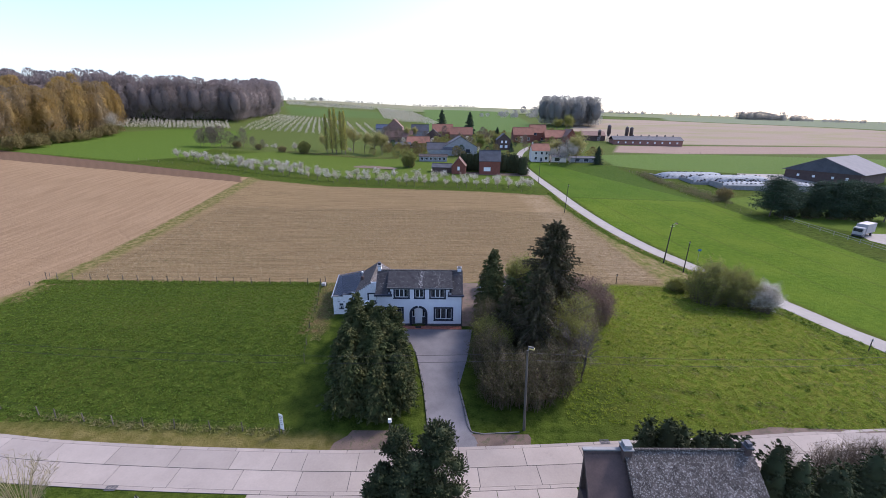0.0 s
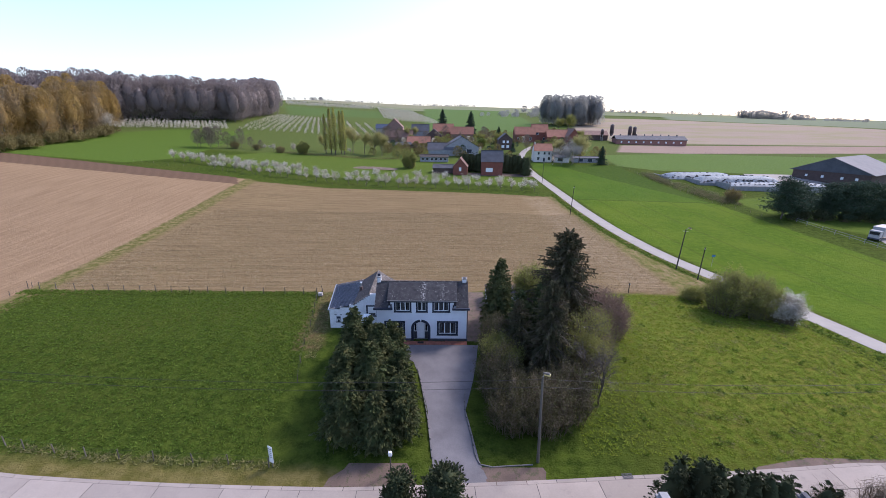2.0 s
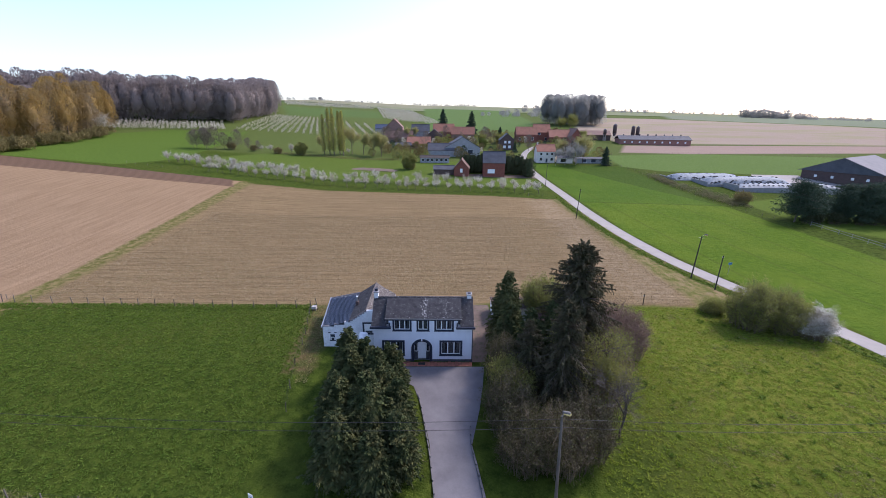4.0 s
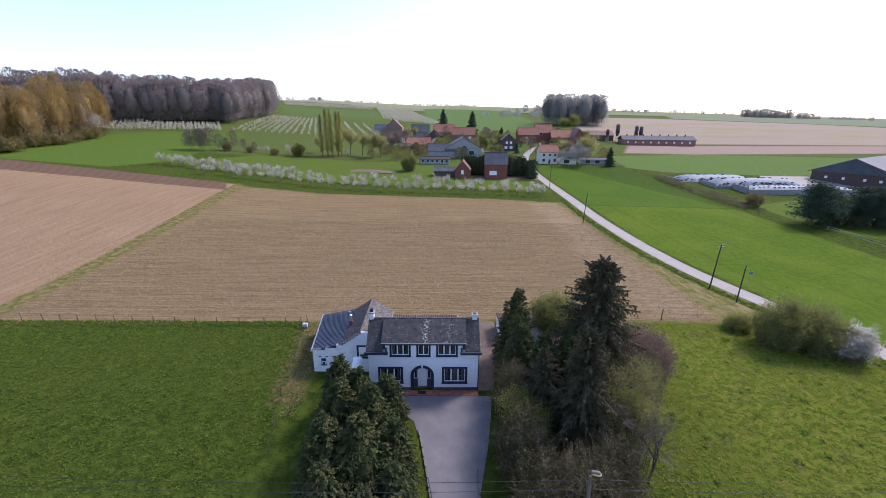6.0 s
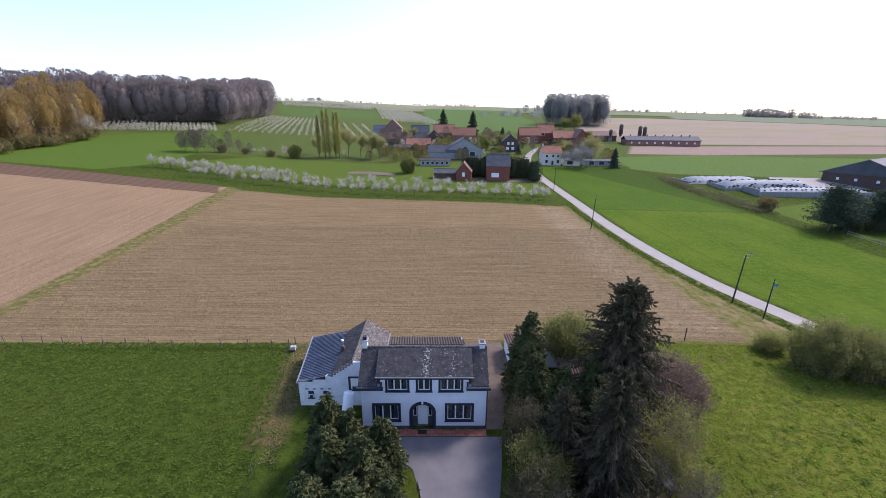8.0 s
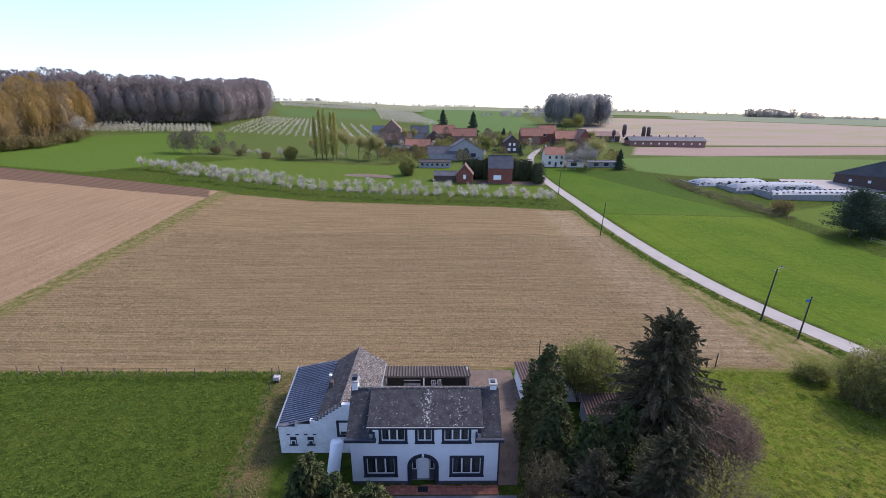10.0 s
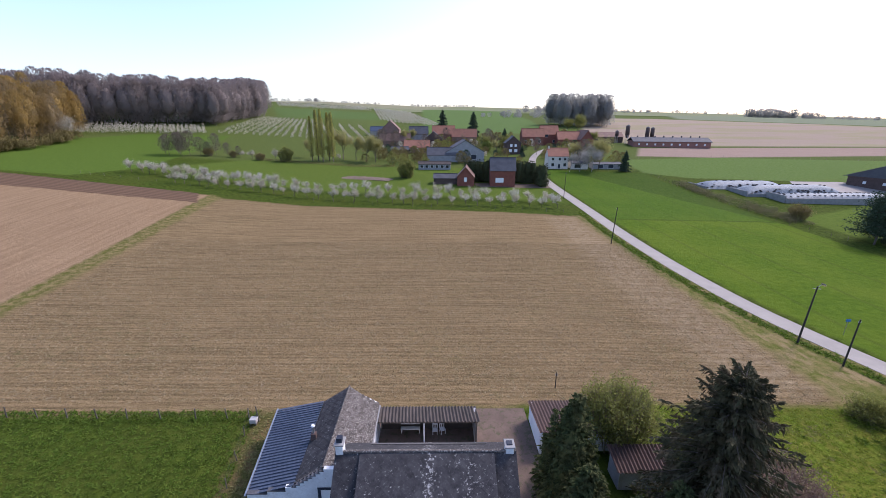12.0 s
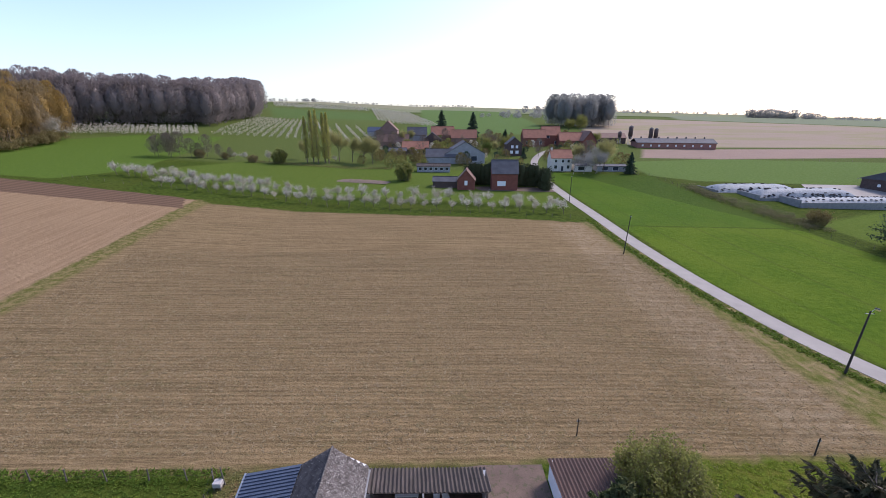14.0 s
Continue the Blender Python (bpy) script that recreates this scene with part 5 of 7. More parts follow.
def thicket_meshes(seed, w, d, h, stems, twigs, leaf=0.14, leaves=0, uneven=0.25, foot=0.34, bare=0.25):
    """A shrub of many stems from the ground, fanning out into fine twigs."""
    rng = np.random.default_rng(seed)
    segs, tips = [], []
    for _ in range(stems):
        a = rng.uniform(0, 6.283)
        rr = math.sqrt(rng.uniform(0, 1))
        base = np.array((math.cos(a) * rr * w * foot, math.sin(a) * rr * d * foot, -0.1))
        end = np.array((math.cos(a) * rr * w * 0.5, math.sin(a) * rr * d * 0.5, h * math.sqrt(max(0.05, 1 - 0.75 * rr * rr)) * rng.uniform(1.05 - uneven, 1.05)))
        mid = base * 0.5 + end * 0.5 + np.array((0, 0, 0.1 * h)) + rng.normal(0, 0.12, 3)
        segs += [(base, mid, 0.035, 0.022), (mid, end, 0.022, 0.008)]
        for k in range(twigs):
            s = rng.uniform(bare, 1.0)
            p = base + (mid - base) * min(1, 2 * s) if s < 0.5 else mid + (end - mid) * (2 * s - 1)
            q = p + (end - base) / (np.linalg.norm(end - base)) * rng.uniform(0.2, 0.6) + rng.normal(0, 0.28, 3)
            segs.append((p, q, 0.011, 0.005))
            tips.append(q)
            q2 = q + rng.normal(0, 0.2, 3) + np.array((0, 0, 0.12))
            segs.append((q, q2, 0.008, 0.004))
            tips.append(q2)
    limbs = arrays_mesh("stems", *limb_quads(segs))
    if not leaves:
        return None, limbs
    c = np.repeat(np.array(tips), leaves, 0)
    c = c + rng.normal(0, 0.16, c.shape)
    c[:, 2] = np.maximum(c[:, 2], 0.05)
    f = rng.normal(0, 1, c.shape) + np.array((0, 0, 0.6))
    return joined("crown", [leaf_cards(rng, c, f, leaf, leaf * 0.6)]), limbs


def copse_meshes(seed, h, r, count, leaf, low=0.12, heart=0.0, broad=0.36):
    """A tree seen from afar: fine upright twig sprays filling a rounded crown, on a forked stem."""
    rng = np.random.default_rng(seed)
    t = rng.uniform(0, 1, count) ** 0.8
    a = rng.uniform(0, 6.283, count)
    shape = np.sqrt(np.clip(1 - (2 * t - 0.9) ** 2 / 1.25, 0.02, 1))
    rad = r * shape * np.sqrt(rng.uniform(0.16 if heart else 0.02, 1, count)) * (1 + 0.16 * np.sin(3 * a + 5 * t) + 0.12 * np.sin(5 * a - 11 * t))
    c = np.stack([np.cos(a) * rad, np.sin(a) * rad, h * (low + (1 - low) * t)], 1)
    f = np.stack([np.cos(a) * 0.7, np.sin(a) * 0.7, np.full(count, 0.9)], 1)
    segs = [((0, 0, -0.5), (0, 0, h * 0.45), h * 0.012, h * 0.009)]
    for _ in range(7):
        b = rng.uniform(0, 6.283)
        segs.append(((0, 0, h * rng.uniform(0.25, 0.5)), (math.cos(b) * r * 0.6, math.sin(b) * r * 0.6, h * rng.uniform(0.7, 0.9)), h * 0.006, h * 0.002))
    solid = []
    if heart:
        u, q = np.meshgrid(np.arange(12) * 0.5236, np.linspace(-1.5, 1.5, 10), indexing="ij")
        ball = np.stack([np.cos(u) * np.cos(q) * r * heart, np.sin(u) * np.cos(q) * r * heart, h * (0.5 + 0.5 * low) + h * (0.5 - 0.5 * low) * heart * np.sin(q)], 2)
        ball *= rng.uniform(0.84, 1.12, u.shape)[..., None] ** np.array((1, 1, 0.4))
        ids = np.arange(120).reshape(12, 10)
        solid.append((ball.reshape(-1, 3), np.stack([ids[:, :-1], np.roll(ids, -1, 0)[:, :-1], np.roll(ids, -1, 0)[:, 1:], ids[:, 1:]], 2).reshape(-1, 4)))
    return joined("crown", [leaf_cards(rng, c, f, leaf, leaf * broad)] + solid), arrays_mesh("trunk", *limb_quads(segs))


def lumpy_meshes(seed, h, r, lumps, count, leaf, low=0.15, shell=0.75, inner=0.8):
    """A broad crown of rounded lumps, each a cloud of short sprays, on a forked stem."""
    rng = np.random.default_rng(seed)
    solid = []
    cs, fs, segs = [], [], [((0, 0, -0.5), (0, 0, h * 0.5), h * 0.014, h * 0.009)]
    for k in range(lumps):
        t = (k + rng.uniform(0.1, 0.9)) / lumps
        a = 2.4 * k + rng.uniform(-0.5, 0.5)
        reach = r * math.sqrt(max(0.05, 1 - (1.7 * t - 0.62) ** 2)) * rng.uniform(0.35, 0.72)
        lr = r * rng.uniform(0.30, 0.46)
        c0 = np.array((math.cos(a) * reach, math.sin(a) * reach, h * low + (h * (1 - low) - lr) * t + lr * 0.2))
        n = count // lumps
        w = rng.normal(0, 1, (n, 3))
        w /= np.linalg.norm(w, axis=1)[:, None]
        cs.append(c0 + w * (lr * rng.uniform(shell, 1.08, n))[:, None] * np.array((1, 1, 0.85)))
        fs.append(w + np.array((0, 0, 0.5)))
        segs.append(((0, 0, h * min(0.5, 0.2 + 0.4 * t)), tuple(c0), h * 0.006, h * 0.002))
        if inner:
            u, q = np.meshgrid(np.arange(6) * 1.0472, np.array((-1.4, -0.75, 0.0, 0.75, 1.4)), indexing="ij")
            ball = np.stack([np.cos(u) * np.cos(q), np.sin(u) * np.cos(q), 0.85 * np.sin(q)], 2) * (lr * inner * rng.uniform(0.82, 1.15, u.shape))[..., None]
            ids = np.arange(30).reshape(6, 5)
            quads = np.stack([ids[:, :-1], np.roll(ids, -1, 0)[:, :-1], np.roll(ids, -1, 0)[:, 1:], ids[:, 1:]], 2).reshape(-1, 4)
            solid.append((c0 + ball.reshape(-1, 3), quads))
    return joined("crown", [leaf_cards(rng, np.concatenate(cs), np.concatenate(fs), leaf, leaf * 0.5)] + solid), arrays_mesh("trunk", *limb_quads(segs))


def plant(name, label, category, crown, trunk, crown_mat, trunk_mat, at, group="", kind="", trunk_name="trunk"):
    t = thing(name, label, category, at, group, kind)
    if trunk is not None:
        mesh_part(trunk_name, trunk, trunk_mat, t)
    if crown is not None:
        mesh_part("crown", crown, crown_mat, t)
    return t


# cypresses beside the drive
def cypress(x, y, h, r, seed, count, label, blunt=0.78, length=0.36, lobes=5, wide=0.55, leaf=None):
    crown, core = cypress_meshes(seed, h, r, count, length, lobes, blunt, wide)
    t = thing("cypress", label, "tree", on_ground(x, y, seed * 40), "cypresses by the drive")
    mesh_part("crown", crown, leaf or LEAF_CYPRESS, t)
    mesh_part("inner_core", core, leaf or LEAF_CYPRESS, t)
    part("trunk", tube(bmesh.new(), (0, 0, -0.2), (0, 0, h * 0.6), 0.22, 0.08, 8), BARK, t)
    return t


for row in ((-7.9, -3.6, 6.6, 2.2, 1, 9000), (-6.0, -4.6, 6.1, 2.0, 2, 8000), (-3.3, -5.0, 5.8, 2.0, 3, 8000), (-6.9, -7.6, 7.4, 2.7, 4, 11000), (-4.2, -8.6, 7.9, 2.8, 5, 12000), (-7.4, -11.2, 7.2, 2.9, 6, 12000), (-4.5, -12.2, 8.3, 3.1, 7, 13000), (-1.9, -10.8, 6.4, 2.1, 8, 9000), (-1.7, -14.2, 6.0, 2.2, 9, 9000), (-6.6, -14.8, 6.6, 2.6, 10, 10000), (-3.6, -15.9, 5.6, 2.2, 14, 9000)):
    cypress(*row, "dense dark green cypress with drooping sprays by the drive")
for row in ((10.5, 4.8, 9.7, 2.7, 11, 13000), (10.3, 0.9, 7.4, 2.6, 12, 11000), (11.9, -1.9, 8.0, 2.3, 28, 9000), (14.4, -1.6, 8.8, 2.4, 33, 9000)):
    cypress(*row, "dark columnar cypress in front of the sheds")
for row in ((20.0, -23.2, 6.6, 1.7, 21, 3000), (21.4, -23.5, 6.9, 1.8, 22, 3000), (22.8, -23.4, 6.3, 1.7, 23, 2600), (24.2, -23.6, 5.9, 1.6, 24, 2400), (25.4, -23.5, 5.9, 1.6, 25, 2400), (26.6, -23.6, 5.6, 1.5, 30, 2200), (27.8, -23.7, 5.5, 1.5, 19, 2200), (29.8, -24.8, 6.0, 1.5, 26, 2600), (31.4, -25.4, 5.2, 1.5, 20, 2200), (34.6, -25.4, 4.6, 1.9, 27, 2600), (38.4, -24.6, 5.2, 1.6, 29, 2600)):
    cypress(*row, "dark evergreen in the hedge behind the neighbour house", 0.5, 0.26, 4, 0.6, LEAF_YEW)

for x, y, h, r, seed, n in ((2.5, -25.4, 8.3, 2.5, 15, 7500), (-0.6, -24.9, 7.1, 1.9, 16, 5000), (0.8, -26.6, 6.2, 2.6, 17, 6000), (-1.8, -26.4, 4.6, 1.9, 18, 3400)):
    crown, trunk = lumpy_meshes(seed, h, r, 24, n, 0.27, 0.03, 0.5, 0.5)
    plant("evergreen", "dark green bushy evergreen on the near side of the road", "tree", crown, trunk, LEAF_YEW, BARK, on_ground(x, y))
crown, trunk = spruce_meshes(31, 14.5, 5.0, 30, 13, 0.36, 0.43, 0.05, 1.0)
plant("spruce", "tall dark spruce with uneven boughs and a blunt top", "tree", crown, trunk, LEAF_SPRUCE, BARK, on_ground(17.7, 0.2, 0))
crown, trunk = spruce_meshes(32, 11.4, 3.9, 26, 12, 0.34, 0.6)
plant("spruce", "dark spruce standing among bare shrubs", "tree", crown, trunk, LEAF_SPRUCE, BARK, on_ground(14.4, -6.8, 70))
crown, trunk = spruce_meshes(33, 8.2, 3.0, 20, 11, 0.34, 0.6)
plant("spruce", "small dark spruce between shrubs near the drive", "tree", crown, trunk, LEAF_SPRUCE, BARK, on_ground(11.2, -5.0, 120))

# shrubs and budding trees round them
for x, y, w, d, h, seed, mat_, lv, lab in (
        (24.0, 2.6, 7.0, 6.6, 5.7, 41, LEAF_PURPLE, 7, "rounded purple-brown shrub of dense bare twigs"),
        (21.6, 1.8, 5.2, 5.2, 6.2, 42, LEAF_PURPLE, 6, "purple-brown bare shrub beside the spruce")):
    crown, stems = thicket_meshes(seed, w, d, h, 190, 17, 0.14, 4, 0.10, 0.46, 0.06)
    plant("shrub", lab, "shrub", crown, stems, mat_, TWIG_PURPLE, on_ground(x, y))
for x, y, w, d, h, seed, mat_, stems_n, lv, lab in (
        (8.7, -9.2, 4.6, 6.4, 5.4, 43, LEAF_SHRUB, 190, 3, "dark olive-green shrub hedge along the drive"),
        (9.6, -13.2, 5.0, 5.6, 4.8, 44, LEAF_SHRUB, 190, 3, "dark olive-green shrub hedge near the lamp post"),
        (12.6, -13.4, 5.4, 5.6, 5.6, 45, LEAF_SHRUB, 180, 2, "dull green shrub with bare twigs behind the lamp post"),
        (15.2, -11.8, 5.2, 6.0, 5.4, 46, LEAF_SHRUB, 150, 2, "bare spreading shrub at the edge of the meadow"),
        (17.8, -8.0, 6.4, 6.0, 6.0, 47, LEAF_OLIVE, 90, 1, "bare spreading shrub with thin branches"),
        (8.9, -3.4, 4.0, 5.6, 5.6, 49, LEAF_SHRUB, 120, 3, "dark green shrub against the cypress"),
        (20.4, -3.6, 6.0, 5.4, 5.6, 48, LEAF_OLIVE, 90, 1, "bare twiggy shrub below the spruce")):
    green_leaf = mat_ == LEAF_SHRUB
    crown, stems = thicket_meshes(seed, w, d, h, stems_n, 11 if green_leaf else 14, 0.15, lv + 1 if green_leaf else lv, 0.6, 0.42, 0.08 if green_leaf else 0.2)
    plant("shrub", lab, "shrub", crown, stems, mat_, TWIG, on_ground(x, y))
for x, y, h, seed, n in ((16.9, -5.2, 8.0, 51, 10), (18.6, -7.0, 6.4, 53, 8), (9.0, -6.6, 4.8, 56, 12)):
    crown, trunk = leafy_meshes(seed, h, h * 0.4, 4, 0.15, n, 0.45)
    plant("tree", "tree coming into yellow-green leaf between the conifers", "tree", crown, trunk, LEAF_GREENBUD, BARK, on_ground(x, y))
crown, stems = thicket_meshes(52, 6.6, 5.6, 6.6, 150, 16, 0.2, 4, 0.35, 0.3)
plant("tree", "broad bushy tree in fresh yellow-green leaf behind the spruce", "tree", crown, stems, LEAF_SCRUB, TWIG, on_ground(16.6, 10.6))
_, trunk = leafy_meshes(54, 7.4, 2.6, 5, 0.2, 0, 0.4, 0.6)
plant("bare_tree", "small bare tree with a fan of thin branches", "tree", None, trunk, None, BARK, on_ground(19.0, -11.0))
_, stems = thicket_meshes(55, 5.6, 5.0, 5.6, 46, 9, 0.14, 0, 0.3, 0.12)
plant("bare_tree", "small bare pollard tree with straw-coloured twigs on the verge", "tree", None, stems, None, PALE_TWIG, on_ground(-29.5, -26.6))
for k, (x, y) in enumerate(((36.5, -22.6), (38.6, -22.2), (40.8, -21.9), (42.8, -21.7), (32.2, -23.2))):
    _, stems = thicket_meshes(60 + k, 2.4, 2.2, 3.6, 60, 12)
    plant("shrub", "bare reddish hedge shrub by the layby", "shrub", None, stems, None, TWIG, on_ground(x, y), "hedge shrubs")
for x, y, w, d, h, seed in ((46.6, 10.2, 6.6, 6.0, 6.9, 71), (50.4, 9.4, 6.6, 6.0, 6.2, 72), (44.2, 14.6, 3.2, 2.6, 1.5, 74)):
    crown, stems = thicket_meshes(seed, w, d, h, 170 if h > 3 else 60, 17, 0.18, 4, 0.4, 0.34, 0.08)
    plant("shrub", "broad willow scrub with greenish yellow buds beside the lane", "shrub", crown, stems, LEAF_SCRUB, TWIG, on_ground(x, y))
crown, stems = thicket_meshes(73, 4.6, 4.0, 4.6, 120, 16, 0.17, 3, 0.5, 0.36)
plant("blackthorn", "blackthorn bush in full white blossom beside the lane", "shrub", crown, stems, BLOSSOM, TWIG, on_ground(53.6, 7.4))

# rows of fruit trees in blossom
BLOOM = []
for k in range(5):
    crown, trunk = leafy_meshes(80 + k, 4.3 + 0.25 * k, 1.2, 3, 0.21, 7, 0.34, 0.62, 0.12, (2, 3))
    BLOOM.append((crown, trunk))


def bloom_tree(x, y, k, size, dull=False):
    crown, trunk = BLOOM[k % 5]
    return plant("blossom_tree", "standard fruit tree in white blossom in a meadow row", "fruit tree", crown, trunk, BLOSSOM_DULL if dull else BLOSSOM, BARK, on_ground(x, y, 73 * k, 0, size), "rows of fruit trees in blossom")


made = []
rng_b = random.Random(4)
for (xa, ya), (xb, yb), n in (((-92, 126.5), (-14, 108.6), 20), ((-11.0, 108), (37, 103.2), 13), ((-118, 141), (-62, 129), 22), ((-58, 128.5), (38, 109.4), 24)):
    for k in range(n):
        s = k / (n - 1)
        x, y = xa + s * (xb - xa) + rng_b.uniform(-0.8, 0.8), ya + s * (yb - ya) + rng_b.uniform(-0.7, 0.7)
        i = rng_b.randrange(5)
        size = rng_b.uniform(0.62, 0.98)
        if len(made) <= i or len(made) < 5:
            made.append(bloom_tree(x, y, len(made), 0.85, len(made) % 2 == 0))
        else:
            c = copy_thing(made[i], on_ground(x, y, rng_b.uniform(0, 360)))
            c.scale = (size, size, size)

# ---- village ----
def gable_house(name, label, category, x, y, w, d, eave, ridge, turn, wall, roof, along="x", windows=(), chimneys=(), base_drop=0.5, group=""):
    """A house of w by d metres: walls, two roof slopes with overhang, chimneys, and windows on its near long side or gable."""
    h = thing(name, label, category, on_ground(x, y, turn), group)
    if along == "x":
        W, D, flip = w, d, Matrix.Identity(4)
    else:
        W, D, flip = d, w, Matrix.Rotation(radians(90), 4, "Z")
    bm = bmesh.new()
    prism(bm, [(-D / 2, -base_drop), (D / 2, -base_drop), (D / 2, eave), (0, ridge - 0.12), (-D / 2, eave)], -W / 2, W / 2)
    bm.transform(flip @ Matrix.Rotation(radians(-90), 4, "Z"))
    bmesh.ops.recalc_face_normals(bm, faces=bm.faces[:])
    part("wall", bm, wall, h)
    o, s = 0.3, (ridge - eave) / (D / 2)
    for sign in (-1, 1):
        bm = bmesh.new()
        lo = (-W / 2 - o, sign * (D / 2 + o), eave - s * o)
        hi = (W / 2 + o, sign * (D / 2 + o), eave - s * o)
        a, b, c, e = lo, hi, (W / 2 + o, 0, ridge), (-W / 2 - o, 0, ridge)
        if sign > 0:
            a, b, c, e = hi, lo, (-W / 2 - o, 0, ridge), (W / 2 + o, 0, ridge)
        sloped(bm, a, b, c, e, 0.18)
        bm.transform(flip)
        r = part("roof", bm, roof, h)
    bm = tube(bmesh.new(), (-W / 2 - o, 0, ridge + 0.02), (W / 2 + o, 0, ridge + 0.02), 0.14, 0.14, 6)
    bm.transform(flip)
    part("ridge_cap", bm, roof, h)
    for cx, cy, cw, ch in chimneys:
        c = part("chimney", boxes((cx - cw, cx + cw, cy - cw, cy + cw, eave, ridge + ch)), wall, h)
        part("chimney_cap", boxes((cx - cw - 0.1, cx + cw + 0.1, cy - cw - 0.1, cy + cw + 0.1, ridge + ch, ridge + ch + 0.15)), KERB, c)
    for wx, wz, ww, wh, kind in windows:
        front = -d / 2
        if kind == "door":
            part("door", boxes((wx - ww / 2, wx + ww / 2, front - 0.06, front - 0.002, 0, wh)), DARK_TRIM, h, "dark door")
            continue
        f = part("window", boxes((wx - ww / 2 - 0.1, wx + ww / 2 + 0.1, front - 0.05, front - 0.002, wz - 0.1, wz), (wx - ww / 2 - 0.1, wx + ww / 2 + 0.1, front - 0.05, front - 0.002, wz + wh, wz + wh + 0.1),
                                 (wx - ww / 2 - 0.1, wx - ww / 2, front - 0.05, front - 0.002, wz, wz + wh), (wx + ww / 2, wx + ww / 2 + 0.1, front - 0.05, front - 0.002, wz, wz + wh)), FRAME_WHITE, h)
        part("pane", boxes((wx - ww / 2, wx + ww / 2, front - 0.03, front - 0.002, wz, wz + wh)), PLASTIC_WHITE if kind == "white" else GLASS if kind == "glass" else DARK_TRIM, f)
    return h


gable_house("brick_barn", "tall red brick barn with a grey roof and a white hatch", "barn", 25.6, 140.5, 9.4, 7.0, 6.2, 10.6, -3, RED_BRICK, GREY_TILE, windows=((-1.2, 1.5, 2.9, 1.6, "white"),))
gable_house("garage", "small red brick garage with a pale gable edge", "garage", 11.6, 141.5, 6.4, 9.0, 3.6, 7.2, -6, RED_BRICK, BROWN_TILE, along="y", windows=((0.0, 1.6, 0.9, 1.5, "white"),))
gable_house("outbuilding", "low dark brick outbuilding beside the garage", "shed", 3.6, 143.5, 9.0, 5.0, 2.4, 3.8, -4, BROWN_BRICK, GREY_TILE)
gable_house("white_house", "white house with an orange tiled roof at the village edge", "house", 58.2, 181.5, 9.6, 7.0, 6.0, 9.4, 0, CREAM_WALL, ORANGE_TILE, windows=((-2.6, 1.0, 1.3, 1.5, "glass"), (-2.6, 3.8, 1.1, 1.3, "glass"), (0.6, 3.8, 1.1, 1.3, "glass"), (3.2, 3.8, 1.1, 1.3, "glass"), (3.2, 1.0, 1.3, 1.5, "glass"), (0.5, 0, 1.0, 2.1, "door")), chimneys=((-4.2, 0, 0.35, 0.8),))
gable_house("side_wing", "low white wing beside the white house", "house", 68.6, 180.5, 8.0, 5.5, 2.8, 4.2, 0, CREAM_WALL, GREY_TILE, windows=((-1.0, 0.4, 3.0, 1.8, "glass"),))
gable_house("barn", "big grey barn with a broad slate gable", "barn", 14.5, 205, 20.0, 15.0, 4.6, 10.4, 2, GREY_WALL, GREY_TILE, along="y", windows=((-5, 1.0, 3.0, 2.0, "dark"), (4.5, 0.8, 3.0, 2.4, "dark")))
gable_house("barn", "low slate-roofed farm range", "barn", 3.0, 200, 16.0, 8.0, 3.4, 7.0, 0, GREY_WALL, GREY_TILE)
gable_house("village_house", "grey brick house with pale window frames", "house", 44.5, 228, 9.0, 8.0, 6.2, 10.0, 0, BROWN_BRICK, GREY_TILE, along="y", windows=((-1.6, 1.0, 1.6, 1.5, "white"), (1.6, 1.0, 1.6, 1.5, "white"), (-1.2, 4.0, 1.2, 1.4, "white"), (1.4, 4.0, 1.2, 1.4, "white")))
gable_house("farmhouse", "red brick farmhouse with an orange tiled roof", "house", 65.0, 268, 15.0, 9.0, 5.6, 10.6, 0, RED_BRICK, ORANGE_TILE, windows=((-5, 1.2, 1.4, 1.8, "dark"), (-1, 1.2, 1.4, 1.8, "dark"), (4, 1.2, 1.6, 2.2, "dark")))
gable_house("farmhouse", "tall red brick farmhouse with pale gable edges", "house", 76.5, 270, 12.0, 9.0, 7.0, 12.4, 0, RED_BRICK, ORANGE_TILE, windows=((-3, 5.0, 3.4, 1.8, "dark"), (3, 1.2, 1.4, 1.8, "dark")))
gable_house("farmhouse", "long red brick farm wing with an orange roof", "house", 88.0, 262, 16.0, 9.0, 4.6, 9.4, 0, RED_BRICK, ORANGE_TILE, windows=((-4, 1.2, 1.6, 1.6, "dark"), (2, 1.2, 1.6, 1.6, "dark")))
gable_house("farmhouse", "brick gable with a steep tiled roof", "house", 97.0, 259, 9.0, 12.0, 5.0, 10.6, 8, RED_BRICK, BROWN_TILE, along="y")
gable_house("barn", "red brick barn with a steep orange tiled roof", "barn", 4.5, 286, 16.0, 9.0, 5.0, 10.6, 4, RED_BRICK, ORANGE_TILE)
gable_house("barn", "low farm range with orange roof tiles", "barn", 19.0, 276, 17.0, 9.0, 4.4, 9.4, -4, PALE_BRICK, ORANGE_TILE)
gable_house("barn", "dark barn with a slate roof", "barn", -13.0, 276, 13.0, 9.0, 6.0, 11.0, 0, GREY_WALL, GREY_TILE)
gable_house("barn", "grey barn with a double gable", "barn", -2.5, 262, 11.0, 9.0, 4.8, 9.2, 0, BROWN_BRICK, GREY_TILE, along="y")
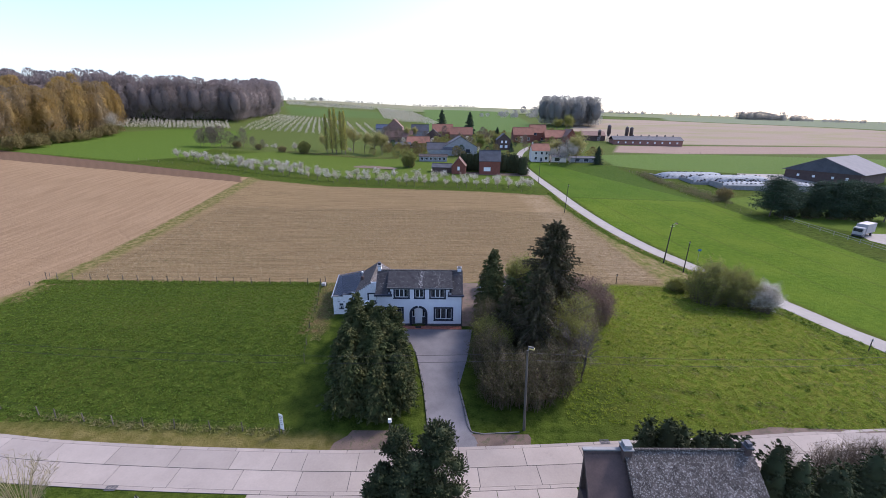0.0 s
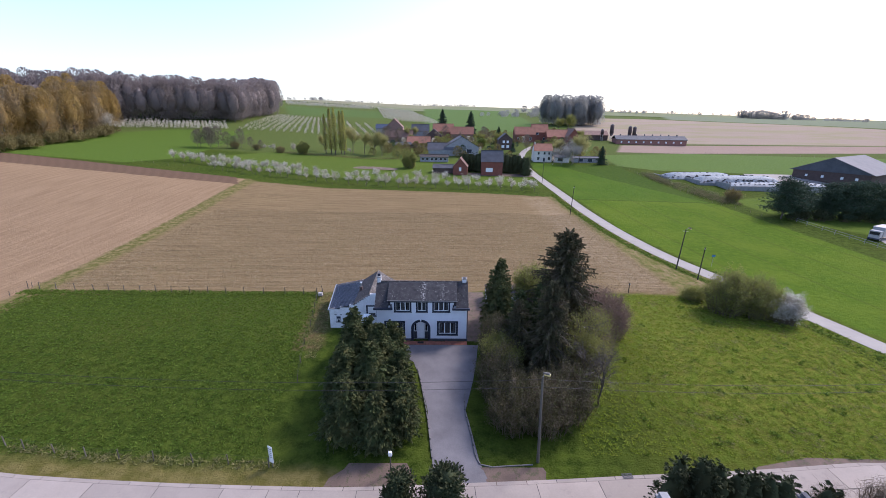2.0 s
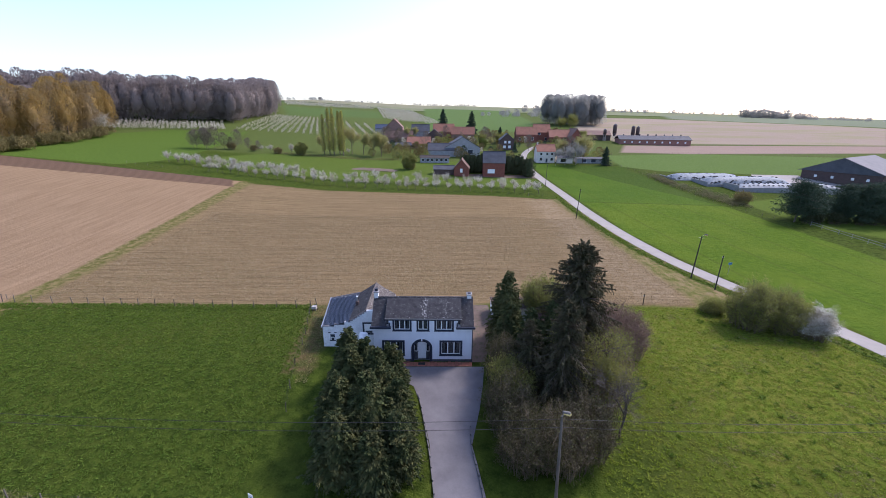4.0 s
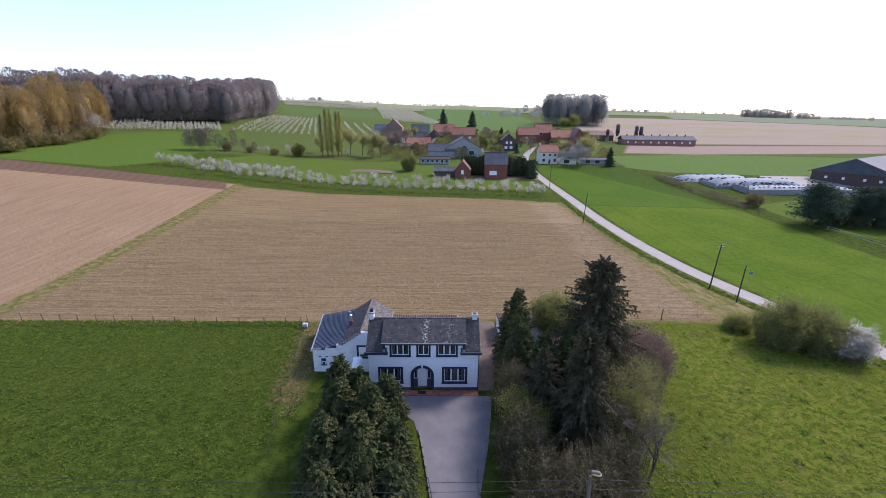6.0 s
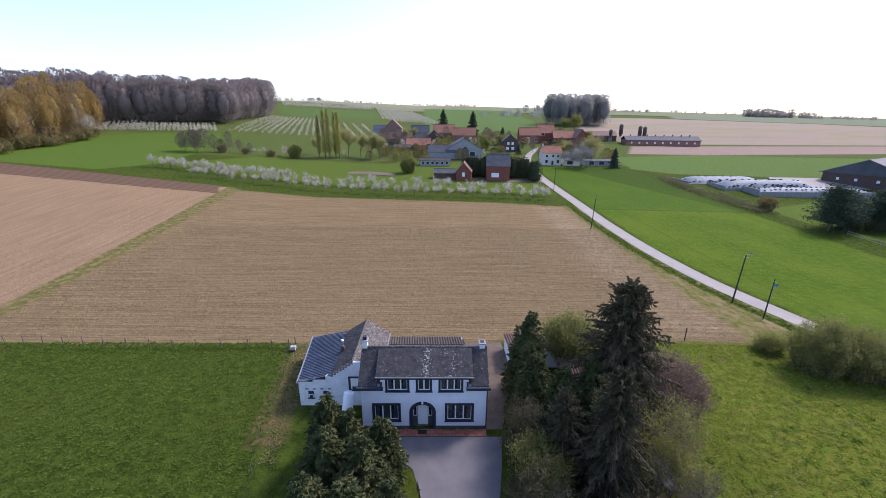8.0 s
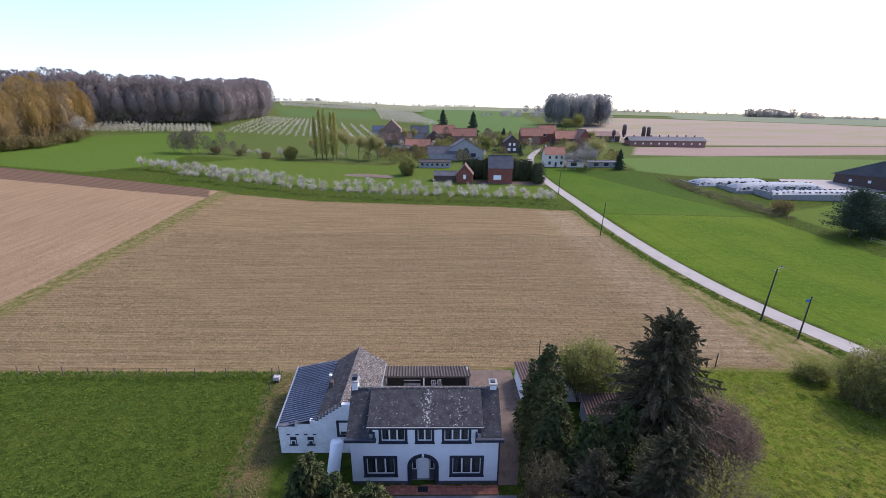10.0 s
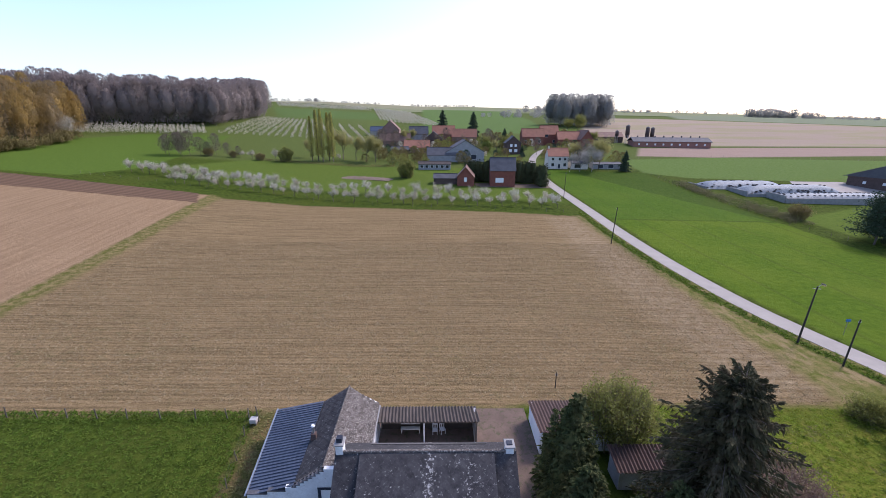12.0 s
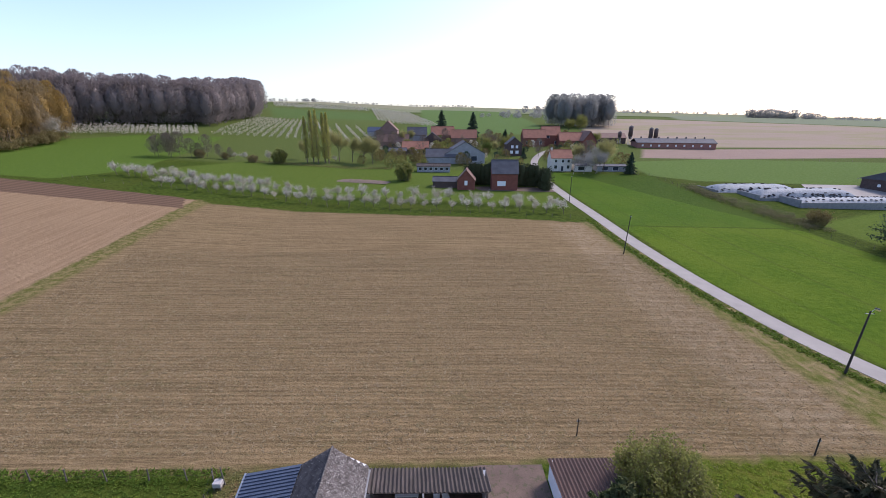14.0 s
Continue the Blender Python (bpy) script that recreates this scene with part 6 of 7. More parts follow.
gable_house("village_house", "pale brick house with a broad gable", "house", -34.0, 292, 13.0, 12.0, 7.4, 13.6, 0, PALE_BRICK, BROWN_TILE, along="y", windows=((-2, 1.2, 1.6, 1.4, "dark"), (2.4, 1.2, 1.6, 1.4, "dark")))
gable_house("village_house", "long low house with a reddish roof", "house", -28.0, 262, 20.0, 8.0, 3.4, 7.8, 2, PALE_BRICK, BROWN_TILE)
gable_house("shed", "low shed with a dark blue-grey roof", "shed", -44.0, 305, 14.0, 8.0, 4.6, 7.6, 0, GREY_WALL, METAL_ROOF)
gable_house("bungalow", "low brick bungalow with an orange tiled roof", "house", -12.0, 232, 15.0, 8.0, 3.2, 7.0, -3, PALE_BRICK, ORANGE_TILE, windows=((-4, 0.6, 2.4, 1.6, "dark"), (1, 0.6, 2.0, 1.8, "white"), (5, 0.4, 1.0, 2.0, "dark")))
gable_house("shed", "open shed with a sagging dark roof", "shed", -22.0, 226, 10.0, 6.0, 2.4, 4.0, 5, BROWN_BRICK, GREY_TILE)
gable_house("greenhouse", "old glazed shed with white window frames", "shed", -1.0, 176, 15.0, 5.0, 2.6, 3.6, -2, GREY_WALL, CORRUGATED, windows=tuple((-6 + 2.4 * k, 0.8, 1.3, 1.2, "glass") for k in range(6)))
gable_house("shed", "small flat grey shed behind the birches", "shed", 82.0, 181, 14.0, 5.0, 2.4, 3.0, 0, GREY_WALL, GREY_TILE, windows=((-3, 0.3, 2.6, 1.7, "dark"), (2, 0.3, 2.6, 1.7, "dark")))


def long_barn():
    h = thing("poultry_barn", "long low red brick barn with a grey roof and vents", "barn", on_ground(156, 262, -9))
    part("wall", boxes((-24, 24, -7, 7, -1.5, 3.4)), BARN_BRICK, h)
    for s in (-1, 1):
        a, b = (-24.5 * -s, s * 7.6, 3.2), (24.5 * -s, s * 7.6, 3.2)
        part("roof", sloped(bmesh.new(), a, b, (24.5 * -s, 0, 5.8), (-24.5 * -s, 0, 5.8), 0.2), GREY_TILE, h)
    part("gable", prism(bmesh.new(), [(-24, 3.4), (-23.7, 3.4), (-23.7, 3.41)], -1, 1), RED_BRICK, h)
    for k in range(9):
        part("window", boxes((-21 + k * 5.1, -19.9 + k * 5.1, -7.06, -7.002, 0.8, 2.0)), FRAME_WHITE, h)
    for k in range(8):
        part("vent", tube(bmesh.new(), (-20 + k * 5.6, 0, 5.7), (-20 + k * 5.6, 0, 6.7), 0.4, 0.45, 8), PLINTH, h)
    g = thing("barn", "low brown-roofed barn beside the long barn", "barn", on_ground(118, 286, -6))
    part("wall", boxes((-15, 15, -6, 6, -1.5, 3.6)), BROWN_BRICK, g)
    for s in (-1, 1):
        part("roof", sloped(bmesh.new(), (15.4 * s, s * 6.5, 3.4), (-15.4 * s, s * 6.5, 3.4), (-15.4 * s, 0, 6.6), (15.4 * s, 0, 6.6), 0.2), BROWN_TILE, g)
    for x, y, z0, z1, r in ((133, 274, 5, 12.0, 1.4), (146, 272, 4, 11.0, 1.3), (149.5, 272, 4, 10.6, 1.3), (127, 277, 4, 8.0, 1.2)):
        s = thing("silo", "slim grey feed silo on legs behind the barns", "silo", on_ground(x, y), "feed silos")
        part("tank", tube(tube(bmesh.new(), (0, 0, z0 - 1), (0, 0, z0 + 1), r * 0.4, r, 12), (0, 0, z0 + 1.001), (0, 0, z1), r, r, 12), BROWN_BRICK, s, smooth=True)
        part("lid", tube(bmesh.new(), (0, 0, z1 + 0.001), (0, 0, z1 + 0.8), r, 0.2, 12), PLINTH, s)
        for k in range(4):
            a = k * 1.5708
            part("leg", tube(bmesh.new(), (r * 0.8 * math.cos(a), r * 0.8 * math.sin(a), -0.3), (r * 0.8 * math.cos(a), r * 0.8 * math.sin(a), z0 + 1), 0.1, 0.1, 6), STEEL, s)


long_barn()


def hangar():
    h = thing("hangar", "big farm hangar with dark gable and pale roof sheets", "barn", on_ground(193.6, 147, -60))
    z = 1.0
    part("wall", boxes((-14, 14, -14.0, -13.7, z - 2, z + 3.6), (-14, -13.7, -13.7, 20, z - 2, z + 3.6), (13.7, 14, -13.7, 20, z - 2, z + 3.6)), BROWN_BRICK, h)
    part("gable", prism(bmesh.new(), [(-15, z + 3.6), (15, z + 3.6), (0, z + 10.0)], -14.3, -13.9), DARK_SHEET, h, "dark sheeted gable")
    part("roof", sloped(bmesh.new(), (-15.4, -14.6, z + 3.6), (0, -14.6, z + 10.2), (0, 24, z + 10.2), (-15.4, 24, z + 3.6), 0.2), GREY_SHEET, h, "pale grey roof sheets")
    part("roof", sloped(bmesh.new(), (0, -14.6, z + 10.2), (15.4, -14.6, z + 3.6), (15.4, 24, z + 3.6), (0, 24, z + 10.2), 0.2), GREY_SHEET, h)
    for x in (-9, -3, 4, 9):
        part("window", boxes((x, x + 1.0, -14.06, -14.002, z + 0.8, z + 1.9)), FRAME_WHITE, h)
    c = thing("silage_clamp", "concrete silage clamp covered with pale sheets and tyres", "silage clamp", on_ground(130, 134))
    for x, y, w, d, hh in ((-6, 12, 34, 12, 3.0), (4, 0, 38, 11, 3.2), (14, -10, 44, 9, 1.7)):
        bm = bmesh.new()
        n, q = 26, 10
        vs = [[bm.verts.new((x - w / 2 + w * i / n, y - d / 2 + d * j / q, 0.3 + hh * (1 - abs(2 * j / q - 1) ** 2.6) * (1 - abs(2 * i / n - 1) ** 7) + 0.18 * noise.noise(Vector((i * 0.5, j * 0.8, hh))))) for j in range(q + 1)] for i in range(n + 1)]
        for i in range(n):
            for j in range(q):
                bm.faces.new((vs[i][j], vs[i + 1][j], vs[i + 1][j + 1], vs[i][j + 1]))
        part("sheet", bm, SILAGE_SHEET, c, "pale plastic silage sheet", True)
        rng = random.Random(int(hh * 10))
        me = None
        low = hh < 2
        for k in range(66 if low else 84):
            u, v = ((k // 3 + 0.5) / 22 + rng.uniform(-0.008, 0.008), (0.2, 0.5, 0.8)[k % 3] + rng.uniform(-0.03, 0.03)) if low else (rng.uniform(0.03, 0.97), rng.choice((0.1, 0.14, 0.5, 0.86, 0.9)) + rng.uniform(-0.04, 0.04))
            px, py = x - w / 2 + w * u, y - d / 2 + d * v
            pz = 0.42 + hh * (1 - abs(2 * v - 1) ** 2.6) * (1 - abs(2 * u - 1) ** 7)
            if me is None:
                b = bmesh.new()
                rings = [[b.verts.new(((0.32 + 0.13 * math.cos(m * 1.5708)) * math.cos(a * 0.785), (0.32 + 0.13 * math.cos(m * 1.5708)) * math.sin(a * 0.785), 0.13 * math.sin(m * 1.5708))) for m in range(4)] for a in range(8)]
                for a in range(8):
                    for m in range(4):
                        b.faces.new((rings[a][m], rings[(a + 1) % 8][m], rings[(a + 1) % 8][(m + 1) % 4], rings[a][(m + 1) % 4]))
                me = bpy.data.meshes.new("tyre")
                b.to_mesh(me)
                b.free()
                me.materials.append(BLACK_RUBBER)
            t = new("tyre", me)
            t.parent = c
            t.matrix_basis = pose(px, py, pz, rng.uniform(-10, 10), rng.uniform(-10, 10), 0)
        part("clamp_wall", boxes((x - w / 2 - 0.5, x - w / 2 - 0.1, y - d / 2, y + d / 2, -1.5, 1.9), (x - w / 2 - 0.1, x + w / 2, y - d / 2 - 0.4, y - d / 2 - 0.05, -2.5, 1.0)), KERB, c, "pale concrete clamp wall")


hangar()


LORRY_BODY = surface("dusty_lorry_paint", (0.42, 0.39, 0.38), (0.33, 0.31, 0.30), 0.8, 6, 0.6, 0.1, 0.003, ((0.24, 0.22, 0.2), 0.62, 0.5))


def lorry():
    t = thing("lorry", "small box lorry with a pale body parked on the hardstanding", "lorry", on_ground(119.2, 56.6, -64))
    part("box_body", softened(boxes((-1.2, 1.2, -1.2, 4.4, 0.95, 3.5)), 0.05), LORRY_BODY, t, "pale box body")
    cab = part("cab", softened(boxes((-1.1, 1.1, -3.0, -1.3, 0.6, 2.7)), 0.12), LORRY_BODY, t, "pale cab")
    part("windscreen", boxes((-0.95, 0.95, -3.03, -3.001, 1.6, 2.4)), GLASS, cab)
    part("bumper", boxes((-1.1, 1.1, -3.12, -2.9, 0.4, 0.75)), PLINTH, cab)
    part("chassis", boxes((-0.5, 0.5, -2.8, 4.2, 0.5, 0.94)), PLINTH, t)
    for x in (-1.0, 1.0):
        for y in (-2.2, 2.8):
            w = part("wheel", tube(bmesh.new(), (x - 0.14, y, 0.46), (x + 0.14, y, 0.46), 0.46, 0.46, 16), BLACK_RUBBER, t)
            part("rim", tube(bmesh.new(), (x - 0.16, y, 0.46), (x + 0.16, y, 0.46), 0.25, 0.25, 12), STEEL, w)


lorry()

# ---- trees of the village and the hills ----
def column_meshes(seed, h, r, count):
    """A slim upright poplar: steep limbs close to the stem."""
    rng = np.random.default_rng(seed)
    segs = [((0, 0, -0.2), (0, 0, h * 0.5), 0.32, 0.2), ((0, 0, h * 0.5), (0, 0, h * 0.97), 0.2, 0.04)]
    for k in range(60):
        z, a = h * rng.uniform(0.12, 0.85), rng.uniform(0, 6.283)
        ln = rng.uniform(2, 4.5)
        segs.append(((0, 0, z), (math.cos(a) * r * 0.7, math.sin(a) * r * 0.7, min(h, z + ln)), 0.07, 0.02))
    t = rng.uniform(0.1, 1.0, count)
    a = rng.uniform(0, 6.283, count)
    rad = r * np.minimum(1.0, 0.35 + 2.2 * t) * np.sqrt(np.clip(1.04 - t, 0, 1)) * np.sqrt(rng.uniform(0, 1, count)) * (1 + 0.25 * np.sin(23 * t + 2 * a))
    c = np.stack([np.cos(a) * rad, np.sin(a) * rad, t * h], 1)
    f = np.stack([np.cos(a) * 0.4, np.sin(a) * 0.4, np.full(count, 1.0)], 1)
    return joined("crown", [leaf_cards(rng, c, f, 0.5, 0.3)]), arrays_mesh("trunk", *limb_quads(segs))


ROUND = [leafy_meshes(100 + k, 7.0, 2.2, 4, 0.34, 7, 0.5) for k in range(3)]
TALL = [leafy_meshes(110 + k, 12.0, 4.5, 4, 0.40, 5, 0.6, 0.5) for k in range(3)]
COLUMN = [column_meshes(120 + k, 25.0, 2.1, 2600) for k in range(2)]
BARE = [leafy_meshes(130 + k, 11.0, 4.0, 5, 0.2, 0, 0.4, 0.55, 0.2) for k in range(2)]
DARK = [spruce_meshes(140 + k, 12.0, 4.4, 16, 9, 0.8, 0.8, 0.05, 0.4) for k in range(2)]
STEMS = [leafy_meshes(150 + k, 11.0, 5.0, 4, 0.34, 3, 0.6, 0.5) for k in range(2)]
SHRUB = [thicket_meshes(160 + k, 5.0, 4.5, 3.6, 60, 9, 0.26, 3) for k in range(2)]


TWIGGY = [copse_meshes(155 + k, 11.0, 3.4, 1100, 0.55, 0.2) for k in range(3)]


def trees(kind, meshes, crown_mat, trunk_mat, places, name, label, category="tree", group=""):
    for k, (x, y, size) in enumerate(places):
        crown, trunk = meshes[k % len(meshes)]
        plant(name, label, category, crown, trunk, crown_mat, trunk_mat, on_ground(x, y, 57 * k, 0, size), group)


trees("poplar", COLUMN, LEAF_POPLAR, BARK, ((-63.0, 191, 0.86), (-60.2, 192, 0.98), (-57.4, 190, 1.0), (-54.8, 193, 0.95), (-52.5, 191, 0.96)), "poplar", "tall slim poplar in young yellow-green leaf", group="row of poplars")
trees("willow", TALL, LEAF_WILLOW, BARK, ((-49.5, 200, 1.25), (-42.8, 200, 1.05), (-36.5, 196, 1.15), (-31.5, 194, 0.95), (-66, 198, 0.8)), "willow", "yellow-green budding willow with pale stems", group="willows on the meadow edge")
DOME = [thicket_meshes(165 + k, 7.0, 6.6, 6.4, 60, 8, 0.40, 9, 0.16, 0.3, 0.05) for k in range(2)]
trees("bush", DOME, LEAF_SCRUB, BARK, ((-12.8, 155, 1.15),), "round_tree", "round-crowned willow in fresh yellow-green leaf")
trees("bush", DOME, LEAF_FRESH, BARK, ((-73.8, 184, 1.0), (30, 236, 0.9), (46, 262, 1.1)), "round_tree", "round-crowned tree in fresh green leaf")
trees("dark", DARK, LEAF_PINE, BARK, ((88.4, 173.5, 0.78), (4.0, 312, 1.6), (27.0, 300, 1.55), (45, 262, 0.9), (80, 205, 0.7), (76, 202, 0.6), (48, 215, 0.5)), "conifer", "dark pointed conifer among the village gardens")
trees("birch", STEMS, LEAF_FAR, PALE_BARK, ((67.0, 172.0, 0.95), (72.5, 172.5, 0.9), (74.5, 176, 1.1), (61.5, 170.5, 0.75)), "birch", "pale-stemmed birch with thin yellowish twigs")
trees("bloom", TALL, BLOSSOM_DULL, BARK, ((78.0, 178, 1.25), (-24, 262, 0.85), (-19, 272, 0.8), (70, 192, 0.9), (36, 232, 0.6)), "cherry_tree", "tall cherry tree in pale blossom behind the gardens")
trees("twiggy", TWIGGY, LEAF_TWIG, BARK, ((-124.0, 183, 1.0), (-128, 181, 0.9), (-120, 184, 1.05), (-116, 186, 0.8), (-110, 189, 0.95), (-104, 188, 0.6), (-131, 183, 0.8), (-98, 187, 0.5), (-126, 185, 0.95), (-122, 181, 0.9), (-113, 187, 0.6), (-34, 246, 1.1), (-27, 250, 1.0), (6, 268, 1.0), (34, 262, 1.0), (58, 222, 0.9), (74, 190, 1.15), (-8, 250, 0.8), (-39, 268, 0.9)), "bare_tree", "bare grey-brown tree with a haze of fine twigs")
trees("bare", BARE, None, TWIG, ((2, 250, 0.9), (18, 262, 0.8), (-30, 258, 0.8), (54, 244, 0.7), (-8, 222, 0.9), (10, 236, 0.8), (38, 252, 0.9), (-38, 240, 0.9), (24, 226, 0.7)), "bare_tree", "bare grey-brown tree with fine twigs")
trees("garden", ROUND, LEAF_GREENBUD, BARK, ((41, 240, 1.2), (30, 246, 1.1), (68, 205, 1.0), (102, 262, 1.1), (108, 268, 1.2), (-18, 246, 0.9), (120, 340, 2.0), (108, 334, 1.7)), "garden_tree", "rounded tree with pale green buds")
trees("white", [BLOOM[0], BLOOM[2]], BLOSSOM, BARK, ((-91, 186, 0.9), (-80, 187, 1.05), (-97, 188, 0.7), (-197, 207, 2.3), (-50, 195, 0.8)), "blossom_shrub", "small fruit tree in white blossom at the meadow edge")
trees("scrub", SHRUB, LEAF_OLIVE, TWIG, ((-86, 183, 0.9), (-100, 186, 0.8), (-112, 186, 1.0)), "scrub", "low olive-brown scrub along the field edge", "shrub")
trees("fresh", SHRUB, LEAF_FRESH, TWIG, ((108, 98, 1.2),), "scrub", "light green budding shrub below the clamp", "shrub")

# pines beside the hangar
PINE = [pine_meshes(170 + k, 12.0, 4.8, 36, 0.46) for k in range(3)]
trees("pine", PINE, LEAF_PINE, BARK, ((108.2, 75.5, 1.08), (113.0, 78, 0.96), (119.6, 79, 0.66), (123.8, 77, 0.80), (128.6, 76, 1.05), (132.8, 77, 1.0), (138.5, 75, 0.98), (144.0, 74, 1.0), (116.4, 80, 0.9), (126.4, 80, 0.95), (135.6, 79, 1.05)), "pine", "broad dark pine in the shelter belt by the farm", group="shelter belt")
UNDER = [thicket_meshes(176 + k, 5.0, 4.0, 3.2, 40, 8, 0.4, 4) for k in range(2)]
trees("under", UNDER, LEAF_YEW, TWIG, [(111 + 4.1 * k, 74.5 + 1.2 * (k % 2), 0.7 + 0.12 * (k % 3)) for k in range(8)], "scrub", "dark scrub under the pines of the shelter belt", "shrub")

# tall conifer hedge round the brick barn
HEDGE = [cypress_meshes(180 + k, 6.3, 1.9, 2200, 0.32, 3, 0.16, 0.7) for k in range(2)]
for k in range(17):
    s = k / 16
    x, y = (12.5 + 30 * s, 147.5 - 2.0 * s) if k < 15 else (40.6 + (k - 15) * 0.6, 142 - (k - 15) * 3)
    crown, core = HEDGE[k % 2]
    t = thing("hedge_conifer", "dark clipped conifer in the tall hedge round the barn", "hedge", on_ground(x, y, 50 * k, 0, 1.4 if k % 3 else 1.25), "tall conifer hedge")
    mesh_part("crown", crown, LEAF_YEW, t)
    mesh_part("inner_core", core, LEAF_YEW, t)


def stuff_trees(name, label, meshes, mats, places, category):
    """Many far trees joined into one object."""
    vs, fs, ms, k = [], [], [], 0
    base = {}
    for i, me in enumerate(meshes):
        v = np.empty(len(me.vertices) * 3, np.float32)
        me.vertices.foreach_get("co", v)
        f = np.empty(len(me.loops), np.int32)
        me.loops.foreach_get("vertex_index", f)
        base[i] = (v.reshape(-1, 3), f.reshape(-1, 4))
    for i, x, y, size, turn, hh in places:
        v, f = base[i]
        c, s = math.cos(turn), math.sin(turn)
        z = ground_z(x, y)
        vs.append(np.stack([x + size * (v[:, 0] * c - v[:, 1] * s), y + size * (v[:, 0] * s + v[:, 1] * c), z + hh * v[:, 2]], 1))
        fs.append(f + k)
        ms.append(np.full(len(f), mats[i][0], np.int32))
        k += len(v)
    me = arrays_mesh(name, np.concatenate(vs), np.concatenate(fs))
    ob = mesh_part(name, me, [m for m in mats[-1]])
    me.polygons.foreach_set("material_index", np.concatenate(ms))
    return tagged(ob, label, category, kind="stuff")


WOOD = [copse_meshes(200 + k, 25, 7.4, 950, 1.35, 0.05, 0.62, 0.40) for k in range(3)]
AMBER = [copse_meshes(205 + k, 28, 7.0, 1800, 1.15, 0.06, 0.52, 0.5) for k in range(3)]
rw = random.Random(9)
places = []
front = [(-262, 205), (-215, 238), (-186, 258), (-154, 279), (-150, 335), (-178, 420)]
for depth in range(3):
    for (xa, ya), (xb, yb) in zip(front, front[1:]):
        n = max(3, int((math.hypot(xb - xa, yb - ya) + 16) / 5.6))
        nx_, ny_ = -(yb - ya), (xb - xa)
        ln = math.hypot(nx_, ny_)
        for k in range(n):
            s = ((k + rw.uniform(0.1, 0.9)) / n) * (1 + 16 / ln) - 8 / ln
            x = xa + s * (xb - xa) + nx_ / ln * depth * 8 + rw.uniform(-2, 2)
            y = ya + s * (yb - ya) + ny_ / ln * depth * 8 + rw.uniform(-2, 2)
            if x < -140:
                i = rw.randrange(3)
                places += [(2 * i + q, x, y, rw.uniform(0.8, 1.15), 0, rw.uniform(0.95, 1.08) * (1.06 + 0.08 * ease(185, 240, -x))) for q in (0, 1)]
meshes = [m for pair in WOOD for m in pair]
stuff_trees("far_wood", "dense bare brown wood on the rising ground", meshes, [(0,), (1,)] * 3 + [(LEAF_WOOD, BARK)], places, "wood")
places = []
for k in range(52):
    s = rw.uniform(0, 1)
    d = rw.uniform(0, 1)
    x, y = -190 - 11 * s - d * 26, 118 + s * 108 + d * 6
    i = rw.randrange(3)
    size = rw.uniform(0.72, 0.98) * (0.85 + 0.15 * d)
    places += [(2 * i + q, x, y, size * 0.95, rw.uniform(0, 6), size * 1.16) for q in (0, 1)]
stuff_trees("amber_wood", "edge of a wood in amber spring buds", [m for pair in AMBER for m in pair], [(0,), (1,)] * 3 + [(LEAF_AMBER, BARK)], places, "wood")
EDGE = [thicket_meshes(240 + k, 5.0, 4.5, 3.6, 26, 6, 0.5, 2) for k in range(2)]
places = []
for k in range(36):
    s = rw.uniform(0, 1)
    x, y = -183 - 9 * s + rw.uniform(-3, 2), 118 + s * 90
    places.append((rw.randrange(2), x, y, rw.uniform(0.9, 1.5), rw.uniform(0, 6), rw.uniform(0.9, 1.7)))
stuff_trees("wood_edge_scrub", "dark scrub along the foot of the wood", [EDGE[0][0], EDGE[1][0]], [(0,), (0,), (LEAF_OLIVE,)], places, "scrub")
places = []
for k in range(46):
    x, y = rw.uniform(114, 172), rw.uniform(385, 425)
    i = rw.randrange(3)
    size = rw.uniform(0.75, 1.0)
    places += [(2 * i + q, x, y, size, rw.uniform(0, 6), size * 1.22) for q in (0, 1)]
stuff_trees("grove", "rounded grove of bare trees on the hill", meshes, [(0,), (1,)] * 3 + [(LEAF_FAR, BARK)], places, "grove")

# orchards on the slopes, in rows
SMALL = [copse_meshes(220 + k, 3.2, 1.1, 24, 0.9, 0.2)[0] for k in range(2)]
places = []


def rows_of(xa, ya, xb, yb, xc, yc, rows, n, size, fan=0.0):
    """Rows that run from the line a-b towards c."""
    for r in range(rows):
        s = r / max(1, rows - 1)
        bx, by = xa + s * (xb - xa), ya + s * (yb - ya)
        for k in range(n):
            q = k / n
            places.append((rw.randrange(2), bx + q * (xc - xa + s * fan) + rw.uniform(-0.5, 0.5), by + q * (yc - ya) + rw.uniform(-0.6, 0.6), size * rw.uniform(0.8, 1.2), rw.uniform(0, 6), size * rw.uniform(0.8, 1.15)))


rows_of(-137, 248, -72, 262, -143, 338, 15, 34, 0.72, -24)
rows_of(-206, 218, -144, 243, -216, 236, 30, 7, 1.0)
rows_of(-60, 430, 0, 385, -105, 690, 15, 50, 1.0)
rows_of(-190, 500, -100, 615, -215, 560, 34, 5, 1.6)
rows_of(-66, 264, -42, 270, -92, 340, 4, 30, 0.85)
stuff_trees("orchard", "rows of low fruit trees in white blossom on the slope", SMALL, [(0,), (0,), (BLOSSOM_DULL,)], places, "orchard")

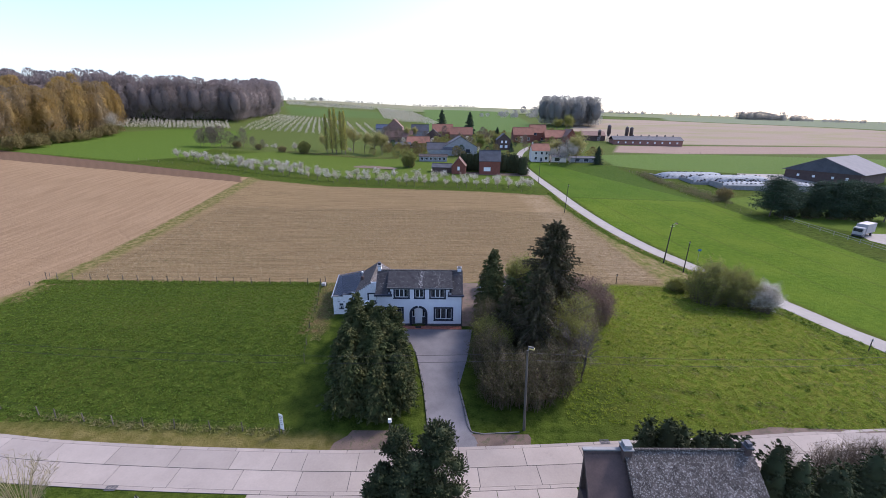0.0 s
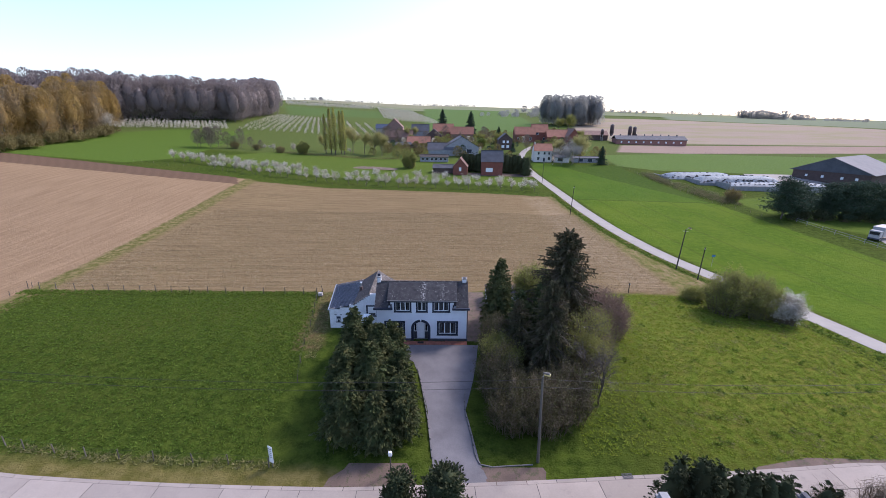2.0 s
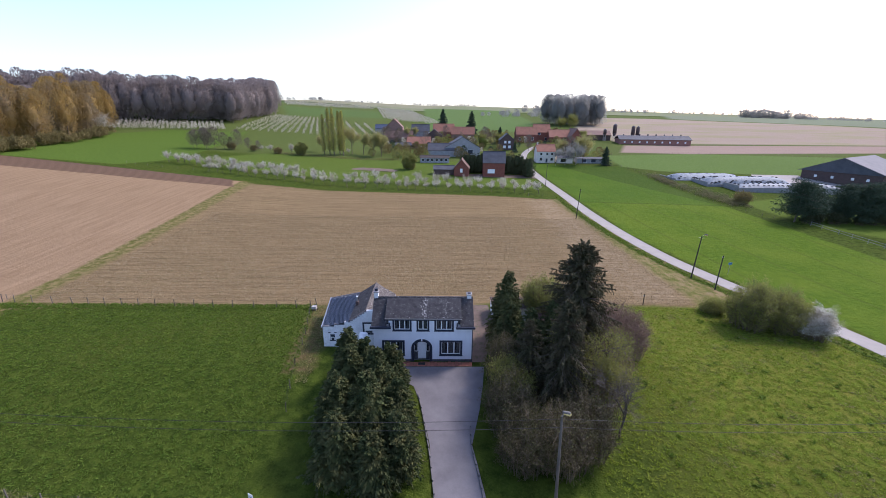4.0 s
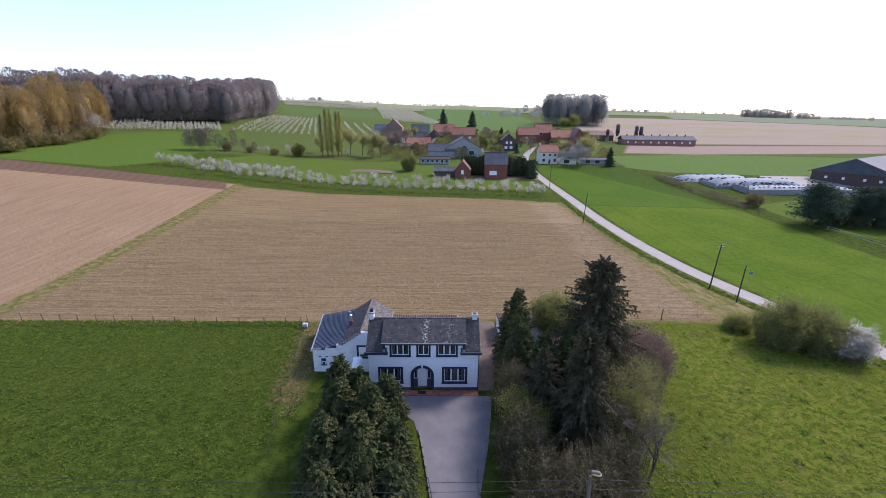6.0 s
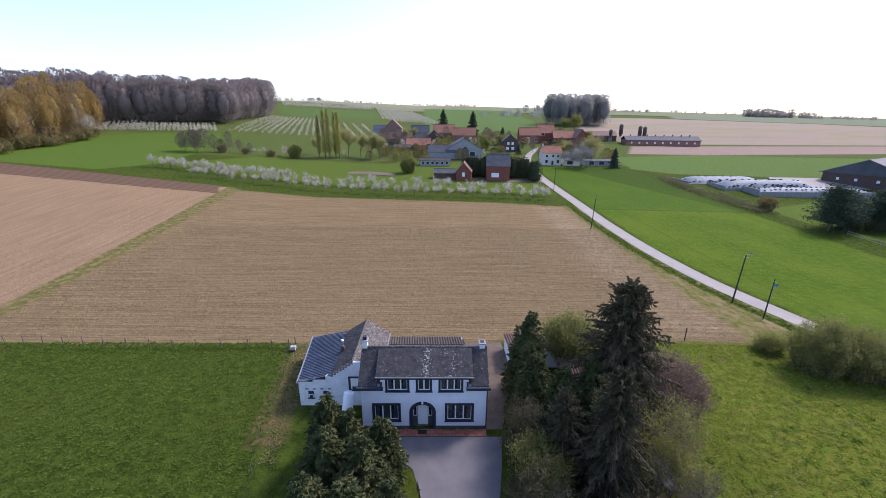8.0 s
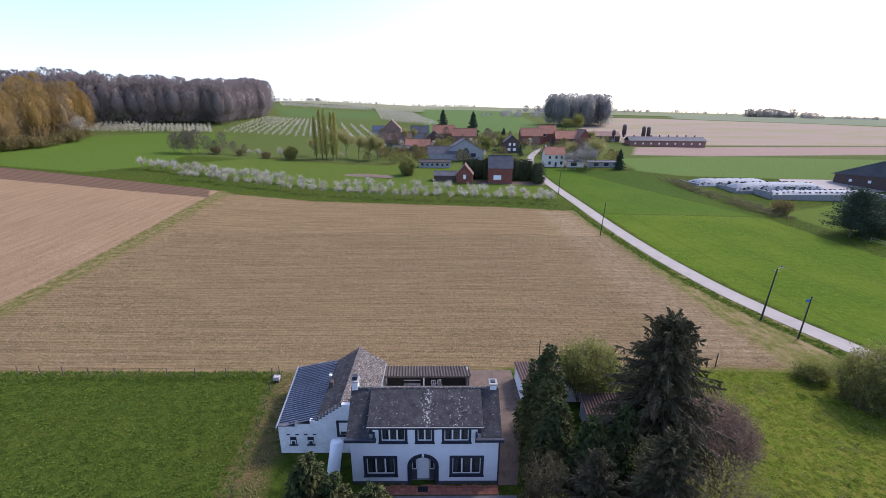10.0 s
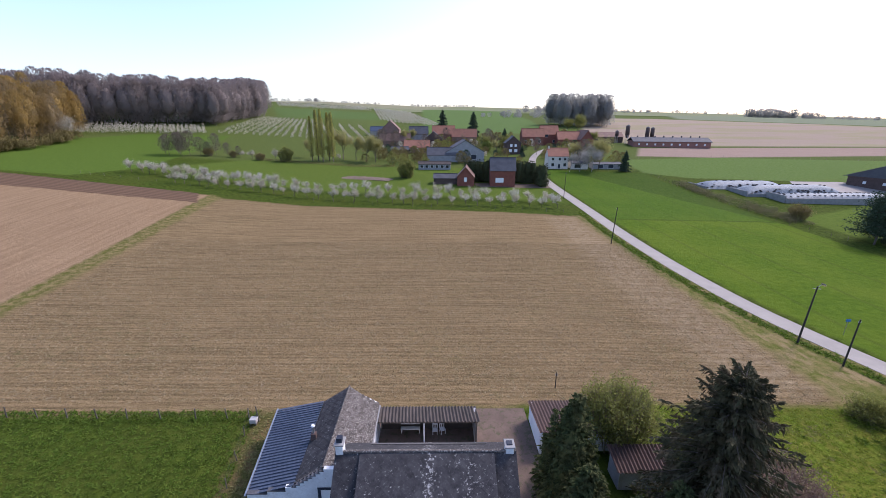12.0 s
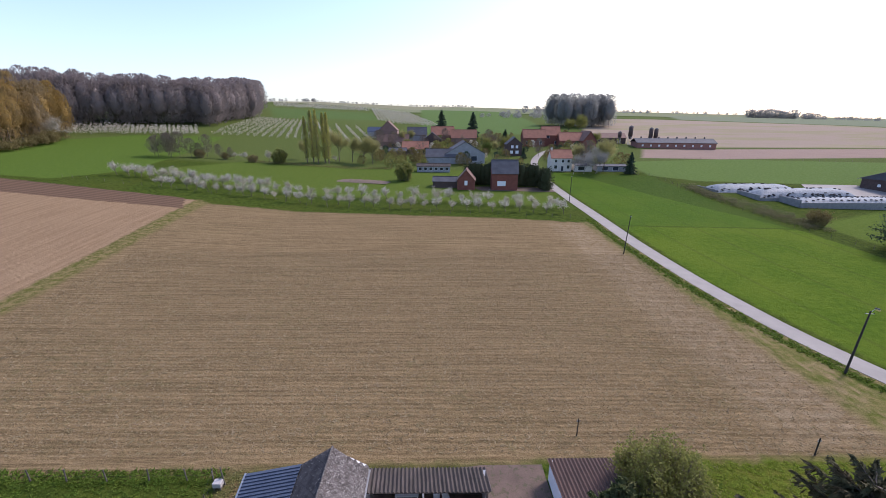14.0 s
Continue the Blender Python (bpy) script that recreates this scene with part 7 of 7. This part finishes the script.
# hedges and copses along the skyline
FAR = [copse_meshes(230 + k, 8.0, 4.8, 110, 1.7, 0.0, 0.0, 0.6)[0] for k in range(2)]
places = []
for x, y, n, wide, size in ((-330, 1000, 20, 60, 0.8), (-230, 1000, 20, 70, 0.5), (-80, 1050, 40, 160, 0.5), (40, 1000, 20, 60, 0.5), (180, 760, 8, 24, 1.2), (230, 800, 10, 60, 1.1), (330, 900, 34, 130, 0.7), (520, 950, 36, 170, 0.7), (645, 800, 34, 40, 1.7), (715, 810, 20, 34, 1.2), (760, 820, 30, 120, 0.7), (900, 800, 30, 160, 0.7), (1080, 840, 30, 200, 0.8), (100, 560, 10, 40, 0.8), (135, 600, 14, 60, 1.0)):
    for k in range(n):
        sz = size * rw.uniform(0.6, 1.2)
        places.append((rw.randrange(2), x + rw.uniform(-wide, wide), y + rw.uniform(-12, 12), sz, rw.uniform(0, 6), sz))
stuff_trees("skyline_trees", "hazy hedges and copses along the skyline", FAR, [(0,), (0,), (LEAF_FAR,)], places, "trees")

WEED = [copse_meshes(260 + k, 3.4, 2.2, 130, 0.5, 0.0)[0] for k in range(2)]
# rough growth below the clamp, and the gardens of the village
places = []
for k in range(170):
    s = rw.uniform(0, 1)
    y = 92 + 58 * s
    x = float(np.interp(y, (91, 106, 136, 150), (100.5, 99.5, 97.5, 98))) + rw.uniform(0.5, 9 if y < 130 else 6)
    places.append((rw.randrange(2), x, y, rw.uniform(0.5, 1.0), rw.uniform(0, 6), rw.uniform(0.2, 0.45)))
stuff_trees("rough_growth", "rough brown weeds and brambles below the silage clamp", WEED, [(0,), (0,), (WEEDS,)], places, "weeds")
TAKEN = [(o.location.x, o.location.y) for o in scene.objects if o.parent is None and o.get("category") in ("house", "barn", "shed", "garage")]


def garden(name, label, material, n, area, sizes, seed, meshes):
    rg = random.Random(seed)
    out = []
    while len(out) < n:
        x, y = rg.uniform(*area[:2]), rg.uniform(*area[2:])
        road_x = float(np.interp(y, (150, 168, 185, 212, 236, 250), (45.6, 45.6, 47.5, 54, 64, 74)))
        if abs(x - road_x) > 3.5 and all(abs(x - a) > 9 or abs(y - b) > 7 for a, b in TAKEN):
            z = rg.uniform(*sizes)
            out.append((rg.randrange(len(meshes)), x, y, z, rg.uniform(0, 6), z * rg.uniform(0.8, 1.2)))
    stuff_trees(name, label, meshes, [(0,)] * len(meshes) + [(material,)], out, "garden shrubs")


BUSH = [copse_meshes(250 + k, 4.6, 2.2, 320, 0.68, 0.02)[0] for k in range(3)]
garden("garden_shrubs", "olive-brown shrubs and young trees in the village gardens", LEAF_OLIVE, 84, (-44, 100, 190, 300), (0.7, 1.5), 3, BUSH)
garden("garden_shrubs", "dark evergreens in the village gardens", LEAF_PINE, 36, (-30, 96, 186, 290), (0.5, 1.2), 4, BUSH)
garden("garden_shrubs", "pale green budding shrubs in the village gardens", LEAF_GREENBUD, 40, (-40, 100, 186, 300), (0.6, 1.3), 5, BUSH)
garden("garden_blossom", "pale blossom shrubs in the village gardens", BLOSSOM_DULL, 22, (-36, 95, 190, 290), (0.5, 1.1), 6, BUSH)
places = [(k % 2, -88 + k * 0.85 + rw.uniform(-0.4, 0.4), 182.5 - 0.02 * k + rw.uniform(-0.5, 0.5), 0.4, rw.uniform(0, 6), rw.uniform(0.18, 0.4)) for k in range(80)]
stuff_trees("hedge", "low dark hedge along the back of the meadow", WEED, [(0,), (0,), (LEAF_OLIVE,)], places, "hedge")


def heap():
    bm = bmesh.new()
    n, q = 30, 10
    vs = [[bm.verts.new((-12 + 24 * i / n, -3.5 + 7 * j / q, max(-0.3, 1.1 * (1 - abs(2 * i / n - 1) ** 3) * (1 - abs(2 * j / q - 1) ** 2) * (0.6 + 0.6 * noise.noise(Vector((i * 0.6, j * 0.7, 3)))) - 0.1))) for j in range(q + 1)] for i in range(n + 1)]
    for i in range(n):
        for j in range(q):
            bm.faces.new((vs[i][j], vs[i + 1][j], vs[i + 1][j + 1], vs[i][j + 1]))
    ob = tagged(part("rubble_mound", bm, SOIL_HEAP, None, "", True), "long low heap of brown soil and rubble in the meadow", "soil heap")
    ob.matrix_basis = on_ground(-30, 153, -16)


heap()
surface_patch("barn_yard", [(135.5, 17, 44), (139, 15, 44), (144, 15, 43)], 0.05, PINK_GRAVEL, "pale gritty yard before the brick barn")

# ---- poles, wires, fences, signs ----
def lamp_post(x, y, h, lean, label, mat_, arm=1.0, cross=True):
    p = thing("street_lamp", label, "street lamp", on_ground(x, y) @ pose(0, 0, 0, 0, lean, 0))
    part("pole", tube(bmesh.new(), (0, 0, -0.4), (0, 0, h), 0.14, 0.085, 10), mat_, p)
    part("arm", tube(bmesh.new(), (0, 0, h - 0.15), (arm, 0.0, h + 0.35), 0.035, 0.03, 6), STEEL, p)
    head = part("lamp_head", softened(tube(bmesh.new(), (arm - 0.1, 0, h + 0.38), (arm + 0.45, 0, h + 0.22), 0.10, 0.13, 10), 0.03), EDGING, p)
    part("bowl", softened(tube(bmesh.new(), (arm - 0.02, 0, h + 0.25), (arm + 0.50, 0, h + 0.10), 0.11, 0.14, 10), 0.05), LAMP_GLASS, head, "yellowed lamp bowl")
    if not cross:
        return p
    bracket = bmesh.new()
    tube(bracket, (-0.55, 0, h - 0.35), (0.55, 0, h - 0.35), 0.03, 0.03, 6)
    part("crossarm", bracket, STEEL, p)
    for s in (-0.5, 0.5):
        part("insulator", tube(bmesh.new(), (s, 0, h - 0.34), (s, 0, h - 0.2), 0.035, 0.025, 8), PLINTH, p)
    return p


lamp_post(11.1, -17.7, 9.0, -2.0, "grey concrete street lamp post with a yellowed lamp at the roadside", POLE_CONCRETE, 0.12, False)
lamp_post(49.7, 29.4, 8.3, 3.0, "dark leaning street lamp post beside the lane", POLE_DARK, 0.5)


def pole(x, y, h, lean, label, r=0.11):
    p = thing("utility_pole", label, "utility pole", on_ground(x, y) @ pose(0, 0, 0, 0, lean, 0), "poles along the lane")
    part("pole", tube(bmesh.new(), (0, 0, -0.4), (0, 0, h), r, r * 0.7, 8), POLE_DARK, p)
    for s in (-0.12, 0.12):
        part("insulator", tube(bmesh.new(), (s, 0, h - 0.4), (s, 0, h - 0.2), 0.05, 0.03, 6), STEEL, p)


pole(50.7, 23.9, 6.4, 1.5, "dark wooden pole leaning beside the lane")
pole(40.7, 70.4, 8.6, 2.5, "slim dark pole leaning at the field edge")
pole(43.6, 118, 9.0, 0.5, "dark pole near the blossom trees")
pole(59.8, -3.6, 1.8, 1.0, "short dark post beside the lane", 0.07)
pole(34.3, 16.6, 1.9, 0.0, "dark post at the corner of the meadow", 0.07)
for x, y in ((-21.4, -25.6), (-25.4, -25.9), (-28.6, -25.8)):
    pole(x, y, 0.9, 2.0, "short weathered post on the near road verge", 0.05)
pole(13.5, 18.7, 2.0, 0.0, "dark post behind the shed", 0.06)


def cable(name, a, b, sag, r, label):
    bm = bmesh.new()
    a, b = Vector(a), Vector(b)
    n = 24
    pts = [a.lerp(b, k / n) - Vector((0, 0, sag * 4 * (k / n) * (1 - k / n))) for k in range(n + 1)]
    last = None
    for p in pts:
        ring = [bm.verts.new(p + Vector((0, r * math.cos(1.2566 * k), r * math.sin(1.2566 * k)))) for k in range(5)]
        if last:
            for k in range(5):
                bm.faces.new((last[k], last[(k + 1) % 5], ring[(k + 1) % 5], ring[k]))
        last = ring
    tagged(part(name, bm, WIRE), label, "cable")


top = ground_z(11.1, -17.7) + 8.75
cable("power_cable", (10.8, -17.7, top), (-48, -16.2, top + 0.5), 1.1, 0.015, "sagging power cable over the pasture and drive")
cable("power_cable", (10.85, -17.7, top - 0.75), (-48, -16.2, top - 0.3), 1.1, 0.015, "sagging power cable over the pasture and drive")
cable("power_cable", (10.8, -17.7, top), (61, -16.0, top - 0.2), 1.0, 0.015, "sagging power cable over the meadow")
cable("power_cable", (10.85, -17.7, top - 0.75), (61, -16.0, top - 1.0), 1.0, 0.015, "sagging power cable over the meadow")


def fence(label, pts, gap, h, wires, r=0.045, lean=3.0, post_mat=None, rail=0.006):
    f = thing("fence", label, "fence")
    rng = random.Random(int(abs(pts[0][0]) * 10))
    me = None
    posts = []
    for p, _ in course(pts, gap):
        if me is None:
            me = bpy.data.meshes.new("post")
            bm = tube(bmesh.new(), (0, 0, -0.3), (0, 0, h), r, r * 0.85, 7)
            bm.to_mesh(me)
            bm.free()
            me.materials.append(post_mat or WOOD_POST)
        o = new("post", me)
        o.parent = f
        o.matrix_basis = on_ground(p.x, p.y) @ pose(0, 0, 0, rng.uniform(-lean, lean), rng.uniform(-lean, lean), 0)
        posts.append(Vector((p.x, p.y, ground_z(p.x, p.y))))
    for k in range(wires):
        bm = bmesh.new()
        z = h * (0.45 + 0.5 * k / max(1, wires - 1))
        for a, b in zip(posts, posts[1:]):
            tube(bm, a + Vector((0, 0, z)), b + Vector((0, 0, z)), rail, rail, 4, False)
        part("rail" if post_mat else "wire", bm, post_mat or WIRE, f)


fence("wire fence on weathered posts between pasture and stubble", [(-66, 15.8), (-54.5, 15.0), (-41.5, 14.4), (-29.6, 14.1), (-17.8, 14.1)], 2.6, 1.25, 2, 0.06)
fence("wire fence on leaning posts along the road verge", [(-70, -11), (-42.5, -15.4), (-35.9, -16.5), (-29.6, -17.3), (-23.3, -17.7), (-16.5, -18.0), (-12.8, -18.3)], 2.9, 1.1, 2, 0.055)
fence("wire fence at the end of the pasture", [(-66, 16.5), (-65.6, 7.5), (-66, -2), (-68, -11)], 3.5, 0.9, 2)
fence("overgrown fence between pasture and annex", [(-17.7, 14.0), (-16.6, 9), (-15.6, 3.5), (-15.0, -1), (-13.6, -8)], 2.4, 1.1, 2)
fence("wire fence along the far side of the young corn", [(52, 176), (75, 173), (95.5, 169.5), (97.5, 150)], 4.5, 1.1, 2)
fence("wire fence below the silage clamp", [(97.5, 150), (96.5, 136), (99, 106), (99.8, 91), (104, 78)], 4.0, 1.1, 2)
fence("pale rail fence before the shelter belt", [(110.2, 72), (110.4, 63.5), (111, 52), (111.3, 42), (112, 25)], 3.2, 1.2, 2, 0.07, 3.0, KERB, 0.05)
fence("low wire fence along the blossom rows", [(-130, 132), (-92, 124), (-60, 117.6), (-20, 106.5), (10, 101.6), (38, 99)], 6.0, 1.1, 2)
fence("wire fence between meadow and far field", [(100, 205), (155, 213), (238, 203), (320, 192)], 7.0, 1.3, 1)


def signs():
    s = thing("estate_sign", "narrow white board on a post by the road fence", "sign", on_ground(-12.5, -18.3, -25))
    part("board", softened(boxes((-0.24, 0.24, -0.02, 0.02, 0.55, 2.3)), 0.01), PLASTIC_WHITE, s)
    for k in range(5):
        part("line_bar", boxes((-0.17, 0.12 if k % 2 else 0.17, -0.026, -0.021, 1.1 + 0.22 * k, 1.18 + 0.22 * k)), KERB, s)
    part("post", boxes((-0.04, 0.04, 0.021, 0.09, -0.2, 2.2)), WOOD_POST, s)
    r = thing("road_sign", "small blue road sign on a grey pole", "road sign", on_ground(58.4, 31.8))
    part("pole", tube(bmesh.new(), (0, 0, -0.2), (0, 0, 2.5), 0.035, 0.035, 8), STEEL, r)
    part("plate", softened(boxes((-0.36, 0.36, -0.06, -0.036, 2.1, 2.5)), 0.01), SIGN_BLUE, r, "blue sign plate")
    b = thing("letter_box", "white letter box on a post at the drive", "letter box", on_ground(-2.0, -18.9))
    part("post", boxes((-0.05, 0.05, -0.05, 0.05, -0.2, 2.0)), WOOD_POST, b)
    part("case", softened(boxes((-0.16, 0.16, -0.12, 0.12, 2.001, 2.4)), 0.03), PLASTIC_WHITE, b)
    w = thing("water_trough", "white tub on a stand beside a crooked post", "tub", on_ground(-17.0, 13.4, 0, 0, 0.8))
    part("tub", softened(boxes((-0.42, 0.42, -0.36, 0.36, 0.3, 0.85)), 0.05), LORRY_BODY, w)
    for x in (-0.3, 0.3):
        part("leg", boxes((x - 0.05, x + 0.05, -0.3, 0.3, -0.1, 0.299)), WOOD_POST, w)
    part("crooked_post", tube(tube(bmesh.new(), (0.5, 0.3, -0.3), (0.25, 0.4, 2.2), 0.08, 0.06, 7), (0.4, 0.35, 1.2), (-0.2, 0.4, 0.7), 0.05, 0.05, 6), WOOD_POST, w)


signs()


def kerb_run(label, pts, size):
    f = thing("kerb", label, "kerb", kind="structure")
    for (p, n), (q, _) in zip(course(pts, size), course(pts, size)[1:]):
        way = (q - p)
        a = math.degrees(math.atan2(way.y, way.x))
        bm = softened(boxes((0.01, way.length - 0.01, -0.06, 0.06, -0.1, 0.10)), 0.015)
        k = part("kerb_stone", bm, EDGING, f)
        k.matrix_basis = pose(p.x, p.y, ground_z(p.x, p.y), 0, 0, a)


kerb_run("low concrete edging between drive and lawn", [(4.95, -9.2), (4.85, -11.9), (5.3, -15), (5.85, -18.0), (8.2, -18.15), (10.6, -18.0)], 0.9)
kerb_run("low concrete edging along the cypress side of the drive", [(-0.4, -5.5), (0.05, -7.6), (0.6, -10.5), (1.05, -13.2), (1.55, -17.4)], 0.9)

# ---- drains in the road edge ----
def drain(x, y):
    d = thing("drain_grate", "dark iron drain grate in the road edge", "drain", on_ground(x, y) @ pose(0, 0, 0.068, 0, 0, 2), "road drains")
    part("frame", boxes((-0.45, 0.45, -0.25, -0.2, 0, 0.02), (-0.45, 0.45, 0.2, 0.25, 0, 0.02), (-0.45, -0.4, -0.2, 0.2, 0, 0.02), (0.4, 0.45, -0.2, 0.2, 0, 0.02)), PLINTH, d)
    for k in range(7):
        part("slat", boxes((-0.37 + 0.11 * k, -0.32 + 0.11 * k, -0.2, 0.2, 0, 0.018)), PLINTH, d)


drain(-24.5, -24.3)
drain(18.6, -19.1)

# ---- grass ----
def tufts(name, label, x0, x1, y0, y1, n, h, wide, material, keep=None, seed=5, blades=3):
    rng = np.random.default_rng(seed)
    xs, ys = rng.uniform(x0, x1, n), rng.uniform(y0, y1, n)
    pts = [(x, y) for x, y in zip(xs, ys) if (keep is None or keep(x, y))]
    base = np.array([(x, y, ground_z(x, y) + 0.01) for x, y in pts])
    base = np.repeat(base, blades, 0) + np.concatenate([rng.normal(0, wide * 0.35, (len(base) * blades, 2)), np.zeros((len(base) * blades, 1))], 1)
    k = len(base)
    a = rng.uniform(0, 6.283, k)
    side = np.stack([np.cos(a), np.sin(a), np.zeros(k)], 1) * (wide * rng.uniform(0.3, 0.6, k))[:, None]
    lean = np.concatenate([rng.normal(0, wide * 1.3, (k, 2)), (h * rng.uniform(0.5, 1.3, k))[:, None]], 1)
    v = np.stack([base - side, base + side, base + lean], 1).reshape(-1, 3)
    me = arrays_mesh(name, v, np.arange(3 * k).reshape(k, 3))
    return tagged(mesh_part(name, me, material), label, "grass", kind="stuff")


def off_lane(x, y):
    return all(abs(x - p.x) > 2.4 or abs(y - p.y) > 3 for p, _ in lane_rows if abs(p.y - y) < 4)


def lush(scale, level, seed):
    return lambda x, y: noise.noise(Vector((x * scale, y * scale * 1.5, seed))) + 0.5 * noise.noise(Vector((x * scale * 2.7, y * scale * 2.7, seed + 9))) > level


tufty, sedgy, dull = lush(1.5, -0.04, 3.0), lush(1.3, -0.02, 8.0), lush(0.35, 0.25, 14.0)
tufts("grass", "grazed pasture grass with darker tufts", -64, -14.5, -17, 14.2, 60000, 0.11, 0.11, GRASS_BLADE, lambda x, y: x < -13.6 - 0.17 * max(0, y + 8) and tufty(x, y), 5, 4)
tufts("grass", "tussocky meadow grass with dull patches", 16, 60, -17, 15.8, 56000, 0.11, 0.10, MEADOW_BLADE, lambda x, y: x < 64 - 0.35 * (y + 17) and off_lane(x, y) and sedgy(x, y), 6, 4)
tufts("dry_grass", "dry tussocks in the meadow beside the lane", 26, 60, -17, 14, 12000, 0.10, 0.11, DRY_BLADE, lambda x, y: dull(x, y) and off_lane(x, y), 7)
rushy = lush(0.5, 0.42, 21.0)
tufts("grass", "dark tussocks scattered over the meadow", 20, 60, -17, 14, 2600, 0.22, 0.20, GRASS_BLADE, lambda x, y: rushy(x, y) and x < 64 - 0.35 * (y + 17) and off_lane(x, y), 17, 10)
tufts("dry_grass", "pale dry grass along the road fence", -66, -12, -18.6, -16.2, 2500, 0.2, 0.14, DRY_BLADE, lambda x, y: abs(y - np.interp(x, (-70, -42.5, -29.6, -16.5, -12), (-11, -15.4, -17.3, -18, -18.3))) < 0.5, 8)
tufts("grass", "unmown grass along the pasture fence", -66, -17, 13.6, 15.2, 2600, 0.2, 0.14, GRASS_BLADE, None, 9)
tufts("grass", "tall grass on the bank beside the lane", 38, 62, -5, 100, 30000, 0.24, 0.22, GRASS_BLADE, lambda x, y: tufty(x, y) and -4.6 < x - np.interp(y, [p.y for p, _ in lane_rows[:200]][::1], [p.x for p, _ in lane_rows[:200]]) < -2.2, 10)

tufts("dry_grass", "brown weedy strip between pasture fence and annex", -17, -12.8, -4, 15, 1500, 0.12, 0.11, DRY_BLADE, lambda x, y: -17.2 + 0.16 * (15 - y) < x < -14.6 + 0.12 * (15 - y), 12)

tufts("stubble", "cut straw stubble standing in the field", -62, 43, 16.6, 70, 60000, 0.09, 0.16, STRAW, lambda x, y: x > -63 - 0.08 * (y - 16), 13, 1)

# ---- slabs of the road ----
def slab_lane(a, b, joints):
    xs = [p.x for p, _ in road_rows]
    for x0, x1 in zip(joints, joints[1:]):
        bm = bmesh.new()
        last = None
        n = 3
        for k in range(n + 1):
            x = x0 + 0.025 + (x1 - x0 - 0.05) * k / n
            i = min(range(len(xs)), key=lambda q: abs(xs[q] - x))
            nrm = road_rows[i][1]
            yc = float(np.interp(x, xs, [p.y for p, _ in road_rows]))
            ring = []
            for off, dz in ((a, 0.04), (a, 0.062), (b, 0.062), (b, 0.04)):
                qx, qy = x + nrm.x * off, yc + nrm.y * off
                ring.append(bm.verts.new((qx, qy, ground_z(qx, qy) + dz)))
            if last:
                for m in range(3):
                    bm.faces.new((last[m], last[m + 1], ring[m + 1], ring[m]))
            else:
                bm.faces.new(ring)
            last = ring
        bm.faces.new(last[::-1])
        bmesh.ops.recalc_face_normals(bm, faces=bm.faces[:])
        part("slab", bm, CONCRETE_SLAB, road)


slab_lane(0.03, 1.98, [-76, -70.5, -65, -59.5, -54, -48.7, -43.4, -38, -32.6, -27, -21.3, -15.8, -12.0, -9.4, -4.6, 0.4, 5.3, 10.6, 16, 21.4, 26.8, 32.2, 37.6, 43, 48.4, 53.8])
slab_lane(-1.98, -0.03, [-75, -69.5, -64, -58.5, -53, -47.6, -42, -36.5, -31, -25.4, -20, -14.4, -9.2, -5, 0.6, 6.1, 11.4, 16.8, 22.2, 27.6, 33, 38.4, 43.8, 49.2])
slab_lane(-3.7, -2.38, [-13 + 3.4 * k for k in range(9)])
slab_lane(2.0, 2.34, [-76 + 2.6 * k for k in range(50)])
slab_lane(-2.34, -2.0, [-75 + 3.0 * k for k in range(42)])
